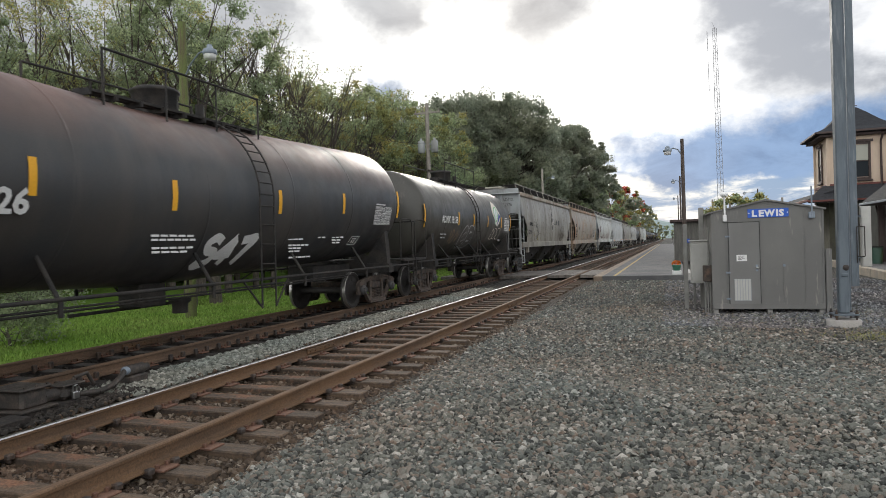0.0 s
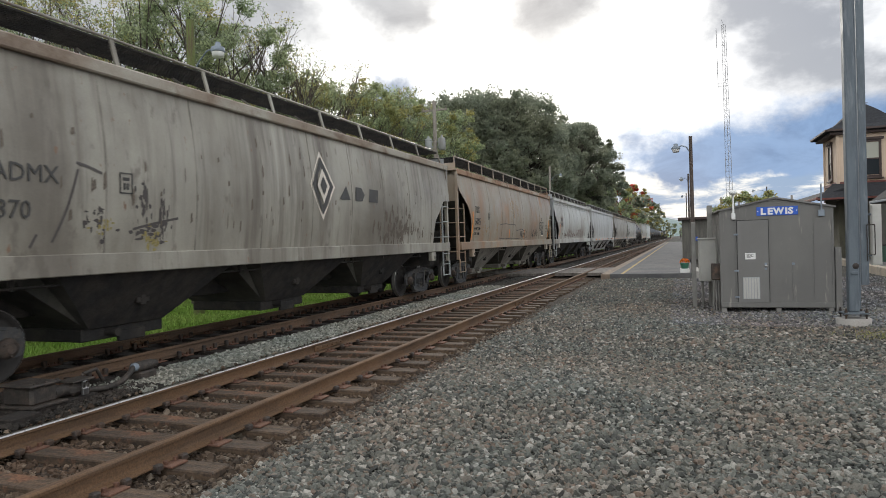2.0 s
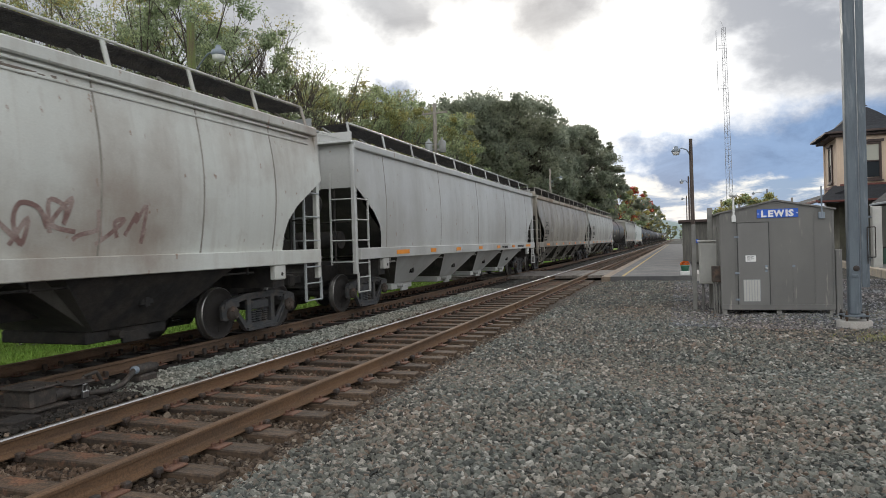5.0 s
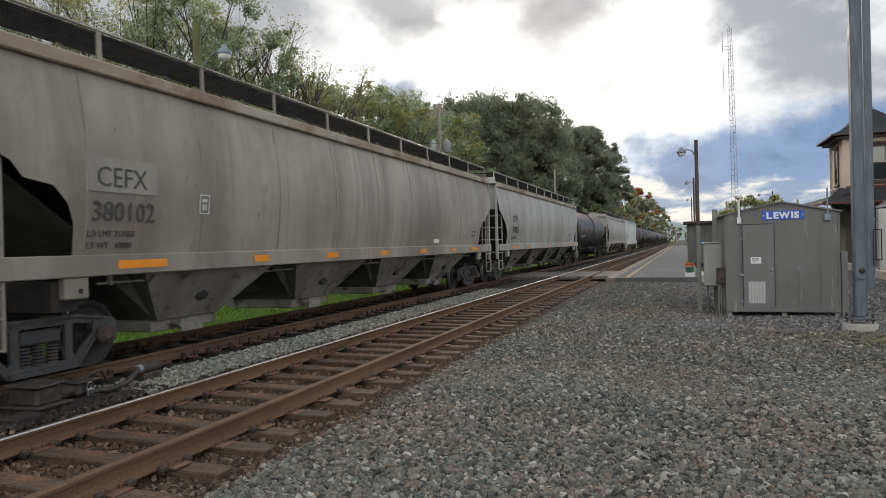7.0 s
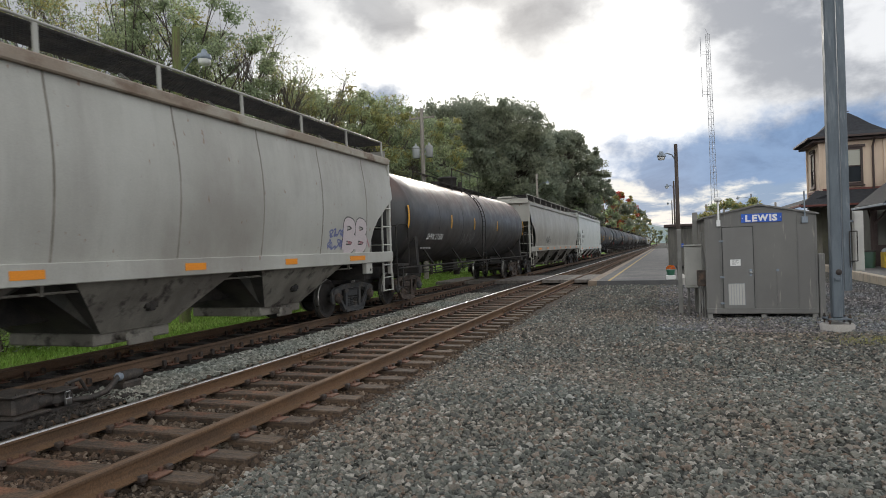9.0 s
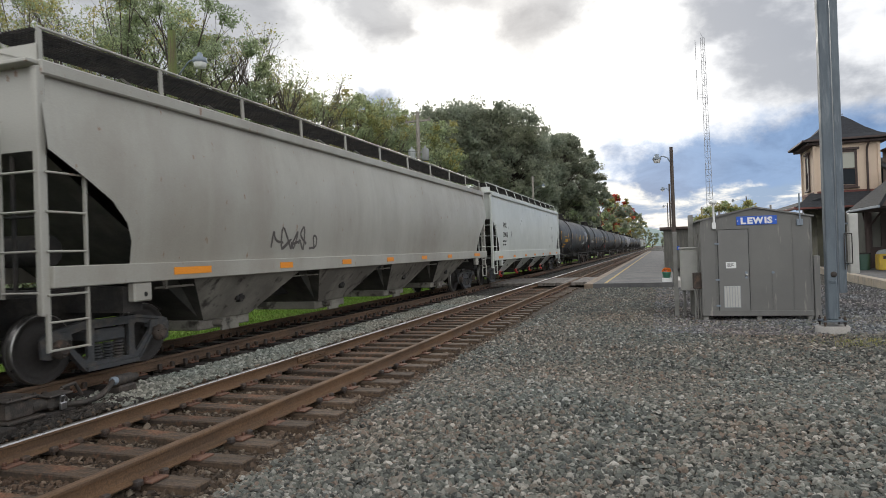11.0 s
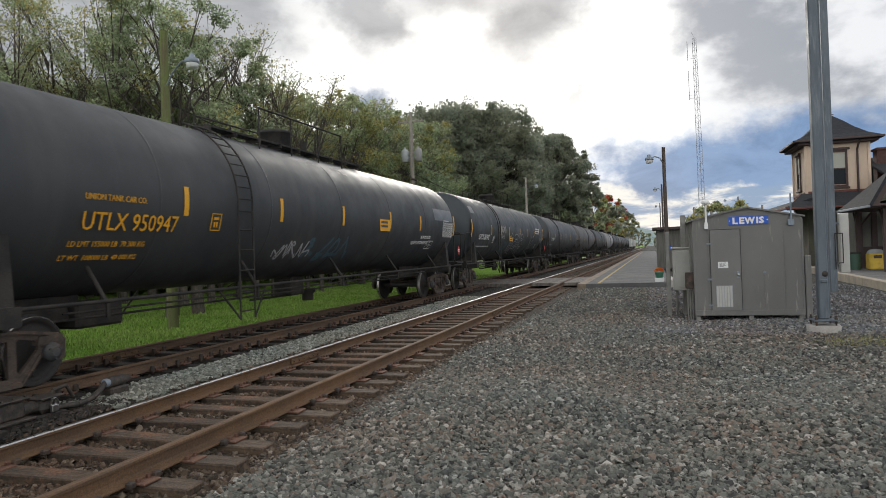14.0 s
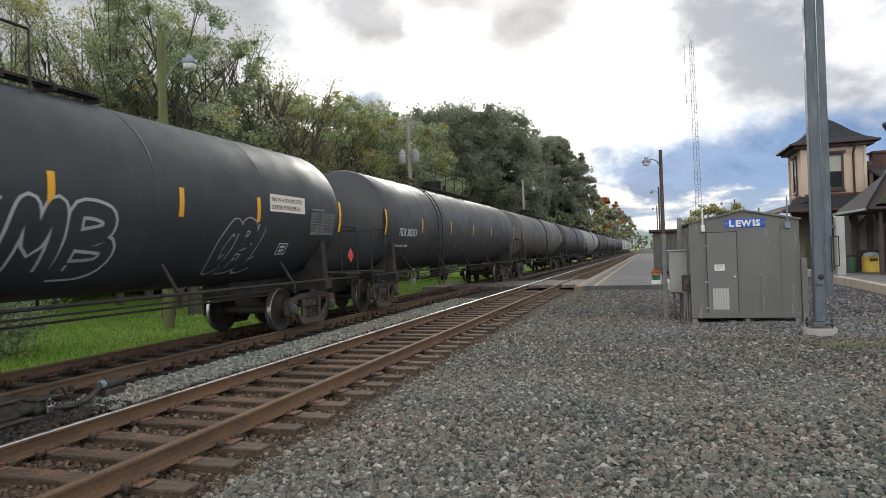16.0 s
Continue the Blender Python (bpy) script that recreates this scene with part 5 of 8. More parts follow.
def data_table(car, y, z, w, h, on, material="stencil", seed=0):
    """A bordered table of small stencilled figures, drawn as thin rules and bars."""
    r = random.Random(seed)
    f = Form()
    zm = z + h / 2
    ang_ = math.atan((on(zm + 0.1) - on(zm - 0.1)) / 0.2)
    rows = 7
    for k in range(rows + 1):
        f.box(0, w, h * 0.84 * k / rows - 0.005, h * 0.84 * k / rows + 0.005, 0, 0.003)
    for u in (0, 0.42, 0.62, 0.81, 1):
        f.box(w * u - 0.006, w * u + 0.006, 0, h * 0.84, 0, 0.003)
    f.box(0, w * 0.55, h * 0.91, h * 0.97, 0, 0.003)
    for k in range(rows):
        for a, b in ((0.03, 0.39), (0.45, 0.60), (0.65, 0.79), (0.84, 0.97)):
            u = a
            while u < b - 0.03:
                l = min(r.uniform(0.03, 0.09), b - u)
                f.box(w * u, w * (u + l), h * 0.84 * (k + 0.25) / rows, h * 0.84 * (k + 0.72) / rows, 0, 0.003)
                u += l + 0.015
    o = part("data_table", f, material, car, "bordered table of small white figures")
    o.matrix_basis = Matrix.Translation((on(zm) - 0.5 * h * math.sin(ang_) + 0.012, y, z)) @ Matrix.Rotation(ang_, 4, "Y") @ SIDE
    return o


def square_mark(car, y, z, w, h, on, material, name="square_mark"):
    """A small stencilled box with bars in it."""
    f = Form()
    for a, b, c, d in ((0, w, 0, 0.018), (0, w, h - 0.018, h), (0, 0.018, 0, h), (w - 0.018, w, 0, h), (w * 0.25, w * 0.75, h * 0.62, h * 0.78), (w * 0.3, w * 0.45, h * 0.2, h * 0.5), (w * 0.55, w * 0.7, h * 0.2, h * 0.5)):
        f.box(a, b, c, d, 0, 0.003)
    o = part(name, f, material, car, "small boxed stencil mark")
    zm = z + h / 2
    ang_ = math.atan((on(zm + 0.1) - on(zm - 0.1)) / 0.2)
    o.matrix_basis = Matrix.Translation((on(zm) - 0.5 * h * math.sin(ang_) + 0.006, y, z)) @ Matrix.Rotation(ang_, 4, "Y") @ SIDE
    return o


def smudge(car, spots, on, material, label, seed=0, name="rust_patch"):
    """Ragged patches of rust or bare metal: each (place along, height, half length, half height)."""
    r = random.Random(seed)
    f = Form()
    for y, z, w, h in spots:
        for k in range(26):
            a, b = y + r.gauss(0, w * 0.55), z + r.gauss(0, h * 0.55)
            u, v_ = w * r.uniform(0.05, 0.22), h * r.uniform(0.08, 0.35)
            pts = [(a + u * math.cos(q) * r.uniform(0.6, 1.2), b + v_ * math.sin(q) * r.uniform(0.6, 1.2)) for q in (0, 0.9, 1.8, 2.7, 3.6, 4.5, 5.4)]
            f.add([(on(zz) - 0.002 + k * 0.0001, yy, zz) for yy, zz in pts], [tuple(range(7))])
    return tagged(part(name, f, material, car, label), kind="stuff")


def curved_patch(pts, on, off):
    """A painted shape that follows the curve of the shell."""
    n, rings = len(pts), 6
    cy, cz = sum(p[0] for p in pts) / n, sum(p[1] for p in pts) / n
    f = Form()
    v = [(on(cz + (z - cz) * k / rings) + off, cy + (y - cy) * k / rings, cz + (z - cz) * k / rings) for k in range(rings + 1) for y, z in pts]
    return f.add(v, [(k * n + q, (k + 1) * n + q, (k + 1) * n + (q + 1) % n, k * n + (q + 1) % n) for k in range(rings) for q in range(n)])


def paint_patch(car, y0, y1, z0, z1, on, material="tank_fresh"):
    """A rectangle of fresher paint lying on the shell."""
    f = Form()
    for q in range(6):
        za, zb = z0 + (z1 - z0) * q / 6, z0 + (z1 - z0) * (q + 1) / 6
        f.add([(on(za) - 0.002, y0, za), (on(za) - 0.002, y1, za), (on(zb) - 0.002, y1, zb), (on(zb) - 0.002, y0, zb)], [(0, 1, 2, 3)], True)
    return part("paint_patch", f, material, car, "rectangle of fresher black paint")


def build_train():
    # short black tank with dust on its top
    mid = 8.9
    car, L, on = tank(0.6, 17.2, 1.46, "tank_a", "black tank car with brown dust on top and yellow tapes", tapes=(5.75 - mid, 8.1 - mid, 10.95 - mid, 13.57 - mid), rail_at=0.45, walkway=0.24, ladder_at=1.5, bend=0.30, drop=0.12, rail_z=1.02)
    by = lambda y: (lambda z: on(z, y - mid))
    sidetext(car, "26", 5.28 - mid, 2.06, 0.42, by(5.4), bold=0.012)
    graffiti(car, tag_strokes("S47", 9.0 - mid, 1.32, 0.45, 0.46, 0.20), 0.15, 0, "stencil", "white spray-painted tag", by(9.3))
    graffiti(car, tag_strokes("S47", 8.98 - mid, 1.39, 0.45, 0.46, 0.20), 0.02, 0, "stencil", "thin outline of the tag", lambda z: on(z, 0.4) + 0.004)
    for y, z, w in ((7.75, 1.86, (1.0, 0.95, 0.98, 0.0, 0.92, 0.78)), (11.55, 1.80, (0.95, 0.6, 0.0, 0.8, 0.5, 0.45, 0.0, 0.85)), (12.75, 1.84, (0.5, 0.35)), (13.4, 1.84, (0.62, 0.6, 0.45, 0.4))):
        bars(car, y - mid, z, w, 0.032, 0.03, "stencil", by(y + 0.4)(z - 0.05))
    square_mark(car, 14.35 - mid, 1.62, 0.42, 0.26, by(14.6), "stencil")
    data_table(car, 15.25 - mid, 2.12, 1.0, 0.55, by(15.7), "stencil", 1)
    # short dusty tank with a leaf decal
    mid = 24.7
    car, L, on = tank(18.5, 30.8, 1.42, "tank_b", "short dusty black tank car with a white leaf decal", zc=2.52, tapes=(22.45 - mid, 24.35 - mid, 26.4 - mid, 28.68 - mid))
    sidetext(car, "ADMX 15158", 20.55 - mid, 2.28, 0.33, on, squeeze=0.92, bold=0.008)
    bars(car, 20.7 - mid, 1.98, (0.9, 0.7, 0.5), 0.05, 0.06, "stencil_dim", on(1.9))
    graffiti(car, tag_strokes("CB", 23.05 - mid, 1.52, 0.78, 0.58, 0.1), 0.27, 0, "spray_white", "white outlined bubble tag", on)
    graffiti(car, tag_strokes("CB", 23.05 - mid, 1.52, 0.78, 0.58, 0.1), 0.20, 0, "tank_b", "dark filling of the bubble tag", lambda z: on(z) + 0.004)
    graffiti(car, [[(-2.92, 2.02), (-2.84, 1.82), (-2.79, 1.65), (-2.67, 1.87), (-2.71, 2.07), (-2.51, 1.93), (-2.63, 1.75), (-2.46, 1.58), (-2.28, 1.9), (-2.14, 2.0), (-2.1, 1.66), (-1.94, 1.9)]], 0.055, 0, "spray_tan", "tan spray-painted tag", on)
    graffiti(car, [[(0.81, 1.41), (1.06, 1.63), (1.22, 1.45), (1.45, 1.7), (1.61, 1.46), (1.9, 1.77), (2.02, 1.5)]], 0.03, 0, "spray_rose", "faint rose tag", on)
    yc, zc = 27.83 - mid, 2.80
    d = Form()
    pts = [(yc + 0.66 * math.copysign(abs(math.cos(w)) ** 1.5, math.cos(w)), zc + 0.54 * math.copysign(abs(math.sin(w)) ** 1.5, math.sin(w)) - 0.08 * math.cos(w)) for w in [2 * math.pi * k / 40 for k in range(40)]]
    rings = [[(yc + (y - yc) * k / 8, zc + (z - zc) * k / 8) for y, z in pts] for k in range(9)]
    d.add([(on(z) + 0.004, y, z) for ring_ in rings for y, z in ring_], [(k * 40 + q, (k + 1) * 40 + q, (k + 1) * 40 + (q + 1) % 40, k * 40 + (q + 1) % 40) for k in range(8) for q in range(40)])
    part("decal", d, "decal_white", car, "white diamond decal")
    graffiti(car, [[(yc - 0.34, zc - 0.50), (yc - 0.1, zc - 0.05), (yc + 0.14, zc + 0.22)], [(yc - 0.34, zc - 0.28), (yc - 0.38, zc + 0.10), (yc - 0.05, zc + 0.28), (yc + 0.22, zc + 0.26), (yc + 0.20, zc - 0.02), (yc, zc - 0.26), (yc - 0.22, zc - 0.34)]], 0.05, 0, "leaf_logo", "green leaf outline", lambda z: on(z) + 0.010, "leaf_mark")
    leaf_ = ((-0.32, -0.50), (-0.38, -0.2), (-0.36, 0.08), (-0.12, 0.28), (0.18, 0.28), (0.24, 0.06), (0.14, -0.18), (-0.04, -0.34), (-0.2, -0.42))
    part("leaf_fill", curved_patch([(yc + a, zc + b) for a, b in leaf_], on, 0.008), "white", car, "white leaf on the decal")
    corner = ((0.62, -0.10), (0.36, -0.26), (0.08, -0.50), (0.06, -0.40), (0.20, -0.18), (0.34, -0.02), (0.48, 0.04))
    part("blue_corner", curved_patch([(yc + a, zc + b) for a, b in corner], on, 0.009), "decal_blue", car, "blue corner of the decal")
    for lp in LOGO:
        graffiti(car, [[(27.13 - mid + a * 0.82, 1.74 + b * 0.8) for a, b in lp + [lp[0]]]], 0.03, 0, "decal_white", "outlined decal shape", lambda z: on(z) + 0.004, "decal_shape")
    paint_patch(car, 29.0 - mid, 30.15 - mid, 2.0, 2.78, on, "tank_grey")
    data_table(car, 29.13 - mid, 2.08, 0.92, 0.60, on, "stencil", 2)
    bars(car, 28.75 - mid, 1.75, (0.5, 0.5), 0.08, 0.05, "stencil_dim", on(1.7))
    # grimy cream hopper
    mid = 40.65
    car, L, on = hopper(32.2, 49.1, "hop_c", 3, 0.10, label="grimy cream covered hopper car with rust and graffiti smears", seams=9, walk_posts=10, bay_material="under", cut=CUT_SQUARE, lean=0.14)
    square_mark(car, 35.75 - mid, 2.32, 0.22, 0.28, on, "stencil_dark")
    graffiti(car, [[(y - mid, z) for y, z in lp] for lp in ([(35.12, 2.58), (35.02, 2.25), (34.92, 1.98), (34.78, 1.68)], [(35.1, 2.66), (35.25, 2.63), (35.48, 2.56)], [(36.0, 1.85), (36.3, 1.92), (36.85, 2.02)], [(34.5, 1.62), (34.58, 1.78)])], 0.035, 0, "spray_dark", "dented scratches down to bare metal", on, "scratch")
    smudge(car, ((36.2 - mid, 2.2, 0.16, 0.3), (36.55 - mid, 2.1, 0.12, 0.3), (35.4 - mid, 1.95, 0.2, 0.16), (36.3 - mid, 1.8, 0.35, 0.12)), on, "spray_dark", "dark scuffs where paint has gone", 3, "scuff")
    smudge(car, ((36.35 - mid, 1.72, 0.2, 0.16), (35.5 - mid, 1.9, 0.16, 0.1)), on, "worn_tint", "faint yellow scuffs", 4, "scuff")
    lettered(car, mid, on, (("ADMX", 34.02, 2.38, 0.30), ("52370", 33.78, 1.96, 0.30)))
    face = pose(0, 0, 0, 90, 0, 0)
    for body, z in (("ADMX", 3.62), ("52370", 3.36)):
        text(body, 0.21, car, "stencil_dark", Matrix.Translation((0.62, -L + 0.012, z)) @ face, squeeze=0.9)
    for k, (x, w) in enumerate(((0.72, 0.2), (1.0, 0.32), (1.0, 0.28), (1.0, 0.3), (0.75, 0.5), (0.75, 0.55))):
        part("small_print", Form().box(x, x + w, -L + 0.004, -L + 0.014, 2.75 - k * 0.075 + 0.3, 2.79 - k * 0.075 + 0.3), "stencil_dark", car)
    for w, mt in ((0.72, "decal_white"), (0.60, "stencil_dark"), (0.36, "decal_white"), (0.2, "stencil_dark")):
        q = Form()
        k = 0.006 + 0.004 * (0.75 - w) * 10
        q.add([(on(z) + k, y, z) for y, z in ((0.4, 2.80 - w), (0.4 + w * 0.7, 2.80), (0.4, 2.80 + w), (0.4 - w * 0.7, 2.80))], [(0, 1, 2, 3)])
        part("diamond_mark", q, mt, car, "diamond-shaped mark")
    for k, lp in enumerate(LOGO):
        bs = Form()
        bs.add([(on(2.56 + b * 0.62) + 0.004, 41.75 - mid + a * 1.0 + k * 0.12, 2.56 + b * 0.62) for a, b in lp], [tuple(range(len(lp)))])
        part("brand_shape", bs, "stencil_dark", car, "dark filled brand shape")
    sm = Form()
    rr = random.Random(5)
    for k in range(110):
        y, z = 45.0 - mid + rr.gauss(0, 0.7), 1.92 + rr.gauss(0, 0.22)
        w, h = rr.uniform(0.015, 0.06), rr.uniform(0.03, 0.16)
        sm.add([(on(z + b) + 0.003, y + a, z + b) for a, b in ((-w, -h * 0.5), (w * 0.4, -h), (w, h * 0.2), (w * 0.2, h), (-w * 0.8, h * 0.5))], [(0, 1, 2, 3, 4)])
    for k in range(60):
        y, z = rr.uniform(-L + 1.5, L - 1.4), rr.uniform(1.9, 3.5)
        w, h = rr.uniform(0.01, 0.03), rr.uniform(0.03, 0.13)
        sm.add([(on(z + b) + 0.003, y + a, z + b) for a, b in ((-w, -h), (w, -h * 0.6), (w * 0.7, h), (-w * 0.8, h * 0.7))], [(0, 1, 2, 3)])
    tagged(part("paint_loss", sm, "soot", car, "rust spots where paint has gone"), kind="stuff")
    # rusty cream hopper
    mid = 58.7
    car, L, on = hopper(50.2, 67.2, "hop_d", 3, 0.13, label="rust-streaked cream covered hopper car with black tags", seams=8, walk_posts=11, end_material="hop_d", cut=CUT_HIGH, chord="chord_rust")
    square_mark(car, 53.55 - mid, 2.36, 0.22, 0.28, on, "stencil_dark")
    lettered(car, mid, on, (("TILX", 51.84, 2.58, 0.36), ("54075", 51.82, 2.15, 0.36), ("LD LMT 222200", 51.75, 1.96, 0.15), ("LT WT   63800", 51.72, 1.78, 0.15)), squeeze=0.75)
    for body, z in (("TILX", 3.62), ("54075", 3.36)):
        text(body, 0.21, car, "stencil_dark", Matrix.Translation((0.62, -L + 0.012, z)) @ face, squeeze=0.9)
    o = lambda pts: [[(y - mid, z) for y, z in pts]]
    graffiti(car, o([(55.4, 2.2), (56.3, 2.26), (57.0, 2.24), (57.6, 2.24), (58.1, 2.22), (58.35, 2.0), (58.9, 2.02), (59.4, 2.06), (59.9, 2.0), (60.3, 2.02), (60.65, 1.85), (60.5, 1.66), (59.6, 1.64), (58.6, 1.63), (57.4, 1.64), (56.3, 1.62), (55.4, 1.66)]), 0.03, 0, "spray_dark", "long outline sprayed in black", on)
    graffiti(car, scribble(21, 59.2 - mid, 1.68, 1.0, 0.26, 5), 0.04, 0, "spray_black", "short black tag", on)
    graffiti(car, scribble(2, 61.7 - mid, 1.64, 1.45, 0.45, 6), 0.035, 0, "spray_black", "looping black tag", on)
    graffiti(car, tag_strokes("VEDGE", 63.42 - mid, 2.1, 0.25, 0.36, 0.2) + [[(64.0 - mid, 2.62), (64.1 - mid, 2.68), (64.2 - mid, 2.62), (64.1 - mid, 2.55), (64.0 - mid, 2.62)], [(63.7 - mid, 2.02), (63.95 - mid, 2.06), (64.25 - mid, 2.05)]], 0.045, 0, "spray_black", "bold black tag", on)
    for y, za, zb, w in ((51.55, 1.62, 2.62, 0.11), (57.1, 1.66, 2.04, 0.1), (60.0, 1.66, 2.04, 0.1), (66.05, 1.6, 2.6, 0.11)):
        graffiti(car, [[(y - mid, za), (y - mid + 0.03, (za + zb) / 2), (y - mid, zb)]], w, 0, "orange", "worn orange tape", on, "reflective_tape")
    pb = part("data_board", Form().box(on(1.9), on(1.9) + 0.006, 64.02 - mid, 64.6 - mid, 1.72, 2.08), "decal_white", car, "dark square inspection panels with white borders")
    for a, b in ((64.05, 64.29), (64.32, 64.57)):
        part("panel", Form().box(on(1.9) + 0.006, on(1.9) + 0.010, a - mid, b - mid, 1.78, 2.05), "stencil_dark", pb)
    bars(car, 65.1 - mid, 2.3, (0.6, 0.55, 0.6, 0, 0.4), 0.03, 0.05, "soot", on(2.2))
    smudge(car, ((52.6 - mid, 3.05, 0.1, 0.16), (53.2 - mid, 1.95, 0.45, 0.2), (52.7 - mid, 2.0, 0.2, 0.12), (57.7 - mid, 3.0, 0.35, 0.45), (58.5 - mid, 2.9, 0.2, 0.4), (55.0 - mid, 2.0, 0.12, 0.3)), on, "rust_spot", "orange rust breaking through the paint", 6)
    # pale hopper with scrawl
    mid = 76.8
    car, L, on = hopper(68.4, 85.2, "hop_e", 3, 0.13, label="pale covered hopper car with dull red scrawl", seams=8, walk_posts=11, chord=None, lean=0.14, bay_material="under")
    graffiti(car, scribble(4, -4.4, 1.62, 4.2, 0.5, 11) + scribble(41, 0.2, 1.68, 3.4, 0.6, 9), 0.06, 0, "spray_maroon", "dull red scrawl", on)
    part("panel_patch", Form().box(on(2.6), on(2.6) + 0.005, 70.25 - mid, 71.15 - mid, 2.30, 2.95), "patch_taupe", car, "taupe paint patch behind the reporting marks")
    bars(car, 70.4 - mid, 2.68, (0.6, 0, 0.62), 0.16, -0.01, "stencil_dark", on(2.6) + 0.008)
    graffiti(car, [[(70.12 - mid, 1.7), (70.16 - mid, 2.1), (70.14 - mid, 2.5)]], 0.09, 0, "orange", "worn orange tape", on, "reflective_tape")
    smudge(car, ((69.6 - mid, 3.2, 0.05, 0.3), (72.5 - mid, 3.75, 0.8, 0.10), (75.2 - mid, 3.7, 0.9, 0.12), (78.5 - mid, 3.72, 0.8, 0.12), (74.0 - mid, 3.3, 0.08, 0.5), (71.2 - mid, 3.4, 0.06, 0.4), (72.2 - mid, 1.8, 1.0, 0.12)), on, "soot", "rust bleeding down from the roof edge", 7)
    for k in range(3):
        part("side_rib", Form().box(1.455 + 0.012 * k, 1.50 + 0.012 * k, -L + 0.3, L - 0.3, 3.52 + 0.13 * k, 3.56 + 0.13 * k, 0.01), "hop_e", car)
    # near-white pellet hopper
    mid = 96.7
    car, L, on = hopper(86.9, 106.5, "hop_f", 4, 0.05, label="near-white covered hopper car with orange reflector strips", walk_posts=11, seams=5, chord=None, bay_material="hop_f", bay_w=0.47, end_material="hop_f", lean=0.10, strips=((2.1, 0.85), (4.6, 0.45), (7.0, 0.45), (9.6, 0.45), (12.2, 0.45), (14.77, 0.47), (17.57, 0.93)))
    sidetext(car, "DO NOT HAMMER ON CAR", 102.68 - mid, 1.35, 0.13, lambda z: 1.592, "stencil_dark", squeeze=0.8)
    sidetext(car, "WHEN UNLOADING", 99.9 - mid, 1.35, 0.13, lambda z: 1.592, "stencil_dark", squeeze=0.8)
    bars(car, 104.55 - mid, 2.02, (0.75, 0.9, 0, 0.9, 0.8, 0.6), 0.032, 0.045, "stencil_grey", on(1.9))
    graffiti(car, [[(y - mid, 3.6), (y - mid + 0.03, 3.0), (y - mid, 2.4), (y - mid + 0.02, 1.7)] for y in (103.3, 103.45, 101.6, 98.0, 94.2)], 0.06, 0, "streak_grey", "grey streaks washed down the side", on, "dirt_streak")
    # soot-stained grey hopper
    mid = 117.65
    five = ((2.1, 0.86), (5.0, 0.42), (7.44, 0.47), (10.0, 0.45), (12.6, 0.45), (15.2, 0.45), (17.3, 0.8))
    car, L, on = hopper(107.7, 127.6, "hop_g", 4, 0.12, label="soot-stained grey covered hopper car", seams=9, walk_posts=11, end_material="hop_g", cut=CUT_WAVE, strips=five)
    lettered(car, mid, on, (("CEFX", 109.47, 2.41, 0.37), ("380102", 109.4, 1.97, 0.37), ("LD LMT 217000", 109.36, 1.77, 0.12), ("LT WT   69000", 109.36, 1.62, 0.12)))
    part("panel_patch", Form().box(on(2.55) - 0.004, on(2.55) + 0.001, 109.36 - mid, 110.5 - mid, 2.34, 2.78), "soot_film", car, "grey repainted patch behind the marks")
    square_mark(car, 111.35 - mid, 2.12, 0.22, 0.3, on, "stencil")
    for body, z in (("CEFX", 3.66), ("380102", 3.42)):
        text(body, 0.19, car, "stencil_dark", Matrix.Translation((0.66, -L + 0.012, z)) @ face, squeeze=0.9)
    bars(car, 125.1 - mid, 2.1, (0.6, 0, 0.55, 0, 0.45), 0.045, 0.02, "stencil_dark", on(2.0))
    part("data_board", Form().box(on(1.7), on(1.7) + 0.006, 121.5 - mid, 121.95 - mid, 1.62, 1.74), "decal_white", car, "small white notice")
    # paler grey hopper
    mid = 139.2
    car, L, on = hopper(128.8, 149.6, "hop_h", 4, 0.12, label="pale grey covered hopper car with small bright tags", seams=9, walk_posts=11, end_material="hop_h", strips=((2.1, 0.86), (5.0, 0.45), (7.4, 0.45), (9.8, 0.45), (12.65, 0.47), (15.45, 0.42), (18.2, 0.8)))
    lettered(car, mid, on, (("CEFX", 131.0, 2.50, 0.40), ("380032", 130.95, 2.02, 0.40), ("LD LMT 217000", 130.85, 1.77, 0.12)))
    for body, z in (("CEFX", 3.66), ("380032", 3.42)):
        text(body, 0.19, car, "stencil_dark", Matrix.Translation((0.66, -L + 0.012, z)) @ face, squeeze=0.9)
    graffiti(car, tag_strokes("BB", 146.75 - mid, 1.62, 0.62, 0.62, 0.05), 0.24, 0, "stencil_dark", "dark outline of the bubble tag", on)
    graffiti(car, tag_strokes("BB", 146.75 - mid, 1.62, 0.62, 0.62, 0.05), 0.19, 0, "spray_pale", "pale pink filling of the bubble tag", lambda z: on(z) + 0.004)
    graffiti(car, scribble(7, 147.0 - mid, 1.58, 1.1, 0.5, 3), 0.05, 0, "spray_pink", "pink spray-painted tag", on)
    graffiti(car, scribble(5, 146.0 - mid, 1.62, 0.8, 0.22, 4) + scribble(6, 146.05 - mid, 1.9, 0.7, 0.2, 4), 0.035, 0, "spray_blue", "blue spray-painted tag", on)
    # black tank with white marks
    mid = 159.4
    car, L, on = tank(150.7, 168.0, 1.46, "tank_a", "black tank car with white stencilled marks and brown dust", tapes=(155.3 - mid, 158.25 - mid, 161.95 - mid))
    sidetext(car, "SHPX 21500", 152.9 - mid, 1.88, 0.30, on, squeeze=1.0)
    bars(car, 152.9 - mid, 1.70, (1.6, 1.0), 0.05, 0.06, "stencil_dim", on(1.65))
    graffiti(car, scribble(8, 157.0 - mid, 1.7, 1.4, 0.5, 4), 0.04, 0, "stencil_dim", "white spray-painted tag", on)
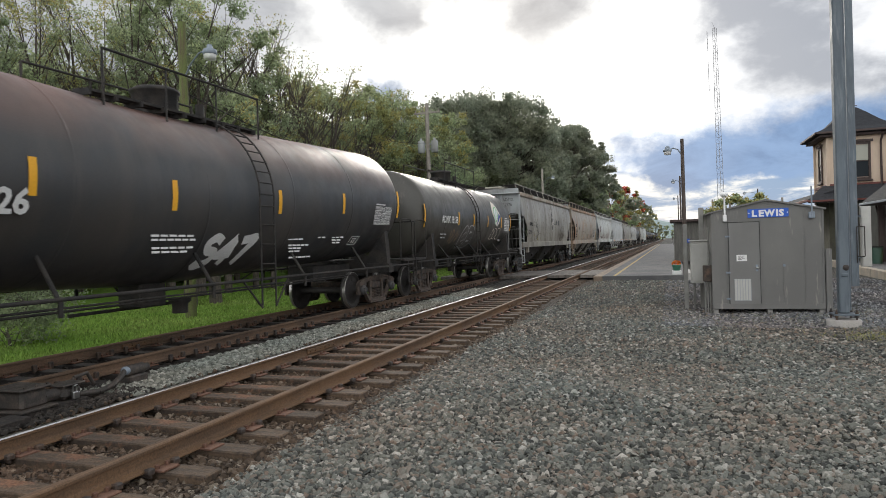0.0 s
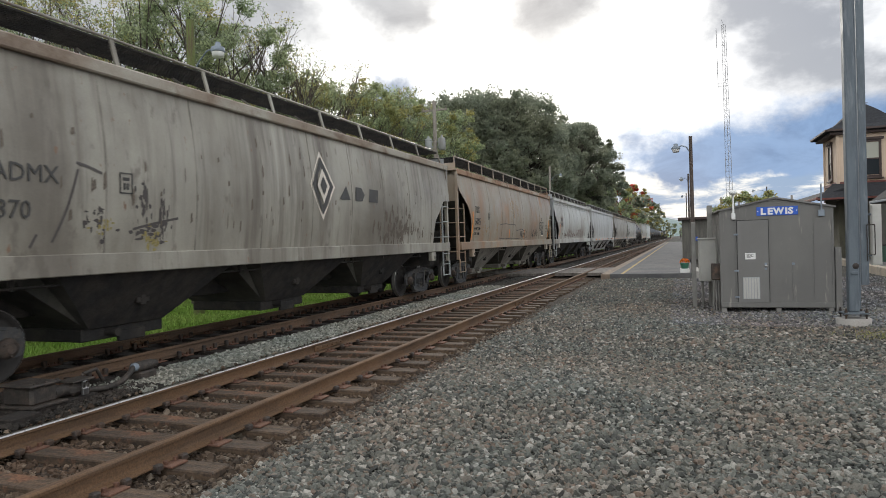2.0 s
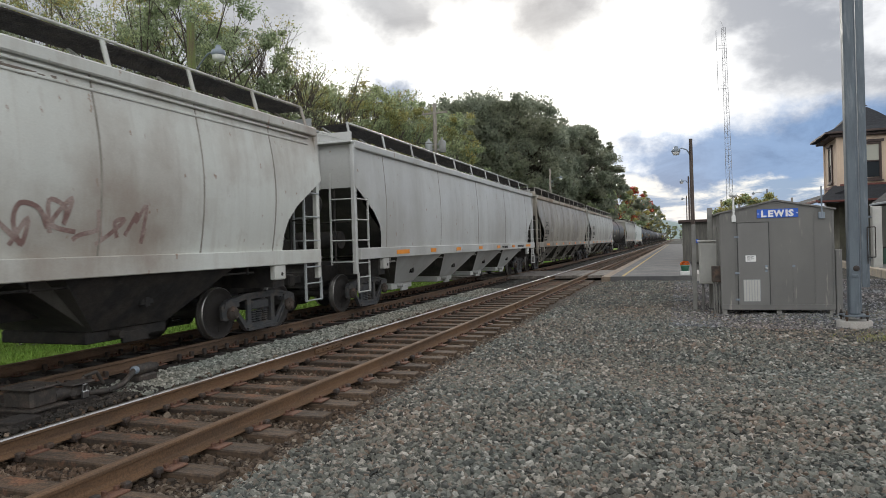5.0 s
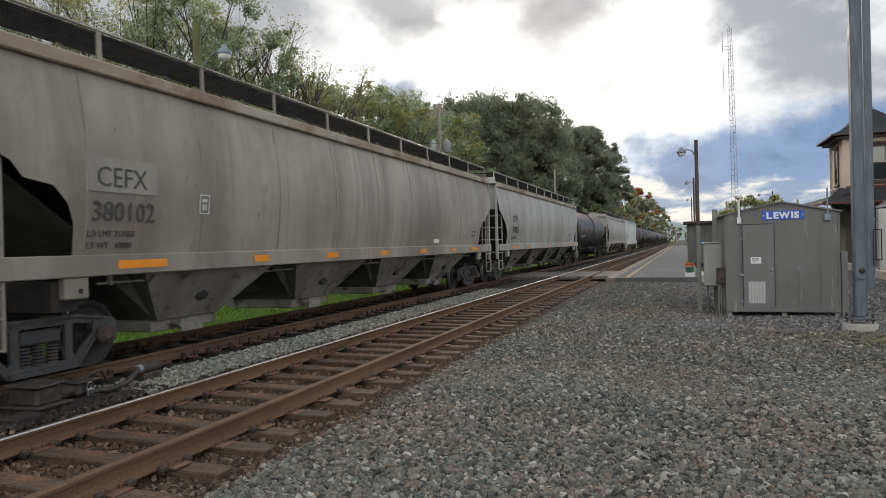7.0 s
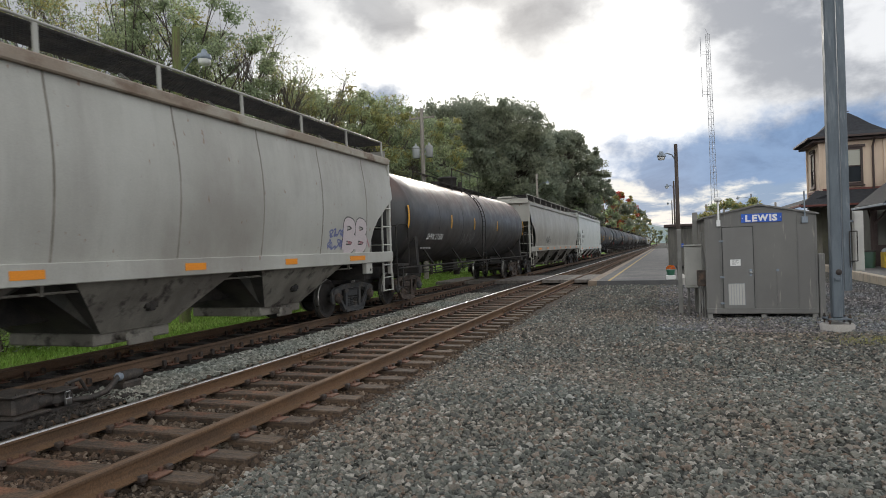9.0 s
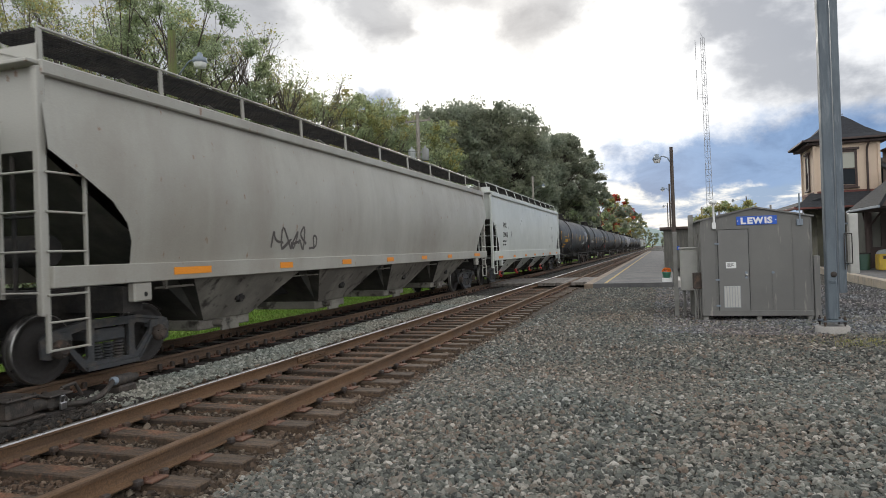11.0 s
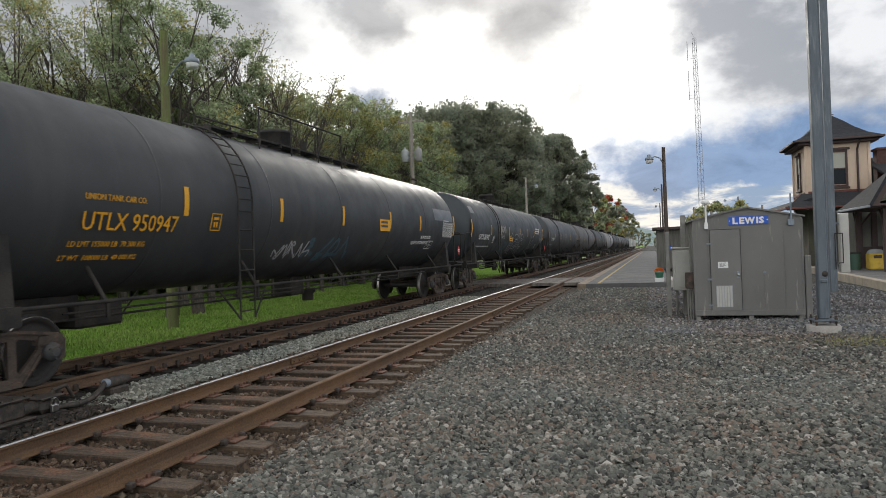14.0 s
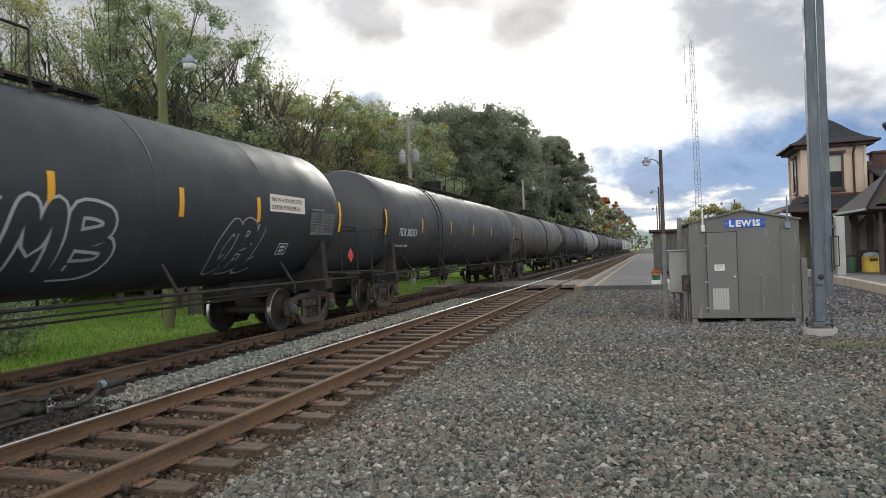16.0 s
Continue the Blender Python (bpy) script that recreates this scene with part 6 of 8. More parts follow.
    # cream hopper
    car, L, on = hopper(169.2, 190.1, "hop_j", 4, 0.13, label="cream covered hopper car with brown staining", walk_posts=11, chord=None, end_material="hop_j", strips=((2.1, 0.86), (5.0, 0.45), (7.6, 0.45), (10.2, 0.45), (12.9, 0.45), (15.5, 0.45), (18.9, 0.8)))
    graffiti(car, scribble(9, -5.7, 1.7, 1.7, 0.5, 5), 0.05, 0, "spray_dark", "black spray-painted tag", on)
    # clean white hopper
    mid = 201.5
    car, L, on = hopper(191.5, 211.5, "hop_k", 4, 0.03, label="clean off-white covered hopper car with red outlet gates", chord=None, bay_material="hop_k", bay_w=0.34, cut=CUT_NOTCH, lean=0.16, post=0.09, end_material="hop_k", outlet="red", walk_posts=11, eave=4.08, sill_z=(1.10, 1.52), strips=((0.7, 0.85), (3.85, 0.46), (6.8, 0.47), (9.5, 0.45), (12.35, 0.45), (15.0, 0.45), (18.0, 0.45)))
    lettered(car, mid, on, (("FPAX", 193.55, 2.62, 0.34), ("219616", 193.5, 2.16, 0.36), ("LD LMT 217700", 193.42, 1.93, 0.12), ("LT WT   68300", 193.4, 1.77, 0.12)), squeeze=0.88)
    square_mark(car, 195.15 - mid, 2.18, 0.22, 0.30, on, "stencil_dim")
    bars(car, 207.95 - mid, 2.98, (0.6, 0.62, 0.42, 0, 0, 0, 0.55, 0.66, 0.52, 0.55, 0.78, 0.5), 0.042, 0.046, "stencil_grey", on(2.6))
    bars(car, 207.0 - mid, 1.72, (0.3, 0.36), 0.035, 0.04, "stencil_grey", on(1.7))
    graffiti(car, [[(207.36 - mid + 0.11 * math.cos(w), 1.68 + 0.10 * math.sin(w)) for w in (0, 0.8, 1.6, 2.4, 3.2, 4.0, 4.8, 5.6, 6.283)]], 0.022, 0, "stencil_grey", "faint stencilled ring", on, "ring_mark")
    # the string of tank cars
    mid = 222.4
    car, L, on = tank(212.7, 232.1, 1.50, "tank_l", "clean satin black tank car with yellow lettering", tapes=(216.92 - mid, 219.74 - mid, 222.5 - mid, 225.45 - mid, 227.97 - mid), rail_at=-0.4, ladder_at=-4.0)
    lettered(car, mid, on, (("UTLX 950947", 214.9, 2.02, 0.36), ("UNION TANK CAR CO.", 214.95, 2.42, 0.12), ("LD LMT 155000 LB  70 300 KG", 214.8, 1.80, 0.12), ("LT WT  108000 LB  49 000 KG", 214.75, 1.62, 0.12)), "yellow", 0.87)
    tp = Form().box(on(2.36), on(2.36) + 0.006, 224.7 - mid, 225.4 - mid, 2.20, 2.52)
    part("placard", tp, "yellow", car, "yellow emergency telephone placard")
    bars(car, 224.77 - mid, 2.41, (0.55, 0.55), 0.06, 0.05, "stencil_dark", on(2.36) + 0.01)
    lettered(car, mid, on, (("LIQUEFIED PETROLEUM GAS", 227.32, 1.845, 0.16), ("NON-ODORIZED", 228.1, 2.02, 0.155)), "stencil", 0.78)
    for a in (0.0, 0.27):
        graffiti(car, [[(228.9 - mid + a, 1.70), (229.0 - mid + a, 1.95)], [(229.0 - mid + a, 1.95), (229.25 - mid + a, 1.95)], [(229.25 - mid + a, 1.95), (229.16 - mid + a, 1.70)], [(229.16 - mid + a, 1.70), (228.9 - mid + a, 1.70)], [(229.0 - mid + a, 1.82), (229.12 - mid + a, 1.82)]], 0.022, 0, "stencil", "outlined white square mark", on, "square_mark")
    paint_patch(car, 229.4 - mid, 231.45 - mid, 2.66, 3.06, on)
    data_table(car, 230.25 - mid, 2.10, 1.16, 0.60, on, "stencil", 3)
    q = Form().plate([(-0.16, 0), (0, -0.18), (0.16, 0), (0, 0.18)], (), 0.01, Matrix.Translation((1.50, L + 0.05, 1.60)) @ SIDE)
    part("hazard_placard", q, "red", car, "red and white diamond placard")
    q = Form().plate([(-0.1, 0.05), (-0.1, -0.05), (0.1, -0.05), (0.1, 0.05)], (), 0.006, Matrix.Translation((1.51, L + 0.05, 1.60)) @ SIDE)
    part("placard_band", q, "white", car)
    text("1075", 0.10, car, "red", Matrix.Translation((1.52, L - 0.055, 1.565)) @ SIDE)
    square_mark(car, 217.55 - mid, 2.06, 0.26, 0.30, on, "yellow")
    smudge(car, ((223.2 - mid, 3.7, 0.5, 0.10), (221.6 - mid, 3.75, 0.4, 0.08)), on, "tank_grey", "pale streaks below the manway", 12, "dirt_streak")
    graffiti(car, scribble(10, 219.8 - mid, 1.55, 1.4, 0.36, 5), 0.035, 0, "spray_white", "small pale tag", on)
    graffiti(car, scribble(11, 221.0 - mid, 1.5, 2.2, 0.5, 4), 0.07, 0, "spray_teal", "faded teal tag", on)
    mid = 243.35
    car, L, on = tank(233.8, 252.9, 1.50, "tank_m", "black tank car with large silver graffiti", tapes=(237.7 - mid, 239.72 - mid, 241.65 - mid, 244.5 - mid, 246.88 - mid, 249.03 - mid), rail_at=-0.4, ladder_at=-4.35)
    sidetext(car, "GATX 201942", 235.37 - mid, 2.06, 0.33, on, squeeze=0.94, bold=0.006)
    bars(car, 235.3 - mid, 1.86, (2.0, 2.4), 0.06, 0.07, "stencil_dim", on(1.8))
    graffiti(car, tag_strokes("NEMB", 242.25 - mid, 1.50, 0.86, 0.78, 0.05), 0.29, 0, "spray_white", "large silver bubble tag", on)
    graffiti(car, tag_strokes("NEMB", 242.25 - mid, 1.50, 0.86, 0.78, 0.05), 0.20, 0, "tank_m", "black filling of the bubble tag", lambda z: on(z) + 0.004)
    graffiti(car, tag_strokes("CBL", 247.95 - mid, 1.45, 0.5, 0.75, 0.35), 0.27, 0, "spray_white", "thin white outlined tag", on)
    graffiti(car, tag_strokes("CBL", 247.95 - mid, 1.45, 0.5, 0.75, 0.35), 0.22, 0, "tank_m", "black filling of the outlined tag", lambda z: on(z) + 0.004)
    square_mark(car, 238.1 - mid, 1.92, 0.26, 0.34, on, "stencil")
    square_mark(car, 249.95 - mid, 1.66, 0.34, 0.26, on, "stencil")
    graffiti(car, scribble(13, 239.85 - mid, 2.42, 0.95, 0.34, 5) + scribble(14, 239.9 - mid, 2.12, 0.7, 0.22, 4), 0.03, 0, "spray_white", "small white tags", on)
    graffiti(car, scribble(15, 240.4 - mid, 1.45, 1.25, 0.55, 4), 0.05, 0, "spray_teal", "faded blue-grey tag", on)
    part("placard", Form().box(on(2.2), on(2.2) + 0.006, 241.75 - mid, 242.5 - mid, 2.02, 2.26), "yellow", car, "yellow emergency telephone placard")
    bars(car, 241.82 - mid, 2.17, (0.6, 0.6), 0.045, 0.04, "stencil_dark", on(2.2) + 0.01)
    bd = part("name_board", Form().box(on(2.6) - 0.01, on(2.6) + 0.006, 249.42 - mid, 250.75 - mid, 2.50, 2.84), "decal_white", car, "white board lettered in black")
    for body, z in (("NON-ODORIZED", 2.70), ("LIQUEFIED PETROLEUM GAS", 2.55)):
        text(body, 0.12, bd, "stencil_dark", Matrix.Translation((on(2.6) + 0.008, 249.46 - mid, z)) @ SIDE, squeeze=1.25 if z > 2.6 else 0.72)
    data_table(car, 251.0 - mid, 2.08, 1.1, 0.58, on, "stencil_dim", 4)
    paint_patch(car, 234.5 - mid, 235.1 - mid, 3.15, 3.45, on)
    q = Form().plate([(-0.16, 0), (0, -0.18), (0.16, 0), (0, 0.18)], (), 0.01, Matrix.Translation((1.50, L + 0.05, 1.60)) @ SIDE)
    part("hazard_placard", q, "red", car, "red and white diamond placard")
    mid = 264.45
    car, L, on = tank(254.9, 274.0, 1.50, "tank_l", "black tank car with white reporting marks", tapes=(258.45 - mid, 261.7 - mid, 264.9 - mid, 268.2 - mid), rail_at=-0.4, ladder_at=-4.3)
    sidetext(car, "TILX 302359", 256.3 - mid, 2.14, 0.33, on, squeeze=0.9)
    bars(car, 256.3 - mid, 1.95, (1.5, 1.1), 0.06, 0.07, "stencil_dim", on(1.9))
    y = 276.0
    for k, mt in enumerate(("tank_grey", "tank_l", "tank_pale", "tank_l", "tank_b", "tank_grey", "tank_l")):
        lbl = {"tank_grey": "faded grey tank car", "tank_pale": "pale grey tank car"}.get(mt, "black tank car") + " far down the train"
        tank(y, y + 18.6, 1.48, mt, lbl, tapes=(-4, 0.8, 4))
        y += 20.9
    for mt in ("hop_h", "hop_k", "hop_j", "hop_e", "hop_f"):
        hopper(y, y + 17.0, mt, 3, 0.08, label="covered hopper car far down the train", detail=1, walk_posts=6)
        y += 18.5


LOGO = ([(0, 0), (0.32, 0.5), (0.5, 0)], [(0.62, 0), (0.66, 0.5), (0.95, 0.5), (1.1, 0.25), (0.98, 0)], [(1.2, 0), (1.26, 0.5), (1.74, 0.5), (1.68, 0)])
build_train()

# ---- signal bungalow beside the yard ----


def bungalow():
    g = -0.19
    top = tagged(empty("signal_bungalow", pose(0.88, 15.85, g, 0, 0, 1.5)), "grey aluminium signal bungalow with louvred door on short legs", "signal bungalow")
    W, D, z0, ze, zr = 2.20, 2.75, 0.16, 2.25, 2.48
    b = Form()
    prof = [(0, z0), (W, z0), (W, ze), (W / 2, zr), (0, ze)]
    v = [(x, y, z) for y in (0, D) for x, z in prof]
    b.add(v, [(0, 1, 2, 3, 4)[::-1] if False else (0, 1, 2, 3, 4), (9, 8, 7, 6, 5), (1, 6, 7, 2), (5, 0, 4, 9), (0, 5, 6, 1)])
    part("cabinet_body", b, "box_paint", top)
    rf = Form()
    for s in (0, 1):
        xa, xb = (-0.06, W / 2) if s == 0 else (W / 2, W + 0.06)
        za, zb = (ze - 0.012, zr) if s == 0 else (zr, ze - 0.012)
        rf.add([(xa, -0.05, za), (xb, -0.05, zb), (xb, D + 0.05, zb), (xa, D + 0.05, za), (xa, -0.05, za + 0.035), (xb, -0.05, zb + 0.035), (xb, D + 0.05, zb + 0.035), (xa, D + 0.05, za + 0.035)],
               [(0, 1, 5, 4), (1, 2, 6, 5), (2, 3, 7, 6), (3, 0, 4, 7), (4, 5, 6, 7), (3, 2, 1, 0)])
    part("roof", rf, "box_paint", top, "low gabled sheet roof")
    for x in (0.0, W):
        c = Form().box(x - 0.02, x + 0.02, -0.012, 0.03, z0, ze - 0.02, 0.004)
        part("corner_trim", c, "box_paint", top)
    p = Form().box(W - 0.36, W - 0.345, -0.008, 0.0, z0, ze)
    p.box(1.42, 1.432, -0.008, 0, z0, 1.0)
    part("panel_joint", p, "box_paint", top)
    sk = Form().box(-0.02, W + 0.02, -0.025, 0.0, z0 - 0.05, z0 + 0.07, 0.008)
    part("base_channel", sk, "box_paint", top)
    for x in (0.05, W - 0.05, W * 0.52):
        for y in (0.06, D - 0.06):
            part("leg", Form().box(x - 0.05, x + 0.05, y - 0.05, y + 0.05, -0.02, z0, 0.005), "post_grey", top)
    # door
    dr = Form().box(0.17, 0.79, -0.03, -0.002, z0 + 0.06, 2.02, 0.008)
    door = part("door", dr, "door_paint", top)
    part("door_gap", Form().box(0.155, 0.805, -0.006, -0.001, z0 + 0.045, 2.035), "gap", top, "dark gap round the door")
    fr = Form()
    for a in ((0.135, 0.155), (0.805, 0.825)):
        fr.box(a[0], a[1], -0.018, 0, z0 + 0.04, 2.05)
    fr.box(0.135, 0.825, -0.022, 0, 2.035, 2.06)
    part("door_frame", fr, "box_paint", top)
    for z in (0.34, 0.92, 1.72):
        part("hinge", Form().box(0.10, 0.19, -0.04, -0.005, z - 0.02, z + 0.02, 0.004), "galv", top)
    kn = Form().lathe([(0.0, 0.028), (-0.03, 0.03), (-0.05, 0.02), (-0.055, 0)], 12, "Y", (0.73, -0.03, 1.02))
    part("door_knob", kn, "bright_steel", door, "bright door knob")
    lp = Form().box(0.705, 0.755, -0.034, -0.028, 0.94, 1.09, 0.003)
    part("lock_plate", lp, "galv", door)
    vent = Form()
    for k in range(6):
        vent.box(0.275 + k * 0.055, 0.315 + k * 0.055, -0.040, -0.028, 0.31, 0.77, 0.003)
    part("louvre", vent, "louvre", door, "pale slotted louvre")
    part("louvre_backing", Form().box(0.265, 0.605, -0.034, -0.029, 0.30, 0.78), "hop_grey", door)
    nt = Form().box(0.32, 0.53, -0.035, -0.029, 1.17, 1.31)
    notice = part("notice", nt, "white", door, "small white notice with lines of print")
    bars(notice, 0, 0, (0.15, 0.12, 0.15, 0.10), 0.012, 0.012, "stencil_dim", 0, "print_bars").matrix_basis = Matrix.Translation((0.35, -0.036, 1.275)) @ Matrix(((0, 1, 0, 0), (-1, 0, 0, 0), (0, 0, 1, 0), (0, 0, 0, 1)))
    kp = Form().lathe([(0, 0.03), (-0.02, 0.03)], 10, "Y", (1.27, 0, 1.06))
    part("lock_cover", kp, "galv", top)
    # name board
    sb = Form().box(0.57, 1.38, -0.018, -0.004, 2.115, 2.305, 0.003)
    sign = part("name_board", sb, "blue", top, "blue enamel name board with white letters")
    for ch, x in zip("LEWIS", (0.648, 0.785, 0.908, 1.128, 1.190)):
        text(ch, 0.19, sign, "white", Matrix.Translation((x, -0.022, 2.143)) @ pose(0, 0, 0, 90, 0, 0), "white capital letter", 0.009, 0.98 if ch == "W" else 1.12, "letter")
    dots = Form()
    for x in (0.595, 1.355):
        dots.rod((x, -0.019, 2.21), (x, -0.024, 2.21), 0.012, 8)
    part("sign_screw", dots, "white", sign)
    # antenna, eave bracket and conduit gear on the left wall
    an = Form().rod((0.10, -0.06, 2.15), (0.10, -0.06, 2.62), 0.022, 8)
    an.lathe([(2.60, 0.03), (2.61, 0.075), (2.66, 0.085), (2.70, 0.05), (2.71, 0)], 14, "Z", (0.10, -0.06, 0))
    an.box(0.06, 0.14, -0.08, 0.0, 2.05, 2.2, 0.01)
    part("antenna", an, "white", top, "white mushroom antenna on a short mast")
    hk = Form().box(1.93, 2.05, -0.06, 0.0, 2.06, 2.20, 0.01).rod((1.99, -0.05, 2.1), (1.99, -0.05, 2.75), 0.016, 6)
    part("vent_pipe", hk, "galv", top)
    bx = Form().box(-0.36, -0.10, 0.10, 0.32, 0.72, 1.08, 0.015)
    part("junction_box", bx, "truck", top, "small dark grey junction box")
    cd = Form()
    for k in range(4):
        cd.rod((-0.32 + k * 0.055, 0.2, 0.0), (-0.32 + k * 0.055, 0.2, 0.74), 0.018, 8)
    cd.rod((-0.24, 0.2, 1.05), (-0.24, 0.2, 1.95), 0.018, 8)
    part("conduit", cd, "post_grey", top)
    for ob in top.children:
        if ob.name.split(".")[0] in ("door", "door_gap", "door_frame", "hinge", "lock_cover", "name_board", "antenna", "junction_box", "conduit"):
            ob.location.x += 0.17
    tr = Form().box(W + 0.03, W + 0.15, -0.04, 0.10, 0.0, 1.40, 0.01)
    part("cable_riser", tr, "box_paint", top, "grey cable riser cover")


M["door_paint"] = surface("grey door paint", (0.18, 0.178, 0.168), 0.5, 0.1, (0.16, 0.157, 0.148), 0.5, 1.1, (1, 1, 0.6), grain=0.04, bump=0.02)
M["louvre"] = surface("pale grey louvre paint", (0.46, 0.45, 0.42), 0.5, grain=0.06, bump=0.02)
M["gap"] = surface("dark joint", (0.06, 0.06, 0.06), 0.9, grain=0.1)
bungalow()


def cabinet():
    top = tagged(empty("electric_meter_cabinet", pose(0.45, 16.9, -0.19)), "pale grey electric cabinet on two posts", "electric cabinet")
    part("housing", Form().box(0.0, 0.62, 0, 0.35, 0.62, 1.62, 0.015), "box_grey", top)
    part("lid", Form().box(-0.03, 0.65, -0.03, 0.38, 1.62, 1.66, 0.01), "box_grey", top)
    part("door_panel", Form().box(0.05, 0.57, -0.012, 0, 0.68, 1.56, 0.006), "box_grey", top)
    for x in (0.08, 0.5):
        part("post", Form().rod((x, 0.2, -0.05), (x, 0.2, 0.66), 0.03, 8), "post_grey", top)
    part("side_post", Form().box(-0.16, -0.06, 0.0, 0.1, -0.05, 2.05, 0.01), "post_grey", top, "square steel post")
    part("riser", Form().box(0.22, 0.34, 0.45, 0.55, -0.05, 2.45, 0.01).rod((0.42, 0.5, 1.6), (0.42, 0.5, 2.3), 0.02, 8), "post_grey", top)


cabinet()


def steel_pole(name, x, y, w, h, label, footed=True):
    top = tagged(empty(name, pose(x, y, -0.19, 0, 0, 4)), label, "steel pole")
    part("shaft", Form().box(-w / 2, w / 2, -w / 2, w / 2, 0.25 if footed else -0.05, h, 0.02), "mast_steel", top)
    if footed:
        part("footing", Form().lathe([(-0.1, 0.285), (0.12, 0.285), (0.14, 0.27)], 28, "Z"), "concrete", top, "round concrete footing")
        part("base_plate", Form().box(-0.2, 0.2, -0.2, 0.2, 0.22, 0.25, 0.006), "mast_steel", top)
        for sx in (-1, 1):
            for sy in (-1, 1):
                a, b = sx * 0.165, sy * 0.165
                part("anchor_bolt", Form().rod((a, b, 0.13), (a, b, 0.32), 0.016, 8).rod((a, b, 0.25), (a, b, 0.28), 0.03, 6).rod((a, b, 0.185), (a, b, 0.215), 0.03, 6), "anchor", top)
        hh = Form().lathe([(-w / 2 - 0.012, 0.0), (-w / 2 - 0.012, 0.05), (-w / 2, 0.055)], 16, "Y", (0.03, 0, 1.09))
        part("hand_hole_cover", hh, "anchor", top, "small dark hand hole cover")
        part("clamp", Form().box(-0.05, 0.06, -w / 2 - 0.03, -w / 2, 0.93, 0.99, 0.01), "mast_steel", top)
        part("conduit", Form().rod((w / 2 + 0.025, 0, 0.3), (w / 2 + 0.025, 0, h), 0.018, 8), "mast_steel", top, "thin conduit up the side")
    else:
        part("conduit_hoop", Form().pipe([(w / 2 - 0.06, -0.16, 0.75), (w / 2 - 0.06, -0.16, 1.9), (w / 2 + 0.16, -0.16, 1.9), (w / 2 + 0.16, -0.16, 0.95), (w / 2 - 0.06, -0.16, 0.95)], 0.016, 8), "under", top, "dark bent conduit")
        box = part("equipment_box", Form().box(w / 2 + 0.12, w / 2 + 0.40, -0.02, 0.16, 0.62, 2.55, 0.015), "box_grey", top, "narrow pale equipment box on a bracket")
        part("bracket", Form().box(w / 2, w / 2 + 0.13, 0.03, 0.09, 0.9, 0.96).box(w / 2, w / 2 + 0.13, 0.03, 0.09, 2.2, 2.26), "mast_steel", top)
        part("box_door", Form().box(w / 2 + 0.145, w / 2 + 0.375, -0.032, -0.02, 0.68, 2.48, 0.005), "box_grey", box)
    return top


steel_pole("steel_signal_mast", 2.985, 13.85, 0.172, 14, "tall square galvanised steel mast bolted to a round concrete footing")
steel_pole("steel_signal_mast", 5.54, 24.2, 0.225, 15, "second square galvanised steel mast with a bent conduit on it", False)


def street_lamp(x, y, h, label, material="dark_pole", r=0.09, z0=-0.05, arm=0.45, lamp_z=0.35, side=-1):
    top = tagged(empty("street_lamp", pose(x, y, z0)), label, "street lamp")
    part("pole", Form().rod((0, 0, -0.1), (0, 0, h), r, 12, r * 0.75), material, top)
    a = Form().pipe([(0, 0, h - lamp_z - 0.35), (side * arm * 0.35, 0, h - lamp_z - 0.08), (side * arm * 0.75, 0, h - lamp_z), (side * arm, 0, h - lamp_z - 0.03)], 0.025, 8)
    part("arm", a, "galv", top)
    hd = Form().lathe([(0.12, 0.03), (0.10, 0.08), (0.0, 0.10), (-0.02, 0.16), (-0.10, 0.18), (-0.12, 0.16)], 16, "Z", (side * (arm + 0.12), 0, h - lamp_z - 0.02))
    part("lamp_head", hd, "galv", top)
    part("lens", Form().lathe([(-0.12, 0.15), (-0.24, 0.12), (-0.26, 0.0)], 14, "Z", (side * (arm + 0.12), 0, h - lamp_z - 0.02)), "white", top, "pale lamp bowl")
    return top


street_lamp(0.56, 28.6, 5.6, "street lamp on a dark wooden pole by the platform")
street_lamp(0.95, 62.0, 7.0, "street lamp on a dark wooden pole by the platform")
street_lamp(1.25, 104.0, 7.8, "street lamp on a dark wooden pole by the platform")


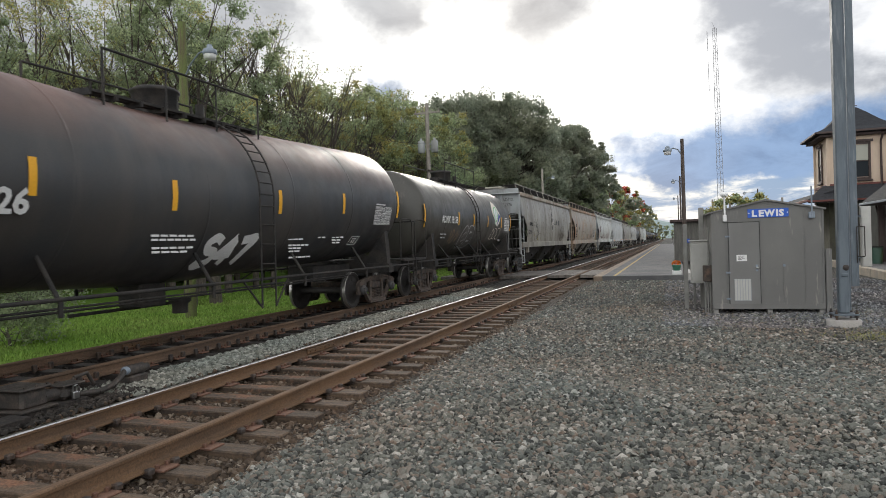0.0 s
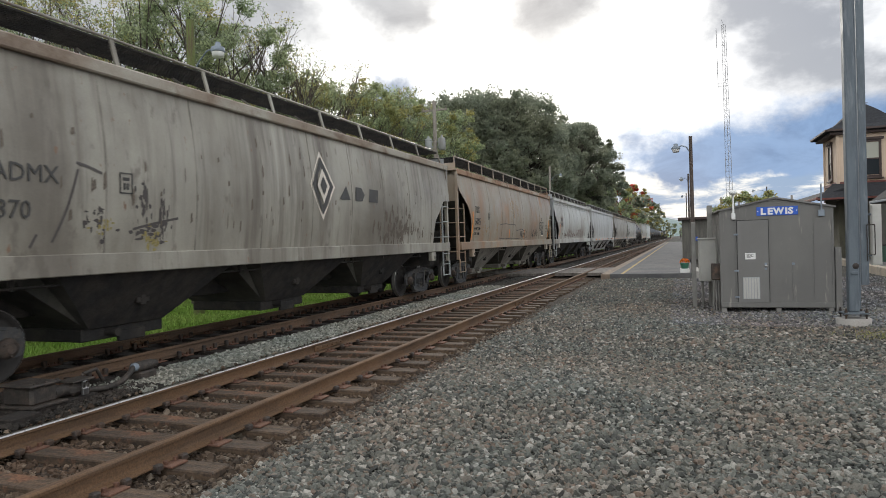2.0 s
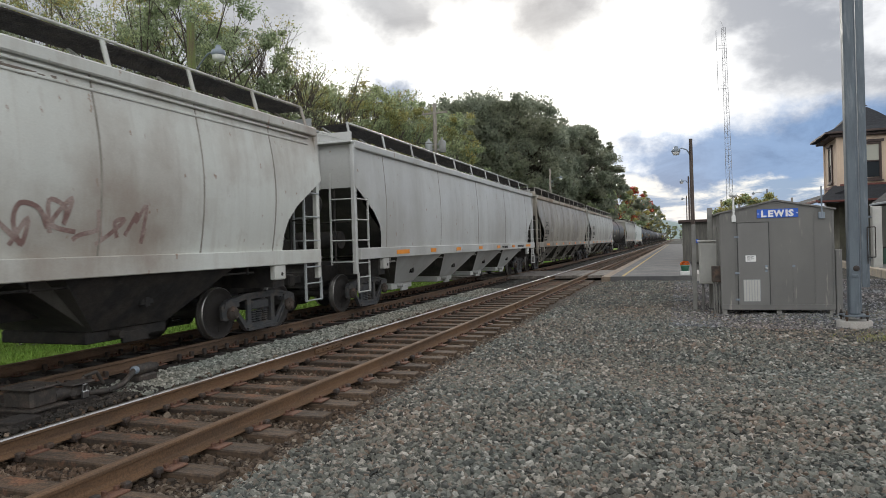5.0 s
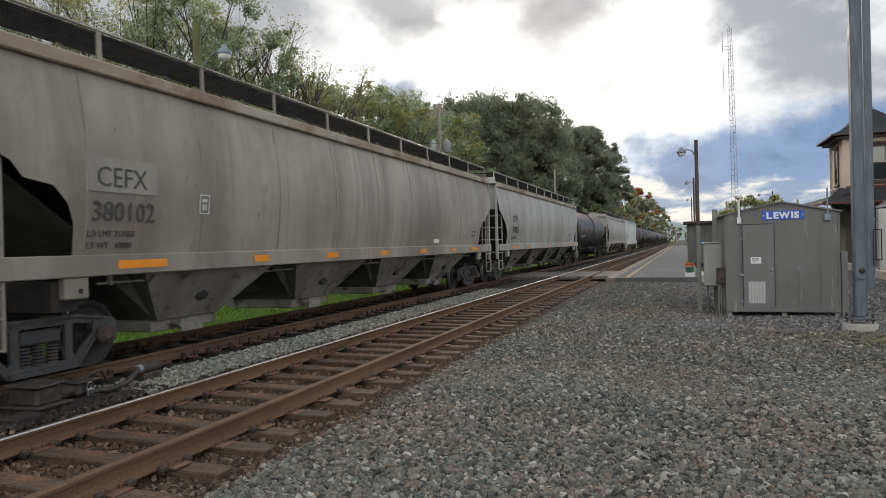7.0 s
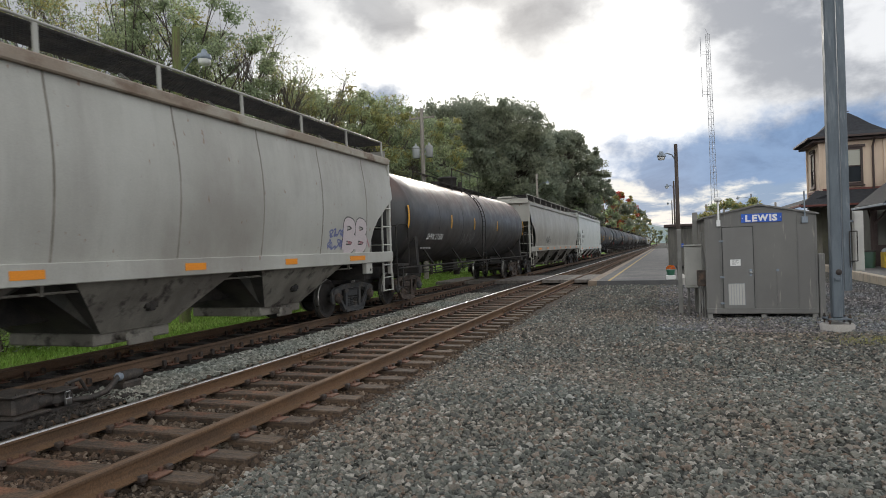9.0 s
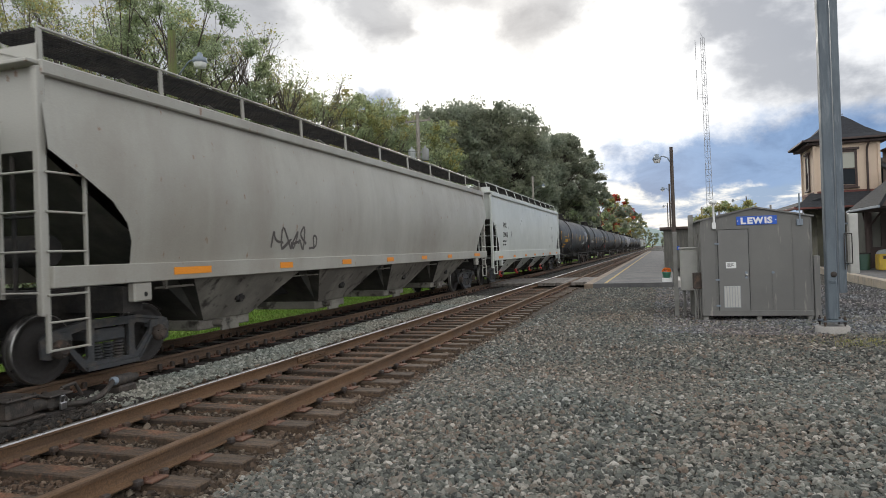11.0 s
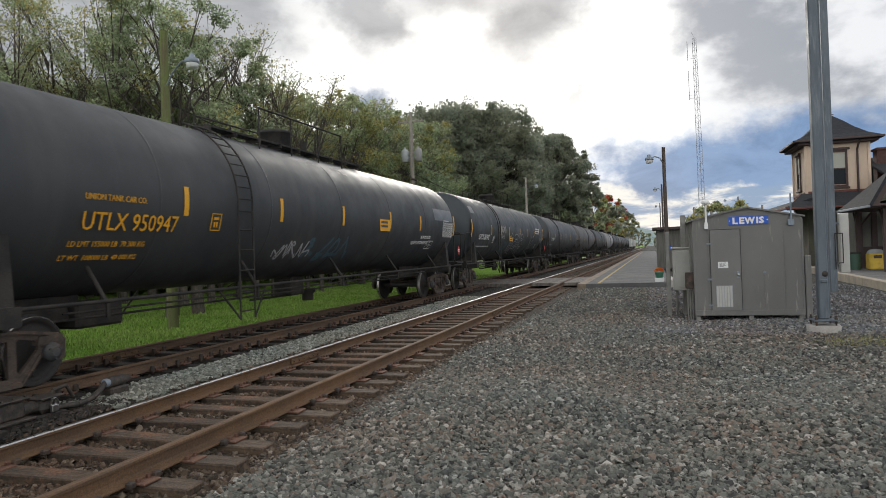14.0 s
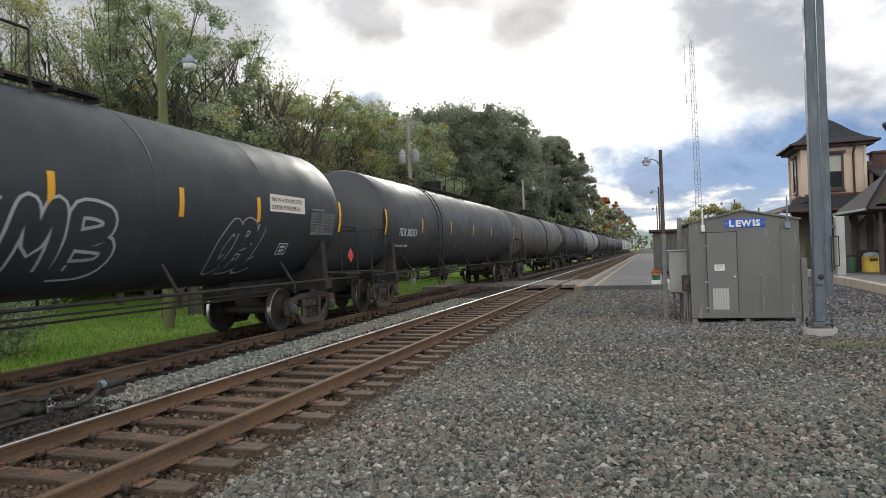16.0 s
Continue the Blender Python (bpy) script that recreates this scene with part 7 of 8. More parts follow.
def utility_pole(x, y, h, label, material, transformers=False, lamp=False):
    top = tagged(empty("utility_pole", pose(x, y, ground_height(x, y))), label, "utility pole")
    part("pole", Form().rod((0, 0, -0.2), (0, 0, h), 0.17, 14, 0.12), material, top)
    if transformers:
        for s in (-1, 1):
            f = Form().lathe([(h - 3.25, 0.2), (h - 3.2, 0.24), (h - 2.5, 0.24), (h - 2.45, 0.2), (h - 2.40, 0.08), (h - 2.25, 0.05), (h - 2.24, 0)], 16, "Z", (s * 0.47, 0, 0))
            f.box(min(0, s * 0.3), max(0, s * 0.3), -0.06, 0.06, h - 3.05, h - 2.95)
            f.box(min(0, s * 0.3), max(0, s * 0.3), -0.06, 0.06, h - 2.7, h - 2.62)
            part("transformer", f, "hop_grey", top, "pale grey transformer can")
        f = Form().box(-0.9, 0.9, -0.05, 0.05, h - 0.65, h - 0.53, 0.01)
        for k in (-0.8, -0.3, 0.3, 0.8):
            f.lathe([(h - 0.53, 0.03), (h - 0.45, 0.05), (h - 0.38, 0.03)], 8, "Z", (k, 0, 0))
        part("crossarm", f, "wood_pole", top)
        part("insulator", Form().rod((0, -0.15, h - 4.4), (0.35, -0.15, h - 4.5), 0.06, 8), "dark_trim", top)
    if lamp:
        a = Form().pipe([(0, 0, h - 1.75), (0.4, -0.15, h - 1.35), (0.85, -0.32, h - 1.12), (1.2, -0.4, h - 1.08)], 0.025, 8)
        part("arm", a, "galv", top)
        hd = Form().lathe([(0.26, 0.05), (0.22, 0.08), (0.14, 0.09), (0.10, 0.19), (-0.02, 0.21), (-0.04, 0.19)], 18, "Z", (1.32, -0.42, h - 1.2))
        part("lamp_head", hd, "galv", top, "pale round lamp head")
        part("lens", Form().lathe([(-0.04, 0.18), (-0.17, 0.17), (-0.2, 0.0)], 16, "Z", (1.32, -0.42, h - 1.2)), "white", top)
    return top


utility_pole(-13.75, 16.3, 8.9, "algae-green wooden pole with a round street lamp", "mossy_pole", lamp=True)
utility_pole(-15.0, 41.0, 11.3, "weathered utility pole carrying two transformer cans", "wood_pole", transformers=True)
utility_pole(-14.0, 77.0, 10.5, "slim wooden pole among the far trees", "wood_pole", lamp=True)


def wire(a, b, sag, r=0.02):
    pts = [Vector(a).lerp(Vector(b), k / 16) - Vector((0, 0, 4 * sag * (k / 16) * (1 - k / 16))) for k in range(17)]
    return tagged(Form().pipe(pts, r, 5).done("overhead_cable", "under"), "black overhead cable sagging between poles", "cable", "overhead cables")


wire((-13.75, 16.3, 6.4), (-15.0, 41.0, 6.6), 0.9)
wire((-15.0, 41.0, 6.9), (-14.0, 77.0, 7.0), 0.9)
wire((-13.75, 16.3, 7.2), (-15.0, 41.0, 8.3), 0.7, 0.012)

# ---- platform, crossing and far roadway ----


def platform():
    top = tagged(empty("platform"), "low asphalt station platform with a yellow edge line", "platform", kind="structure")
    part("deck", Form().box(-2.75, 0.62, 28.6, 175, -0.3, 0.0), "asphalt", top)
    part("edge_timber", Form().box(-3.15, -2.76, 28.7, 175, -0.3, -0.012, 0.01), "edge_wood", top)
    part("yellow_line", Form().box(-2.32, -2.20, 28.65, 170, 0.0, 0.004), "worn_yellow", top)
    part("end_kerb", Form().box(-2.75, 0.62, 28.45, 28.6, -0.3, 0.006, 0.01), "asphalt", top)
    part("side_kerb", Form().box(0.625, 0.80, 28.3, 31.5, -0.3, 0.10, 0.02), "concrete", top, "pale concrete kerb")
    cr = tagged(empty("grade_crossing"), "timber and asphalt walkway across the rails", "crossing", kind="structure")
    for a, b in ((-3.1, -3.92), (-4.12, -5.40), (-5.62, -7.65), (-7.87, -9.15), (-9.37, -10.6)):
        n = max(1, int(abs(b - a) / 0.24))
        for k in range(n):
            x0 = a + (b - a) * k / n
            x1 = a + (b - a) * (k + 1) / n
            part("plank", Form().box(min(x0, x1) + 0.006, max(x0, x1) - 0.006, 30.2, 35.2, -0.16, -0.018, 0.01), "crossing", cr)


M["worn_yellow"] = surface("worn yellow line paint", (0.42, 0.29, 0.08), 0.8, 0, (0.22, 0.18, 0.10), 0.45, 3, grain=0.2, bump=0.1)
M["edge_wood"] = surface("sun-bleached edge timber", (0.25, 0.195, 0.145), 0.9, 0, (0.18, 0.14, 0.105), 0.5, 2, (3, 0.5, 1), grain=0.2, bump=0.2)
M["crossing"] = surface("worn crossing planks", (0.17, 0.15, 0.13), 0.9, 0, (0.11, 0.097, 0.085), 0.5, 2, (4, 0.6, 1), grain=0.25, bump=0.3, vary=0.2)
platform()

# ---- station ----


def window(parent, m, w, h, material="dark_trim", sashes=2):
    """A sash window with its frame, head and sill; local x across, y up, z out of the wall."""
    win = empty("window", m)
    win.parent = parent
    t = 0.11
    part("window_frame", Form().plate([(-w / 2 - t, -t), (w / 2 + t, -t), (w / 2 + t, h + t), (-w / 2 - t, h + t)], ([(-w / 2, 0), (w / 2, 0), (w / 2, h), (-w / 2, h)],), 0.07), material, win)
    part("window_head", Form().box(-w / 2 - 0.22, w / 2 + 0.22, h + t, h + t + 0.13, 0, 0.13, 0.01), material, win)
    part("window_sill", Form().box(-w / 2 - 0.18, w / 2 + 0.18, -t - 0.08, -t, 0, 0.12, 0.01), material, win)
    part("meeting_rail", Form().box(-w / 2, w / 2, h * 0.5 - 0.03, h * 0.5 + 0.03, 0.01, 0.05), material, win)
    for k in range(sashes):
        part("pane", Form().box(-w / 2, w / 2, h * k / 2 + 0.03, h * (k + 1) / 2 - 0.03, 0.012, 0.02), "pane" if k == 0 else "blind", win, "" if k == 0 else "pane with a pale blind behind")
    return win


M["pane"] = surface("dark window glass", (0.03, 0.035, 0.04), 0.08, 0, grain=0.05, bump=0)
M["blind"] = surface("pale blind behind glass", (0.42, 0.42, 0.36), 0.15, 0, grain=0.05, bump=0)
M["brick"] = surface("dark red brick", (0.11, 0.055, 0.045), 0.85, 0, (0.08, 0.04, 0.035), 0.5, 5, grain=0.25, bump=0.3)
FRONT = pose(0, 0, 0, 90, 0, 0)            # faces the camera's end of the line
WEST = pose(0, 0, 0, 90, 0, -90)           # faces the tracks


def slab_roof(form, low, high, thick=0.12):
    """A sloping slab between two edges given as point pairs."""
    (a, b), (c, d) = low, high
    v = [Vector(p) for p in (a, b, d, c)]
    form.add(v + [p - Vector((0, 0, thick)) for p in v], [(0, 1, 2, 3), (7, 6, 5, 4), (0, 4, 5, 1), (1, 5, 6, 2), (2, 6, 7, 3), (3, 7, 4, 0)])
    return form


def station():
    top = tagged(empty("station_building", pose(0, 0, -0.05)), "cream two-storey station with a flared slate tower roof and dark canopies", "station building")
    x0, x1, y0, y1 = 8.05, 11.05, 40.0, 43.2
    tw = Form()
    prof = [(x0, y0), (x1, y0), (x1, y1), (x0, y1)]
    tw.add([(x, y, z) for z in (3.6, 6.85) for x, y in prof], [(0, 1, 5, 4), (1, 2, 6, 5), (2, 3, 7, 6), (3, 0, 4, 7), (4, 5, 6, 7)])
    part("tower_wall", tw, "cream", top)
    # one dark colour for the doors and the shade under the roofs
    part("tower_base", Form().box(x0 + 0.01, x1 - 0.01, y0 + 0.01, y1 - 0.01, 0, 3.6), "olive_wall", top, "boarded lower storey, dark for doors and shade under the roofs")
    cx, cy = (x0 + x1) / 2, (y0 + y1) / 2
    rings = [(2.06, 6.80), (2.08, 6.92), (1.55, 7.18), (1.05, 7.58), (0.58, 8.06), (0.22, 8.38), (0.10, 8.42)]
    rf = Form()
    v, f = [], []
    for r_, z in rings:
        v += [(cx + sx * r_, cy + sy * r_, z) for sx, sy in ((-1, -1), (1, -1), (1, 1), (-1, 1))]
    for k in range(len(rings) - 1):
        for q in range(4):
            n = (q + 1) % 4
            f.append((k * 4 + q, k * 4 + n, (k + 1) * 4 + n, (k + 1) * 4 + q))
    f += [(3, 2, 1, 0), tuple(range(len(v) - 4, len(v)))]
    rf.add(v, f)
    part("tower_roof", rf, "slate", top, "flared pyramid roof of dark slate")
    so = Form().box(cx - 1.9, cx + 1.9, cy - 1.9, cy + 1.9, 6.66, 6.80, 0.02)
    part("cornice", so, "dark_trim", top)
    gt = Form()
    for s_ in (-1, 1):
        gt.box(cx - 2.1, cx + 2.1, cy + s_ * 2.1 - 0.05, cy + s_ * 2.1 + 0.05, 6.82, 6.93, 0.01)
        gt.box(cx + s_ * 2.1 - 0.05, cx + s_ * 2.1 + 0.05, cy - 2.1, cy + 2.1, 6.82, 6.93, 0.01)
    part("gutter", gt, "dark_trim", top)
    fn = Form().lathe([(8.40, 0.10), (8.5, 0.05), (8.56, 0.09), (8.62, 0.03), (8.82, 0.0)], 10, "Z", (cx, cy, 0))
    fn.rod((cx - 0.3, cy, 8.5), (cx + 0.3, cy, 8.5), 0.025, 6)
    part("finial", fn, "dark_trim", top)
    for x, y in ((x0, y0), (x1, y0), (x0, y1)):
        part("corner_board", Form().box(x - 0.07, x + 0.07, y - 0.07, y + 0.07, 3.2, 6.66, 0.01), "cream", top)
    part("belt_course", Form().box(x0 - 0.06, x1 + 0.06, y0 - 0.06, y1 + 0.06, 4.02, 4.18, 0.01), "maroon", top)
    dp = Form().pipe([(10.55, y0 - 0.35, 6.75), (10.5, y0 - 0.08, 6.3), (10.5, y0 - 0.08, 4.0)], 0.055, 8)
    part("downpipe", dp, "dark_trim", top, "dark brown downpipe")
    window(top, Matrix.Translation((9.62, y0, 4.45)) @ FRONT, 0.62, 1.75)
    window(top, Matrix.Translation((x0, 41.6, 4.45)) @ WEST, 0.62, 1.75)
    # low roof wrapping the tower's foot
    lo = Form()
    slab_roof(lo, ((6.7, 38.8, 3.30), (6.7, 60, 3.30)), ((9.0, 38.8, 4.15), (9.0, 60, 4.15)))
    slab_roof(lo, ((6.7, 37.9, 3.25), (11.6, 37.9, 3.25)), ((7.8, 40.0, 4.1), (11.6, 40.0, 4.1)))
    part("lower_roof", lo, "slate", top, "dark slate lower roof")
    fa = Form().box(6.62, 6.72, 37.9, 60, 3.2, 3.32, 0.01).box(6.62, 11.6, 37.82, 37.9, 3.17, 3.27, 0.01)
    part("fascia", fa, "maroon", top, "maroon eaves board")
    # ground floor behind the canopy
    part("main_wall", Form().box(9.3, 22, 36.2, 39.9, 0, 3.2), "panel_wall", top)
    for k in range(9):
        x = 9.35 + k * 0.62
        part("wall_pilaster", Form().box(x, x + 0.24, 36.1, 36.2, 0.0, 3.0, 0.01), "dark_trim", top)
    part("main_roof", slab_roof(slab_roof(Form(), ((11.4, 36, 4.0), (24, 36, 4.0)), ((11.4, 43, 6.1), (24, 43, 6.1))), ((11.4, 50, 4.0), (24, 50, 4.0)), ((11.4, 43, 6.1), (24, 43, 6.1))), "slate", top)
    ch = Form().box(11.75, 12.45, 41.2, 41.9, 4.5, 6.45, 0.02).box(11.68, 12.52, 41.13, 41.97, 6.3, 6.42, 0.02)
    part("chimney", ch, "brick", top, "dark red brick chimney")
    # dark boarded foot of the wall under the canopy
    part("wainscot", Form().box(9.3, 22, 36.02, 36.1, 0, 1.15), "dark_trim", top, "dark boarded foot of the wall")
    # platform canopy with its gable
    ga = Form().plate([(8.42, 2.86), (13.0, 2.86), (10.71, 7.0)], ([(8.78, 2.96), (12.64, 2.96), (10.71, 6.45)],), 0.25, Matrix.Translation((0, 30.9, 0)) @ FRONT)
    part("gable_rake", ga, "dark_trim", top, "dark bargeboards of the gable")
    part("gable_field", Form().plate([(8.75, 2.95), (12.67, 2.95), (10.71, 6.5)], (), 0.06, Matrix.Translation((0, 32.2, 0)) @ FRONT), "olive_wall", top)
    gr = Form()
    v = [Vector(p) for p in ((8.40, 30.6, 2.92), (8.40, 35.2, 2.92), (9.12, 30.95, 4.20), (9.10, 30.6, 4.18))]
    gr.add(v + [p - Vector((-0.1, 0, 0.06)) for p in v], [(3, 2, 1, 0), (4, 5, 6, 7), (0, 1, 5, 4), (1, 2, 6, 5), (2, 3, 7, 6), (3, 0, 4, 7)])
    v = [Vector(p) for p in ((9.10, 30.6, 4.18), (9.12, 30.95, 4.20), (10.71, 30.95, 7.1), (10.71, 30.6, 7.1))]
    gr.add(v + [p - Vector((-0.1, 0, 0.06)) for p in v], [(3, 2, 1, 0), (4, 5, 6, 7), (0, 1, 5, 4), (1, 2, 6, 5), (2, 3, 7, 6), (3, 0, 4, 7)])
    slab_roof(gr, ((8.42, 35.2, 2.9), (16, 35.2, 2.9)), ((9.2, 31.0, 3.1), (16, 31.0, 3.1)), 0.05)
    slab_roof(gr, ((13.1, 30.6, 2.92), (13.1, 36, 2.92)), ((10.71, 30.6, 7.1), (10.71, 36, 7.1)))
    part("gable_roof", gr, "slate", top, "slate roof of the steep gable")
    part("canopy_gutter", Form().box(8.33, 8.41, 30.5, 35.3, 2.80, 2.90, 0.01), "galv", top)
    part("canopy_soffit", Form().box(8.42, 16, 30.9, 36.0, 2.80, 2.85), "dark_trim", top, "dark boarded soffit")
    for x, y in ((9.15, 31.4), (9.15, 35.2), (11.2, 31.4), (13.6, 31.4)):
        f = Form().box(x - 0.08, x + 0.08, y - 0.08, y + 0.08, 0.12, 2.82, 0.015)
        f.rod((x, y, 2.0), (x + 0.6, y, 2.78), 0.045, 6)
        f.rod((x, y, 2.0), (x, y + 0.6, 2.78), 0.045, 6)
        part("canopy_post", f, "dark_trim", top, "dark bracketed canopy post")


M["olive_wall"] = surface("dull olive boarding", (0.13, 0.125, 0.085), 0.8, 0, (0.10, 0.095, 0.07), 0.5, 1.2, grain=0.15, bump=0.1)
station()


def station_platform():
    top = tagged(empty("station_forecourt", pose(0, 0, 0)), "raised concrete platform with a pale worn kerb before the station", "platform", kind="structure")
    out = [(6.98, 22.9), (24, 22.9), (24, 60), (9.3, 60), (7.45, 33.2)]
    part("slab", Form().plate(out, (), 0.32, Matrix.Translation((0, 0, -0.22))), "asphalt", top)
    for (xa, ya), (xb, yb) in (((6.98, 22.9), (7.45, 33.2)), ((7.45, 33.2), (9.3, 60)), ((6.98, 22.9), (24, 22.9))):
        n = max(1, int(math.hypot(xb - xa, yb - ya) / 1.8))
        a = math.degrees(math.atan2(yb - ya, xb - xa))
        for k in range(n):
            l = math.hypot(xb - xa, yb - ya) / n
            px, py = xa + (xb - xa) * k / n, ya + (yb - ya) * k / n
            part("kerb_stone", Form().box(0.01, l - 0.01, -0.22, 0.06, -0.24, 0.115, 0.02, pose(px, py, 0, 0, 0, a)), "kerb", top)


M["kerb"] = surface("worn sandy concrete kerb", (0.35, 0.295, 0.22), 0.9, 0, (0.27, 0.235, 0.19), 0.5, 2, grain=0.2, bump=0.2, vary=0.1)
station_platform()


def bin_and_seats():
    b = tagged(empty("litter_bin", pose(9.5, 34.0, 0.10)), "yellow square litter bin with a grey domed lid", "litter bin")
    part("body", Form().box(-0.32, 0.32, -0.3, 0.3, 0, 0.72, 0.04), "bin_yellow", b)
    part("lid", Form().lathe([(0.72, 0.34), (0.79, 0.33), (0.89, 0.22), (0.92, 0.0)], 16, "Z"), "hop_grey", b, "grey domed lid")
    part("flap", Form().box(-0.16, 0.16, -0.32, -0.3, 0.5, 0.64, 0.01), "dark_trim", b)
    for x, y in ((10.75, 34.9), (12.8, 34.9)):
        s_ = tagged(empty("platform_bench", pose(x, y, 0.10)), "dark slatted bench under the station canopy", "bench", "benches under the canopy")
        for k in range(4):
            part("slat", Form().box(-0.8, 0.8, -0.2 + k * 0.11, -0.11 + k * 0.11, 0.42, 0.46, 0.006), "dark_trim", s_)
        for k in range(3):
            part("back_slat", Form().box(-0.8, 0.8, 0.24, 0.27, 0.55 + k * 0.14, 0.65 + k * 0.14, 0.006), "dark_trim", s_)
        for q in (-0.65, 0.65):
            part("leg", Form().box(q - 0.03, q + 0.03, -0.2, 0.26, 0, 0.42, 0.01).box(q - 0.03, q + 0.03, 0.21, 0.27, 0.4, 0.98, 0.01), "under", s_)
    g = tagged(empty("round_bin", pose(8.7, 34.2, 0.10)), "dark green round litter bin", "litter bin")
    part("body", Form().lathe([(0, 0.24), (0.7, 0.28), (0.74, 0.27)], 18, "Z"), "bin_green", g)
    part("rim", Form().lathe([(0.72, 0.29), (0.78, 0.29), (0.78, 0.22)], 18, "Z"), "under", g)


M["bin_yellow"] = surface("yellow plastic", (0.62, 0.42, 0.04), 0.5, 0, (0.5, 0.33, 0.04), 0.4, 3, grain=0.08)
M["bin_green"] = surface("dark green enamel", (0.03, 0.075, 0.05), 0.5, grain=0.1)
bin_and_seats()


def planter():
    p = tagged(empty("flower_planter", pose(0.22, 28.95, 0.0) @ Matrix.Scale(0.66, 4)), "orange chrysanthemums in a green pot on a white block", "planter")
    part("block", Form().box(-0.28, 0.28, -0.2, 0.2, 0, 0.26, 0.02), "white", p, "white painted block")
    part("pot", Form().lathe([(0.26, 0.20), (0.56, 0.27), (0.62, 0.29), (0.62, 0.25)], 20, "Z"), "pot", p)
    r = random.Random(4)
    fl = Form()
    for k in range(420):
        a, e = r.uniform(0, 6.28), math.acos(r.uniform(0.0, 1.0))
        c = Vector((math.cos(a) * math.sin(e) * 0.27, math.sin(a) * math.sin(e) * 0.27, 0.64 + math.cos(e) * 0.25)) * 1.0
        n = Vector((r.uniform(-1, 1), r.uniform(-1, 1), r.uniform(-1, 1))) * 0.035
        m_ = Vector((r.uniform(-1, 1), r.uniform(-1, 1), r.uniform(-1, 1))) * 0.035
        fl.add([c - n, c + m_, c + n, c - m_], [(0, 1, 2), (0, 2, 3)])
    tagged(part("flowers", fl, "flower", p, "dense orange flower heads"), kind="stuff")


M["pot"] = surface("green plastic pot", (0.05, 0.17, 0.11), 0.5, grain=0.1)
M["flower"] = foliage("orange petals", (0.75, 0.16, 0.02), (0.62, 0.20, 0.03), 0.3, 4)
planter()


def shed():
    s_ = tagged(empty("platform_shelter", pose(0.25, 46.0, -0.02)), "grey-green boarded platform shelter with a flat dark roof", "shelter")
    part("wall", Form().box(0, 3.6, 0, 3.2, 0, 2.55), "shed", s_)
    part("roof", Form().box(-0.25, 3.85, -0.3, 3.4, 2.55, 2.72, 0.02), "dark_trim", s_)
    for k in range(18):
        part("batten", Form().box(0.02 + k * 0.2, 0.06 + k * 0.2, -0.02, 0, 0.02, 2.54), "shed", s_)
    part("opening", Form().box(1.75, 2.6, -0.03, -0.022, 1.15, 2.2), "dark_trim", s_, "dark louvred opening")
    for k in range(5):
        part("louvre_slat", Form().box(1.78, 2.57, -0.05, -0.03, 1.22 + k * 0.2, 1.32 + k * 0.2), "shed", s_)
    part("notice", Form().box(0.55, 0.95, -0.035, -0.022, 1.2, 1.45), "blue", s_, "small blue notice")


M["shed"] = surface("grey-green boards", (0.15, 0.145, 0.125), 0.85, 0, (0.11, 0.105, 0.095), 0.5, 2, (4, 4, 0.4), grain=0.2, bump=0.2)
shed()


def radio_mast():
    d = 118.0
    az = radians(3.98)
    x, y = d * math.sin(az), d * math.cos(az)
    top = tagged(empty("radio_mast", pose(x, y, -0.2, 0, -0.6, 12)), "tall slender steel lattice radio mast with whip antennas", "radio mast")
    h, w = 36.0, 0.62
    legs = [(math.cos(a) * w, math.sin(a) * w) for a in (0.3, 2.394, 4.489)]
    taper = lambda z: 1.0 - 0.45 * z / h
    for lx, ly in legs:
        part("mast_leg", Form().rod((lx, ly, 0), (lx * taper(h), ly * taper(h), h), 0.035, 6), "mast", top)
    n = 36
    for k in range(n):
        f = Form()
        z0, z1 = h * k / n, h * (k + 1) / n
        for q in range(3):
            a, b = legs[q], legs[(q + 1) % 3]
            f.rod((a[0] * taper(z0), a[1] * taper(z0), z0), (b[0] * taper(z1), b[1] * taper(z1), z1), 0.013, 4)
            f.rod((a[0] * taper(z1), a[1] * taper(z1), z1), (b[0] * taper(z1), b[1] * taper(z1), z1), 0.013, 4)
        part("lattice_bay", f, "mast", top)
    for z, l in ((h - 3.4, 3.0), (h - 10.0, 4.6)):
        a = Form().pipe([(0, 0, z), (-1.2, 0, z)], 0.03, 5).rod((-1.2, 0, z - 0.3), (-1.2, 0, z + l), 0.045, 6).pipe([(0, 0, z + 0.5), (-1.2, 0, z + 0.5)], 0.02, 5)
        part("whip_antenna", a, "mast", top)
    part("lightning_rod", Form().rod((0, 0, h), (-0.4, 0, h + 1.0), 0.025, 5), "mast", top)


M["mast"] = surface("dull galvanised lattice", (0.30, 0.30, 0.31), 0.6, 0.4, grain=0.1, bump=0)
radio_mast()


def far_poles():
    for az, d, h, arm in ((3.3, 75, 5.6, 0), (5.3, 82, 6.2, 0), (4.6, 60, 4.4, 0), (6.6, 90, 7.4, 1.4), (8.3, 70, 5.2, 0), (7.4, 95, 5.8, 0)):
        x, y = d * math.sin(radians(az)), d * math.cos(radians(az))
        if arm:
            street_lamp(x, y, h, "far street lamp on a thin pole", "dark_pole", 0.09, -0.2, arm)
            continue
        top = tagged(empty("far_pole", pose(x, y, -0.2)), "thin distant wooden pole beyond the bungalow", "pole", "far poles")
        part("shaft", Form().rod((0, 0, 0), (0, 0, h), 0.11, 8, 0.09), "wood_pole", top)


far_poles()


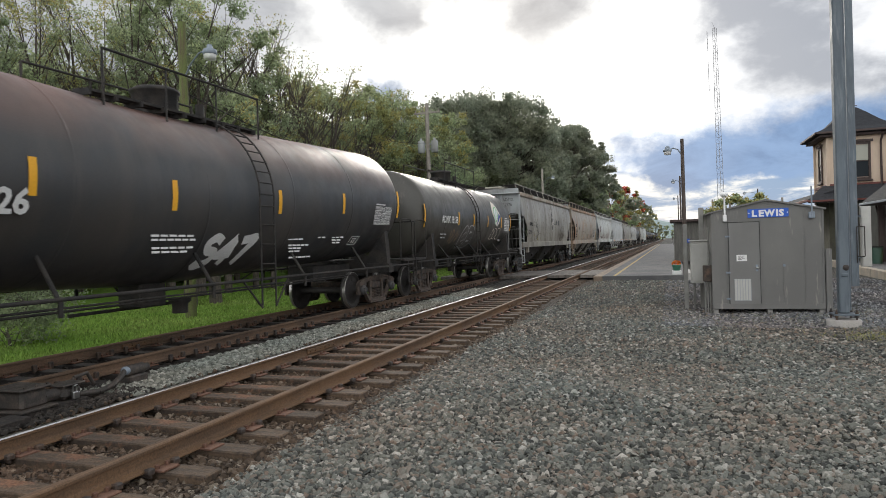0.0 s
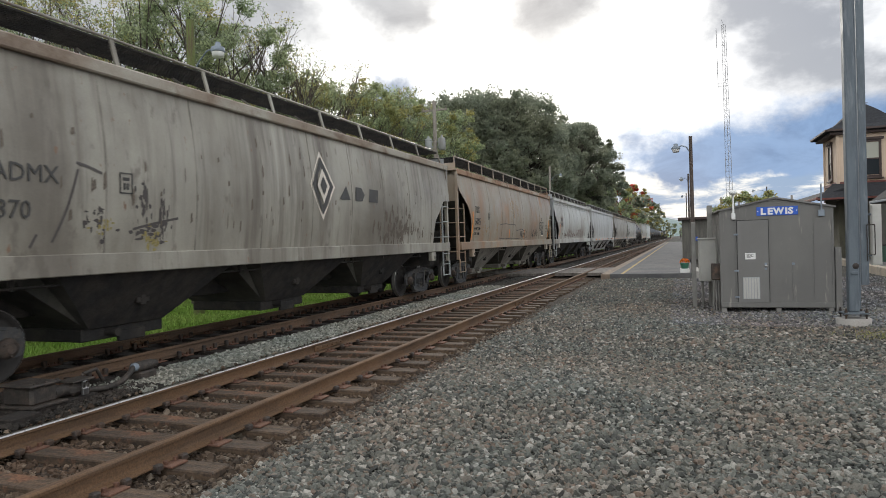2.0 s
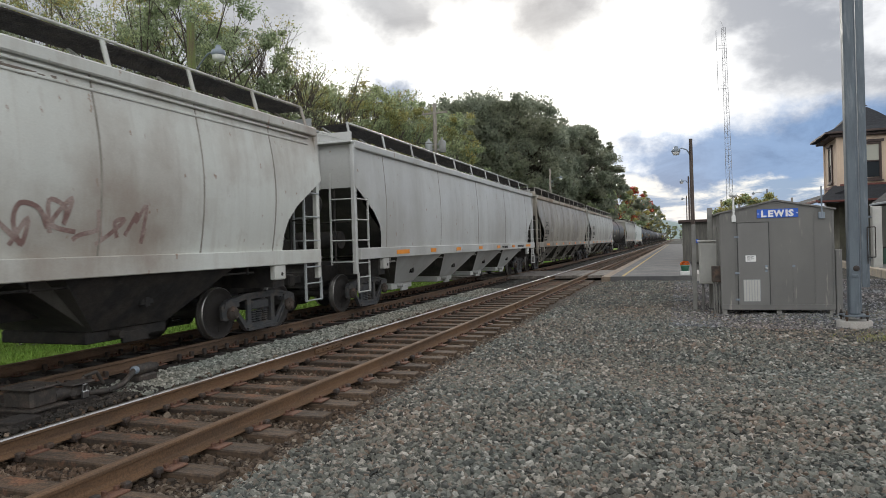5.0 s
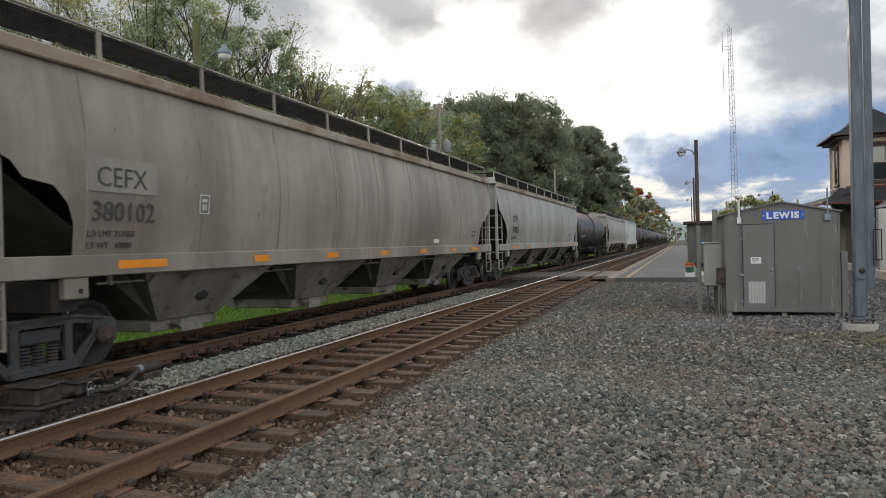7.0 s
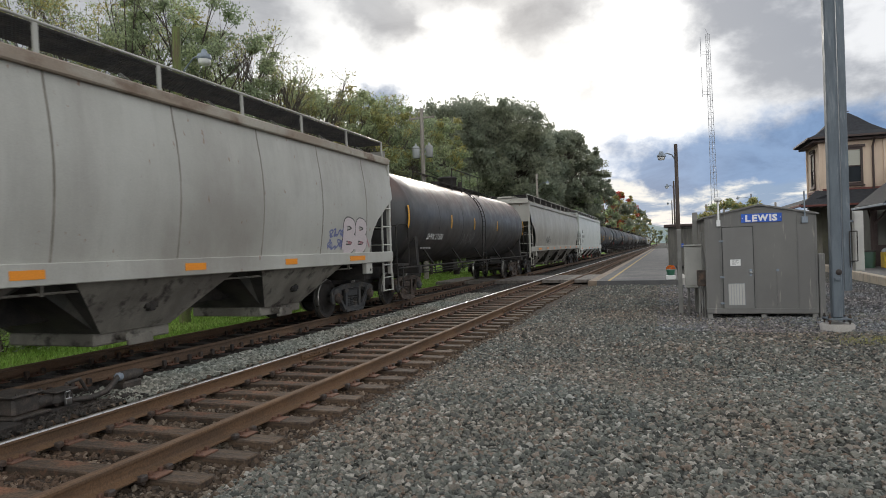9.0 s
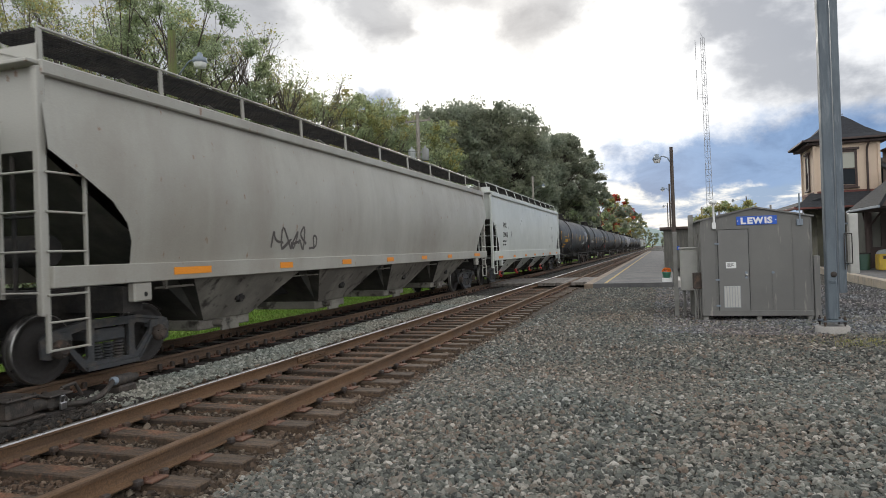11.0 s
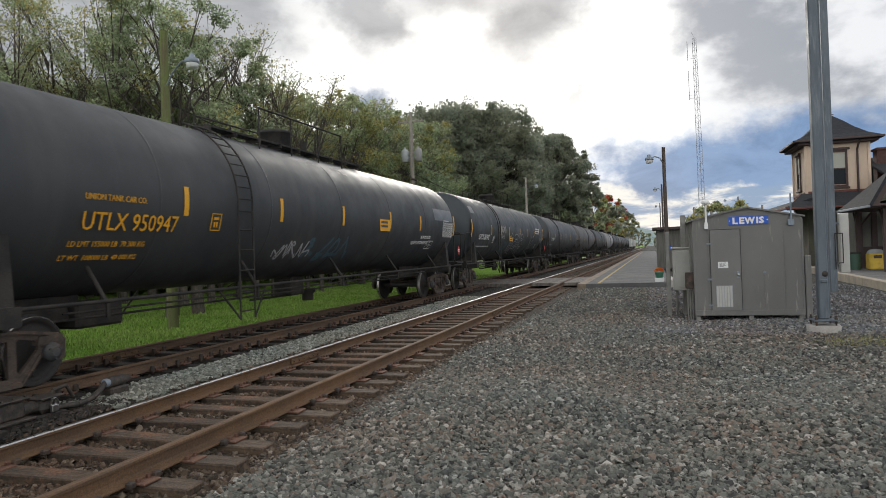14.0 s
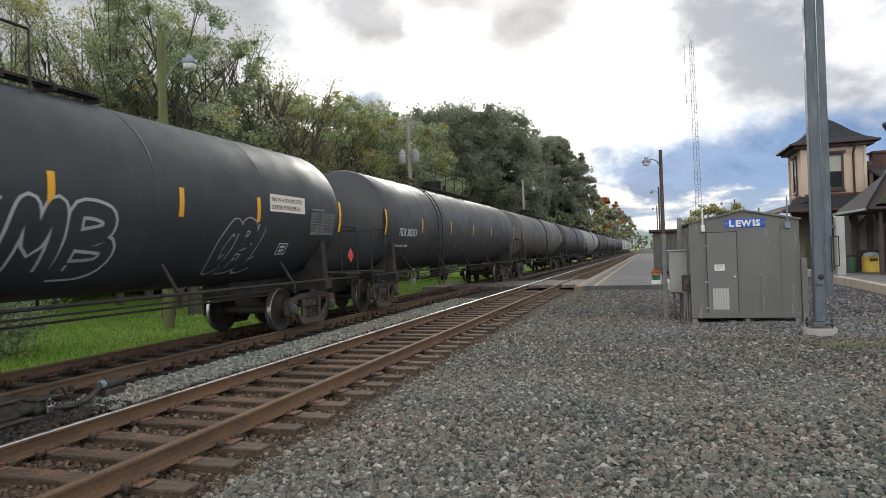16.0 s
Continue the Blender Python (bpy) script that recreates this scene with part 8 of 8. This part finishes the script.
def switch_machine():
    """Switch lock gear lying between the two tracks."""
    s_ = tagged(empty("switch_machine", pose(-6.66, 5.50, -0.13, 0, 0, 3)), "grimy padlocked switch machine with rods between the tracks", "switch machine")
    part("gear_case", Form().box(-0.30, 0.12, -0.42, -0.08, 0.05, 0.25, 0.03), "gear", s_)
    part("gear_lid", Form().box(-0.33, 0.15, -0.45, -0.05, 0.25, 0.28, 0.012), "gear", s_)
    part("gear_flange", Form().box(-0.36, 0.20, -0.48, -0.02, 0.03, 0.06, 0.008), "gear", s_)
    part("motor_case", Form().box(-0.05, 0.16, 0.08, 0.36, 0.04, 0.20, 0.05), "gear", s_)
    part("case_neck", Form().rod((0.05, -0.1, 0.13), (0.05, 0.12, 0.13), 0.07, 10), "gear", s_)
    part("motor_case_lid", Form().box(-0.07, 0.18, 0.06, 0.38, 0.20, 0.225, 0.01), "gear", s_)
    for k in range(3):
        part("cover_bolt", Form().rod((0.13, -0.38 + k * 0.14, 0.28), (0.13, -0.38 + k * 0.14, 0.30), 0.018, 6), "gear", s_)
    part("timber", Form().box(0.06, 0.34, -0.85, -0.50, -0.13, 0.04, 0.012), "tie_grimy", s_)
    part("bed_timber", Form().box(-0.34, 0.18, -0.46, 0.40, -0.14, 0.035, 0.012), "tie_grimy", s_)
    part("shackle", Form().pipe([(0.18, 0.18, 0.13), (0.195, 0.18, 0.20), (0.195, 0.24, 0.20), (0.18, 0.24, 0.13)], 0.010, 6), "bright_steel", s_)
    part("padlock", Form().box(0.175, 0.215, 0.165, 0.255, 0.05, 0.13, 0.008), "bright_steel", s_, "bright steel padlock")
    part("hose", Form().pipe([(0.08, 0.36, 0.06), (0.14, 0.6, 0.04), (0.12, 0.85, 0.06), (0.05, 1.05, 0.11), (-0.02, 1.2, 0.16)], 0.036, 8), "gear", s_)
    part("coupling", Form().lathe([(0.0, 0.045), (0.02, 0.055), (0.06, 0.055), (0.08, 0.045)], 12, "Y", (-0.03, 1.2, 0.16)), "galv", s_)
    part("cylinder", Form().lathe([(0, 0.05), (0.03, 0.075), (0.34, 0.075), (0.38, 0.05), (0.44, 0.05)], 14, "Y", (-0.08, 1.25, 0.14)), "gear", s_)
    part("cylinder_block", Form().box(-0.18, 0.02, 1.28, 1.6, -0.06, 0.08, 0.02), "gear", s_)
    part("handle_loop", Form().pipe([(-0.24, 0.55, 0.06), (-0.22, 0.60, 0.20), (-0.22, 0.80, 0.22), (-0.22, 0.9, 0.06)], 0.022, 8), "gear", s_)
    part("throw_rod", Form().rod((-0.05, 0.3, 0.10), (-1.0, 0.42, 0.05), 0.028, 8), "gear", s_)
    part("throw_bar", Form().box(-1.05, -0.2, -0.32, -0.26, 0.02, 0.07, 0.008), "gear", s_)


M["gear"] = surface("oily cast iron", (0.046, 0.040, 0.035), 0.6, 0.2, (0.085, 0.068, 0.056), 0.45, 9, grain=0.3, bump=0.3)
switch_machine()

# ---- trees ----


def tree_meshes(seed, h, spread, leaf_mats, leaves, leaf=0.16, trunk=0.28, low=0.25, clumps=26, twigs=4, tuft=(0.035, 0.10), twig=0.06):
    """A trunk with limbs and a crown of many small leaves in uneven clumps. Returns the meshes."""
    r = random.Random(seed)
    t = Form()
    pts = [Vector((0, 0, -0.3))]
    for k in range(1, 7):
        pts.append(Vector((r.uniform(-0.25, 0.25) * k / 3, r.uniform(-0.25, 0.25) * k / 3, h * 0.80 * k / 6)))
    for k in range(6):
        t.rod(pts[k], pts[k + 1], trunk * (1 - k / 6.5), 8, trunk * (1 - (k + 1) / 6.5))
    tips = []
    for k in range(clumps):
        u = low + (1 - low) * (k + r.random()) / clumps
        base_ = pts[0].lerp(pts[-1], 0)
        i = min(5, int(u * 5.2))
        base_ = pts[i].lerp(pts[i + 1], r.random())
        w = r.uniform(0, 2 * math.pi)
        reach = spread * (0.35 + 0.75 * math.sin(math.pi * min(1, max(0.08, (u - low * 0.6) / (1.12 - low * 0.6))))) * r.uniform(0.55, 1.1)
        tip = Vector((math.cos(w) * reach, math.sin(w) * reach, h * (u * 0.93 + 0.05) + r.uniform(-0.3, 0.5)))
        mid = base_.lerp(tip, 0.5) + Vector((0, 0, -0.25 + r.random() * 0.6))
        t.rod(base_, mid, trunk * 0.28, 4, trunk * 0.17)
        t.rod(mid, tip, trunk * 0.17, 4, trunk * 0.05)
        for q in range(twigs):
            d = Vector((r.uniform(-1, 1), r.uniform(-1, 1), r.uniform(-0.2, 1.1))) * spread * 0.28
            t.rod(mid.lerp(tip, r.random()), tip + d, trunk * twig, 3, trunk * twig * 0.35)
            tips.append(tip + d * 0.7)
        tips.append(tip)
    trunk_ob = t.done("trunk", "bark")
    rng = np.random.default_rng(seed)
    tp = np.array([tuple(p) for p in tips])
    n = leaves
    which = rng.integers(0, len(tp), n)
    size_c = rng.uniform(*tuft, len(tp)) * spread
    off = np.clip(rng.normal(0, 1, (n, 3)), -1.5, 1.5) * size_c[which][:, None] * np.array((1, 1, 0.75))
    c = tp[which] + off
    keep = c[:, 2] > h * low * 0.5
    c = c[keep]
    n = len(c)
    a = rng.normal(0, 1, (n, 3))
    a /= np.linalg.norm(a, axis=1, keepdims=True)
    b = np.cross(a, rng.normal(0, 1, (n, 3)))
    b /= np.linalg.norm(b, axis=1, keepdims=True)
    s = rng.uniform(0.6, 1.3, (n, 1)) * leaf
    fold = np.cross(a, b) * s * 0.3
    v = np.stack([c - a * s * 1.1, c + b * s * 0.85 + fold, c + a * s * 1.1 - b * s * 0.35], 1).reshape(-1, 3)
    tris = np.arange(3 * n).reshape(-1, 3)
    me = bpy.data.meshes.new("crown")
    me.from_pydata(v.tolist(), [], tris.tolist())
    for key in leaf_mats:
        me.materials.append(M[key])
    if len(leaf_mats) > 1:
        idx = (rng.random(len(tp)) < 0.45)[which][keep].astype(int)
        me.polygons.foreach_set("material_index", idx.tolist())
    me.update()
    tm = trunk_ob.data
    bpy.data.objects.remove(trunk_ob)
    return tm, me


def tree(meshes, x, y, label, turn=0.0, size=1.0, group="trees beyond the tracks"):
    top = tagged(empty("tree", pose(x, y, ground_height(x, y), 0, 0, turn)), label, "tree", group)
    for nm, me in zip(("trunk", "crown"), meshes):
        o = new(nm, me)
        o.parent = top
        o.scale = (size, size, size)
    return top


def trees():
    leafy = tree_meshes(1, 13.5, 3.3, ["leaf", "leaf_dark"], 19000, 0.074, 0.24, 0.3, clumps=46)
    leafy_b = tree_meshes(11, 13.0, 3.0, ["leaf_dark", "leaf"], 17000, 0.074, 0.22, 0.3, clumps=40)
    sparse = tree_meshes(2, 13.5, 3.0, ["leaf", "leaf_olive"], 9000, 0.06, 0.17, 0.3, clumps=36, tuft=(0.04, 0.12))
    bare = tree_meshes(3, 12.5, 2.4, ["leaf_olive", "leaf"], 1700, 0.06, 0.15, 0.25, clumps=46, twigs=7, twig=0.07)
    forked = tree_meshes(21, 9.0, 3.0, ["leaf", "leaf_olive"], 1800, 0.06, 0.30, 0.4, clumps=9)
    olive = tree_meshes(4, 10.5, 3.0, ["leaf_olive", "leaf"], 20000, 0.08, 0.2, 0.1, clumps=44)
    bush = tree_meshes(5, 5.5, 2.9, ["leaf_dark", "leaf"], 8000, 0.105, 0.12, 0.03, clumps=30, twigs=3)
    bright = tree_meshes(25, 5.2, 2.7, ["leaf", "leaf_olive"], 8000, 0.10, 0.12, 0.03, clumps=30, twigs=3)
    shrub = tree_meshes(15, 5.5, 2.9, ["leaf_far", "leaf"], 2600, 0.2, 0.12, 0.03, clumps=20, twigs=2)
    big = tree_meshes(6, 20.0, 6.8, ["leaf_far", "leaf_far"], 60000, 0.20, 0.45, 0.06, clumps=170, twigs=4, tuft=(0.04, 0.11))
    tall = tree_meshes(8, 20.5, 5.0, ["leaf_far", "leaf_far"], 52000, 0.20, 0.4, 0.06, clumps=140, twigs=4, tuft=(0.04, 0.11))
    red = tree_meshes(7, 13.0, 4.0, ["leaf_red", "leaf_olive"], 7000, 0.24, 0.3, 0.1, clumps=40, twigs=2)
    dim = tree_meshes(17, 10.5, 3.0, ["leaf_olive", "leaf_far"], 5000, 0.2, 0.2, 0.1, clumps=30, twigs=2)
    r = random.Random(9)
    names = {id(leafy): "leafy green tree on the wooded bank", id(leafy_b): "leafy dark green tree on the bank", id(forked): "pale forked tree with few leaves", id(dim): "yellowing tree far along the line", id(sparse): "thinly leaved tree against the sky", id(bare): "almost bare slender young tree",
             id(olive): "yellowing olive-green tree on the bank", id(big): "broad dark green tree beyond the tracks", id(tall): "tall dark green tree beyond the tracks", id(red): "red autumn tree far along the line"}

    def at(az, dist):
        return dist * math.sin(radians(az)), dist * math.cos(radians(az))
    for az, d, kind, k in ((-56, 27, leafy, 0.7), (-53.5, 28, sparse, 0.80), (-50.5, 30, sparse, 0.92), (-48, 31, bare, 0.98), (-46, 33, sparse, 0.98), (-43.6, 31, sparse, 1.0), (-41.6, 33, leafy_b, 1.02), (-39.3, 31, leafy, 0.97), (-37.2, 32, leafy_b, 0.90),
                           (-40.2, 25.5, forked, 0.9), (-38.2, 26.5, forked, 0.84), (-35, 34, bare, 1.1), (-33.6, 34, bare, 1.05), (-32.2, 35, bare, 1.0), (-30.8, 36, bare, 1.0), (-29.4, 38, sparse, 0.82), (-28.2, 38, bare, 0.98), (-26.6, 43, olive, 1.08), (-24.8, 45, olive, 1.14), (-23.4, 47, sparse, 0.98), (-22.1, 50, bare, 1.02), (-20.7, 54, bare, 1.0)):
        x, y = at(az, d)
        tree(kind, x, y, names[id(kind)], r.uniform(0, 360), k)
    for k, az in enumerate(range(-58, -17, 2)):
        d = 24.5 + (az + 58) * 0.72 + r.uniform(-1, 1)
        x, y = at(az + r.uniform(-0.6, 0.6), d)
        lit_ = k in (3, 5, 6, 12, 15)
        tree(bright if lit_ else bush, x, y, "light green bush on the bank" if lit_ else "dense green undergrowth bush", r.uniform(0, 360), r.uniform(0.8, 1.2), "bushes along the bank")
    x, y = at(-52.5, 17.6)
    tree(tree_meshes(51, 1.35, 1.2, ["leaf_dark", "leaf_dark"], 6000, 0.045, 0.04, 0.02, clumps=34, twigs=3, tuft=(0.10, 0.24)), x, y, "dark low shrub on the lawn", 40, 1.0, "bushes along the bank")
    thicket = tree_meshes(31, 8.5, 3.4, ["leaf_dark", "leaf"], 17000, 0.09, 0.16, 0.06, clumps=44, twigs=3, tuft=(0.06, 0.14))
    for k, az in enumerate((-37.5, -35.6, -33.8, -32.2, -30.6, -29, -27.4, -25.9, -24.4, -23, -21.6, -20.2)):
        d = 32 + (az + 58) * 0.62 + r.uniform(-1, 1)
        x, y = at(az, d)
        kind = (thicket, thicket, olive)[k % 3]
        tree(kind, x, y, "yellowing thicket tree on the bank" if kind is olive else "dense green thicket tree on the bank", r.uniform(0, 360), r.uniform(1.1, 1.3) if kind is olive else r.uniform(1.0, 1.25) if az < -27 else r.uniform(1.25, 1.5), "bushes along the bank")
    for az in (-55.5, -52.3, -49, -46, -43, -40.2, -36.5):
        x, y = at(az, 35.5 + math.sin(az))
        tree(thicket, x, y, "dense green thicket tree on the bank", az * 37 % 360, 1.08 + 0.1 * math.sin(az * 3), "bushes along the bank")
    for az in (-54, -50.5, -47, -44, -41.2, -38.8):
        x, y = at(az, 37 + r.uniform(-1, 1))
        tree(thicket, x, y, "dense green thicket tree on the bank", r.uniform(0, 360), r.uniform(1.0, 1.2), "bushes along the bank")
    for az in range(-50, -36, 6):
        d = 33 + (az + 58) * 0.72 + r.uniform(-1, 1)
        x, y = at(az + r.uniform(-0.6, 0.6), d)
        tree(bush, x, y, "dense green undergrowth bush", r.uniform(0, 360), r.uniform(1.3, 1.6), "bushes along the bank")
    for az, d, kind, k in ((-17.2, 86, big, 0.96), (-13.8, 88, big, 1.0), (-15.4, 96, tall, 1.02), (-11.6, 92, tall, 0.86), (-8.4, 108, tall, 0.98), (-6.6, 114, tall, 0.86), (-19.4, 78, olive, 1.3)):
        x, y = at(az, d)
        tree(kind, x, y, names[id(kind)], r.uniform(0, 360), k)
    for az in (-17.5, -15.5, -13, -10.5, -8.5, -6.5, -5.3):
        x, y = at(az, 84 + (az + 18) * 2.6)
        tree(shrub, x, y, "dense green bush under the far trees", r.uniform(0, 360), 1.8, "bushes along the bank")
    for az, d, kind, k in ((-4.7, 150, dim, 1.35), (-4.0, 165, red, 1.12), (-3.35, 178, red, 0.95), (-4.3, 190, dim, 1.4), (-3.0, 215, dim, 1.5), (-2.5, 240, dim, 1.4), (-2.0, 270, dim, 1.3), (-1.6, 310, dim, 1.2), (-1.1, 360, dim, 1.0), (-0.6, 420, dim, 0.9), (0.2, 440, shrub, 1.6), (0.9, 420, shrub, 1.6), (1.6, 400, shrub, 1.7), (2.4, 380, shrub, 1.7)):
        x, y = at(az, d)
        tree(kind, x, y, names.get(id(kind), "green bushy tree near the horizon"), r.uniform(0, 360), k)
    for az, d, k in ((4.7, 66, 0.92), (5.6, 68, 0.98), (6.4, 66, 0.85)):
        x, y = at(az, d)
        tree(bush_olive_mesh(), x, y, "yellow-green bush behind the bungalow", r.uniform(0, 360), k, "bushes by the station")


BUSH = []


def bush_olive_mesh():
    if not BUSH:
        BUSH.append(tree_meshes(15, 5.2, 2.2, ["leaf_olive", "leaf"], 9000, 0.11, 0.12, 0.05, clumps=40))
    return BUSH[0]


trees()


def lawn():
    """Grass blades on the lawn beyond the train."""
    rng = np.random.default_rng(3)
    n = 60000
    x = -11.2 - rng.random(n) ** 1.3 * 9.0
    y = 7.0 + rng.random(n) ** 1.2 * 45
    z = np.array([ground_height(a, b) for a, b in zip(x, y)])
    a = rng.uniform(0, 6.28, n)
    hgt = rng.uniform(0.04, 0.10, n)
    w = 0.012 + 0.004 * (y / 10)
    dx, dy = np.cos(a) * w, np.sin(a) * w
    lx, ly = rng.normal(0, 0.03, n), rng.normal(0, 0.03, n)
    v = np.stack([np.stack([x - dx, y - dy, z], 1), np.stack([x + dx, y + dy, z], 1), np.stack([x + lx, y + ly, z + hgt], 1)], 1).reshape(-1, 3)
    me = bpy.data.meshes.new("lawn_grass")
    me.from_pydata(v.tolist(), [], np.arange(3 * n).reshape(-1, 3).tolist())
    me.materials.append(M["grass"])
    tagged(new("lawn_grass", me), "short bright green mown grass", "grass", kind="stuff")


lawn()


def weeds():
    """A patch of dry weeds in the gravel before the mast."""
    rng = np.random.default_rng(6)
    n = 700
    x, y = 3.35 + rng.normal(0, 0.35, n), 12.5 + rng.normal(0, 0.28, n)
    a, hgt = rng.uniform(0, 6.28, n), rng.uniform(0.02, 0.07, n)
    dx, dy = np.cos(a) * 0.007, np.sin(a) * 0.007
    z = np.full(n, -0.19)
    v = np.stack([np.stack([x - dx, y - dy, z], 1), np.stack([x + dx, y + dy, z], 1), np.stack([x + rng.normal(0, 0.04, n), y + rng.normal(0, 0.04, n), z + hgt], 1)], 1).reshape(-1, 3)
    me = bpy.data.meshes.new("weed_patch")
    me.from_pydata(v.tolist(), [], np.arange(3 * n).reshape(-1, 3).tolist())
    me.materials.append(M["leaf_olive"])
    tagged(new("weed_patch", me), "low yellow-green weeds growing in the gravel", "weeds", kind="stuff")


weeds()

# ---- far hills ----


def hills():
    v, f = [], []
    n = 60
    for k in range(n + 1):
        x = -1500 + 3000 * k / n
        z = 42 + 22 * math.sin(k * 0.31) + 9 * math.sin(k * 0.9 + 1)
        for y, zz in ((1500, -2), (1750, z * 0.7), (2100, z), (2600, -2)):
            v.append((x, y, zz))
    for k in range(n):
        for q in range(3):
            a = k * 4 + q
            f.append((a, a + 4, a + 5, a + 1))
    tagged(link_mesh("backdrop_hills", v, f, "hill", smooth=True), "green wooded hills on the horizon, tinted for haze", "hill", kind="structure")


# blue-green tint puts the distance haze into the colour
M["hill"] = surface("woodland tinted for haze", (0.16, 0.23, 0.24), 1.0, 0, (0.20, 0.27, 0.25), 0.5, 0.01, fine=0.05, grain=0.15, bump=0)
hills()

# ---- stones lying proud of the ground ----


def wedge(n, x0, y0, y1, seed):
    r = random.Random(seed)
    out = []
    for _ in range(n):
        y = y0 + (y1 - y0) * r.random() ** 1.6
        x = r.uniform(x0, 0.36 * y + 0.9)
        out.append((x, y, ground_height(x, y)))
    return out


stones("yard_gravel_behind", "loose grey crushed stone around the viewpoint", "stone", [(x, y - 0.6, z) for x, y, z in scatter(20000, -3.3, 4.5, -4.0, 4.4, 8)], 0.026, 0.066, 0.3)
stones("yard_gravel", "loose angular grey crushed stone", "stone", wedge(54000, -3.3, 3.4, 9.0, 1), 0.018, 0.060, 0.3)
stones("yard_gravel_middle", "loose grey crushed stone farther off", "stone", wedge(46000, -3.3, 7.6, 17.0, 11), 0.020, 0.058, 0.3)
stones("yard_gravel_beyond", "grey crushed stone by the bungalow", "stone", scatter(9000, -3.2, 0.5, 14.0, 29.0, 6), 0.028, 0.055)
stones("fresh_gravel", "fresh blue-grey crushed stone round the bungalow", "stone_blue", scatter(13000, -0.2, 6.8, 13.6, 28.0, 16, 0.006), 0.028, 0.058)
stones("track_ballast", "rust-stained crushed stone between the ties", "stone_brown", scatter(15000, -6.2, -3.2, 2.6, 18.0, 2, 0.0), 0.03, 0.06)
stones("clean_ballast", "pale clean crushed stone between the two tracks", "stone_light", scatter(12000, -7.3, -6.0, 6.3, 24.0, 3, 0.0), 0.03, 0.06)
stones("oily_ballast", "oil-blackened crushed stone round the switch machine", "stone_grime_shade", scatter(3500, -7.5, -5.9, 3.6, 6.6, 13, 0.01), 0.03, 0.06)
# stones under the train carry its shadow in their colour
stones("far_ballast", "grimy crushed stone under the train, darkened for its shadow", "stone_grime_shade", scatter(9000, -10.4, -7.2, 4.0, 30.0, 4, 0.0), 0.035, 0.065)

# ---- what moves ----


def motions():
    ticks = [k * 0.5 for k in range(33)]
    for car, mid in TRAIN:
        walk(car, [(t, pose(FAR_C, mid - travelled(t), 0)) for t in ticks])
    for w, a in WHEELSETS[:64]:
        walk(w, [(k / 30, pose(0, a, 0.457, math.degrees(travelled(k / 30)) / 0.457)) for k in range(481)])


motions()
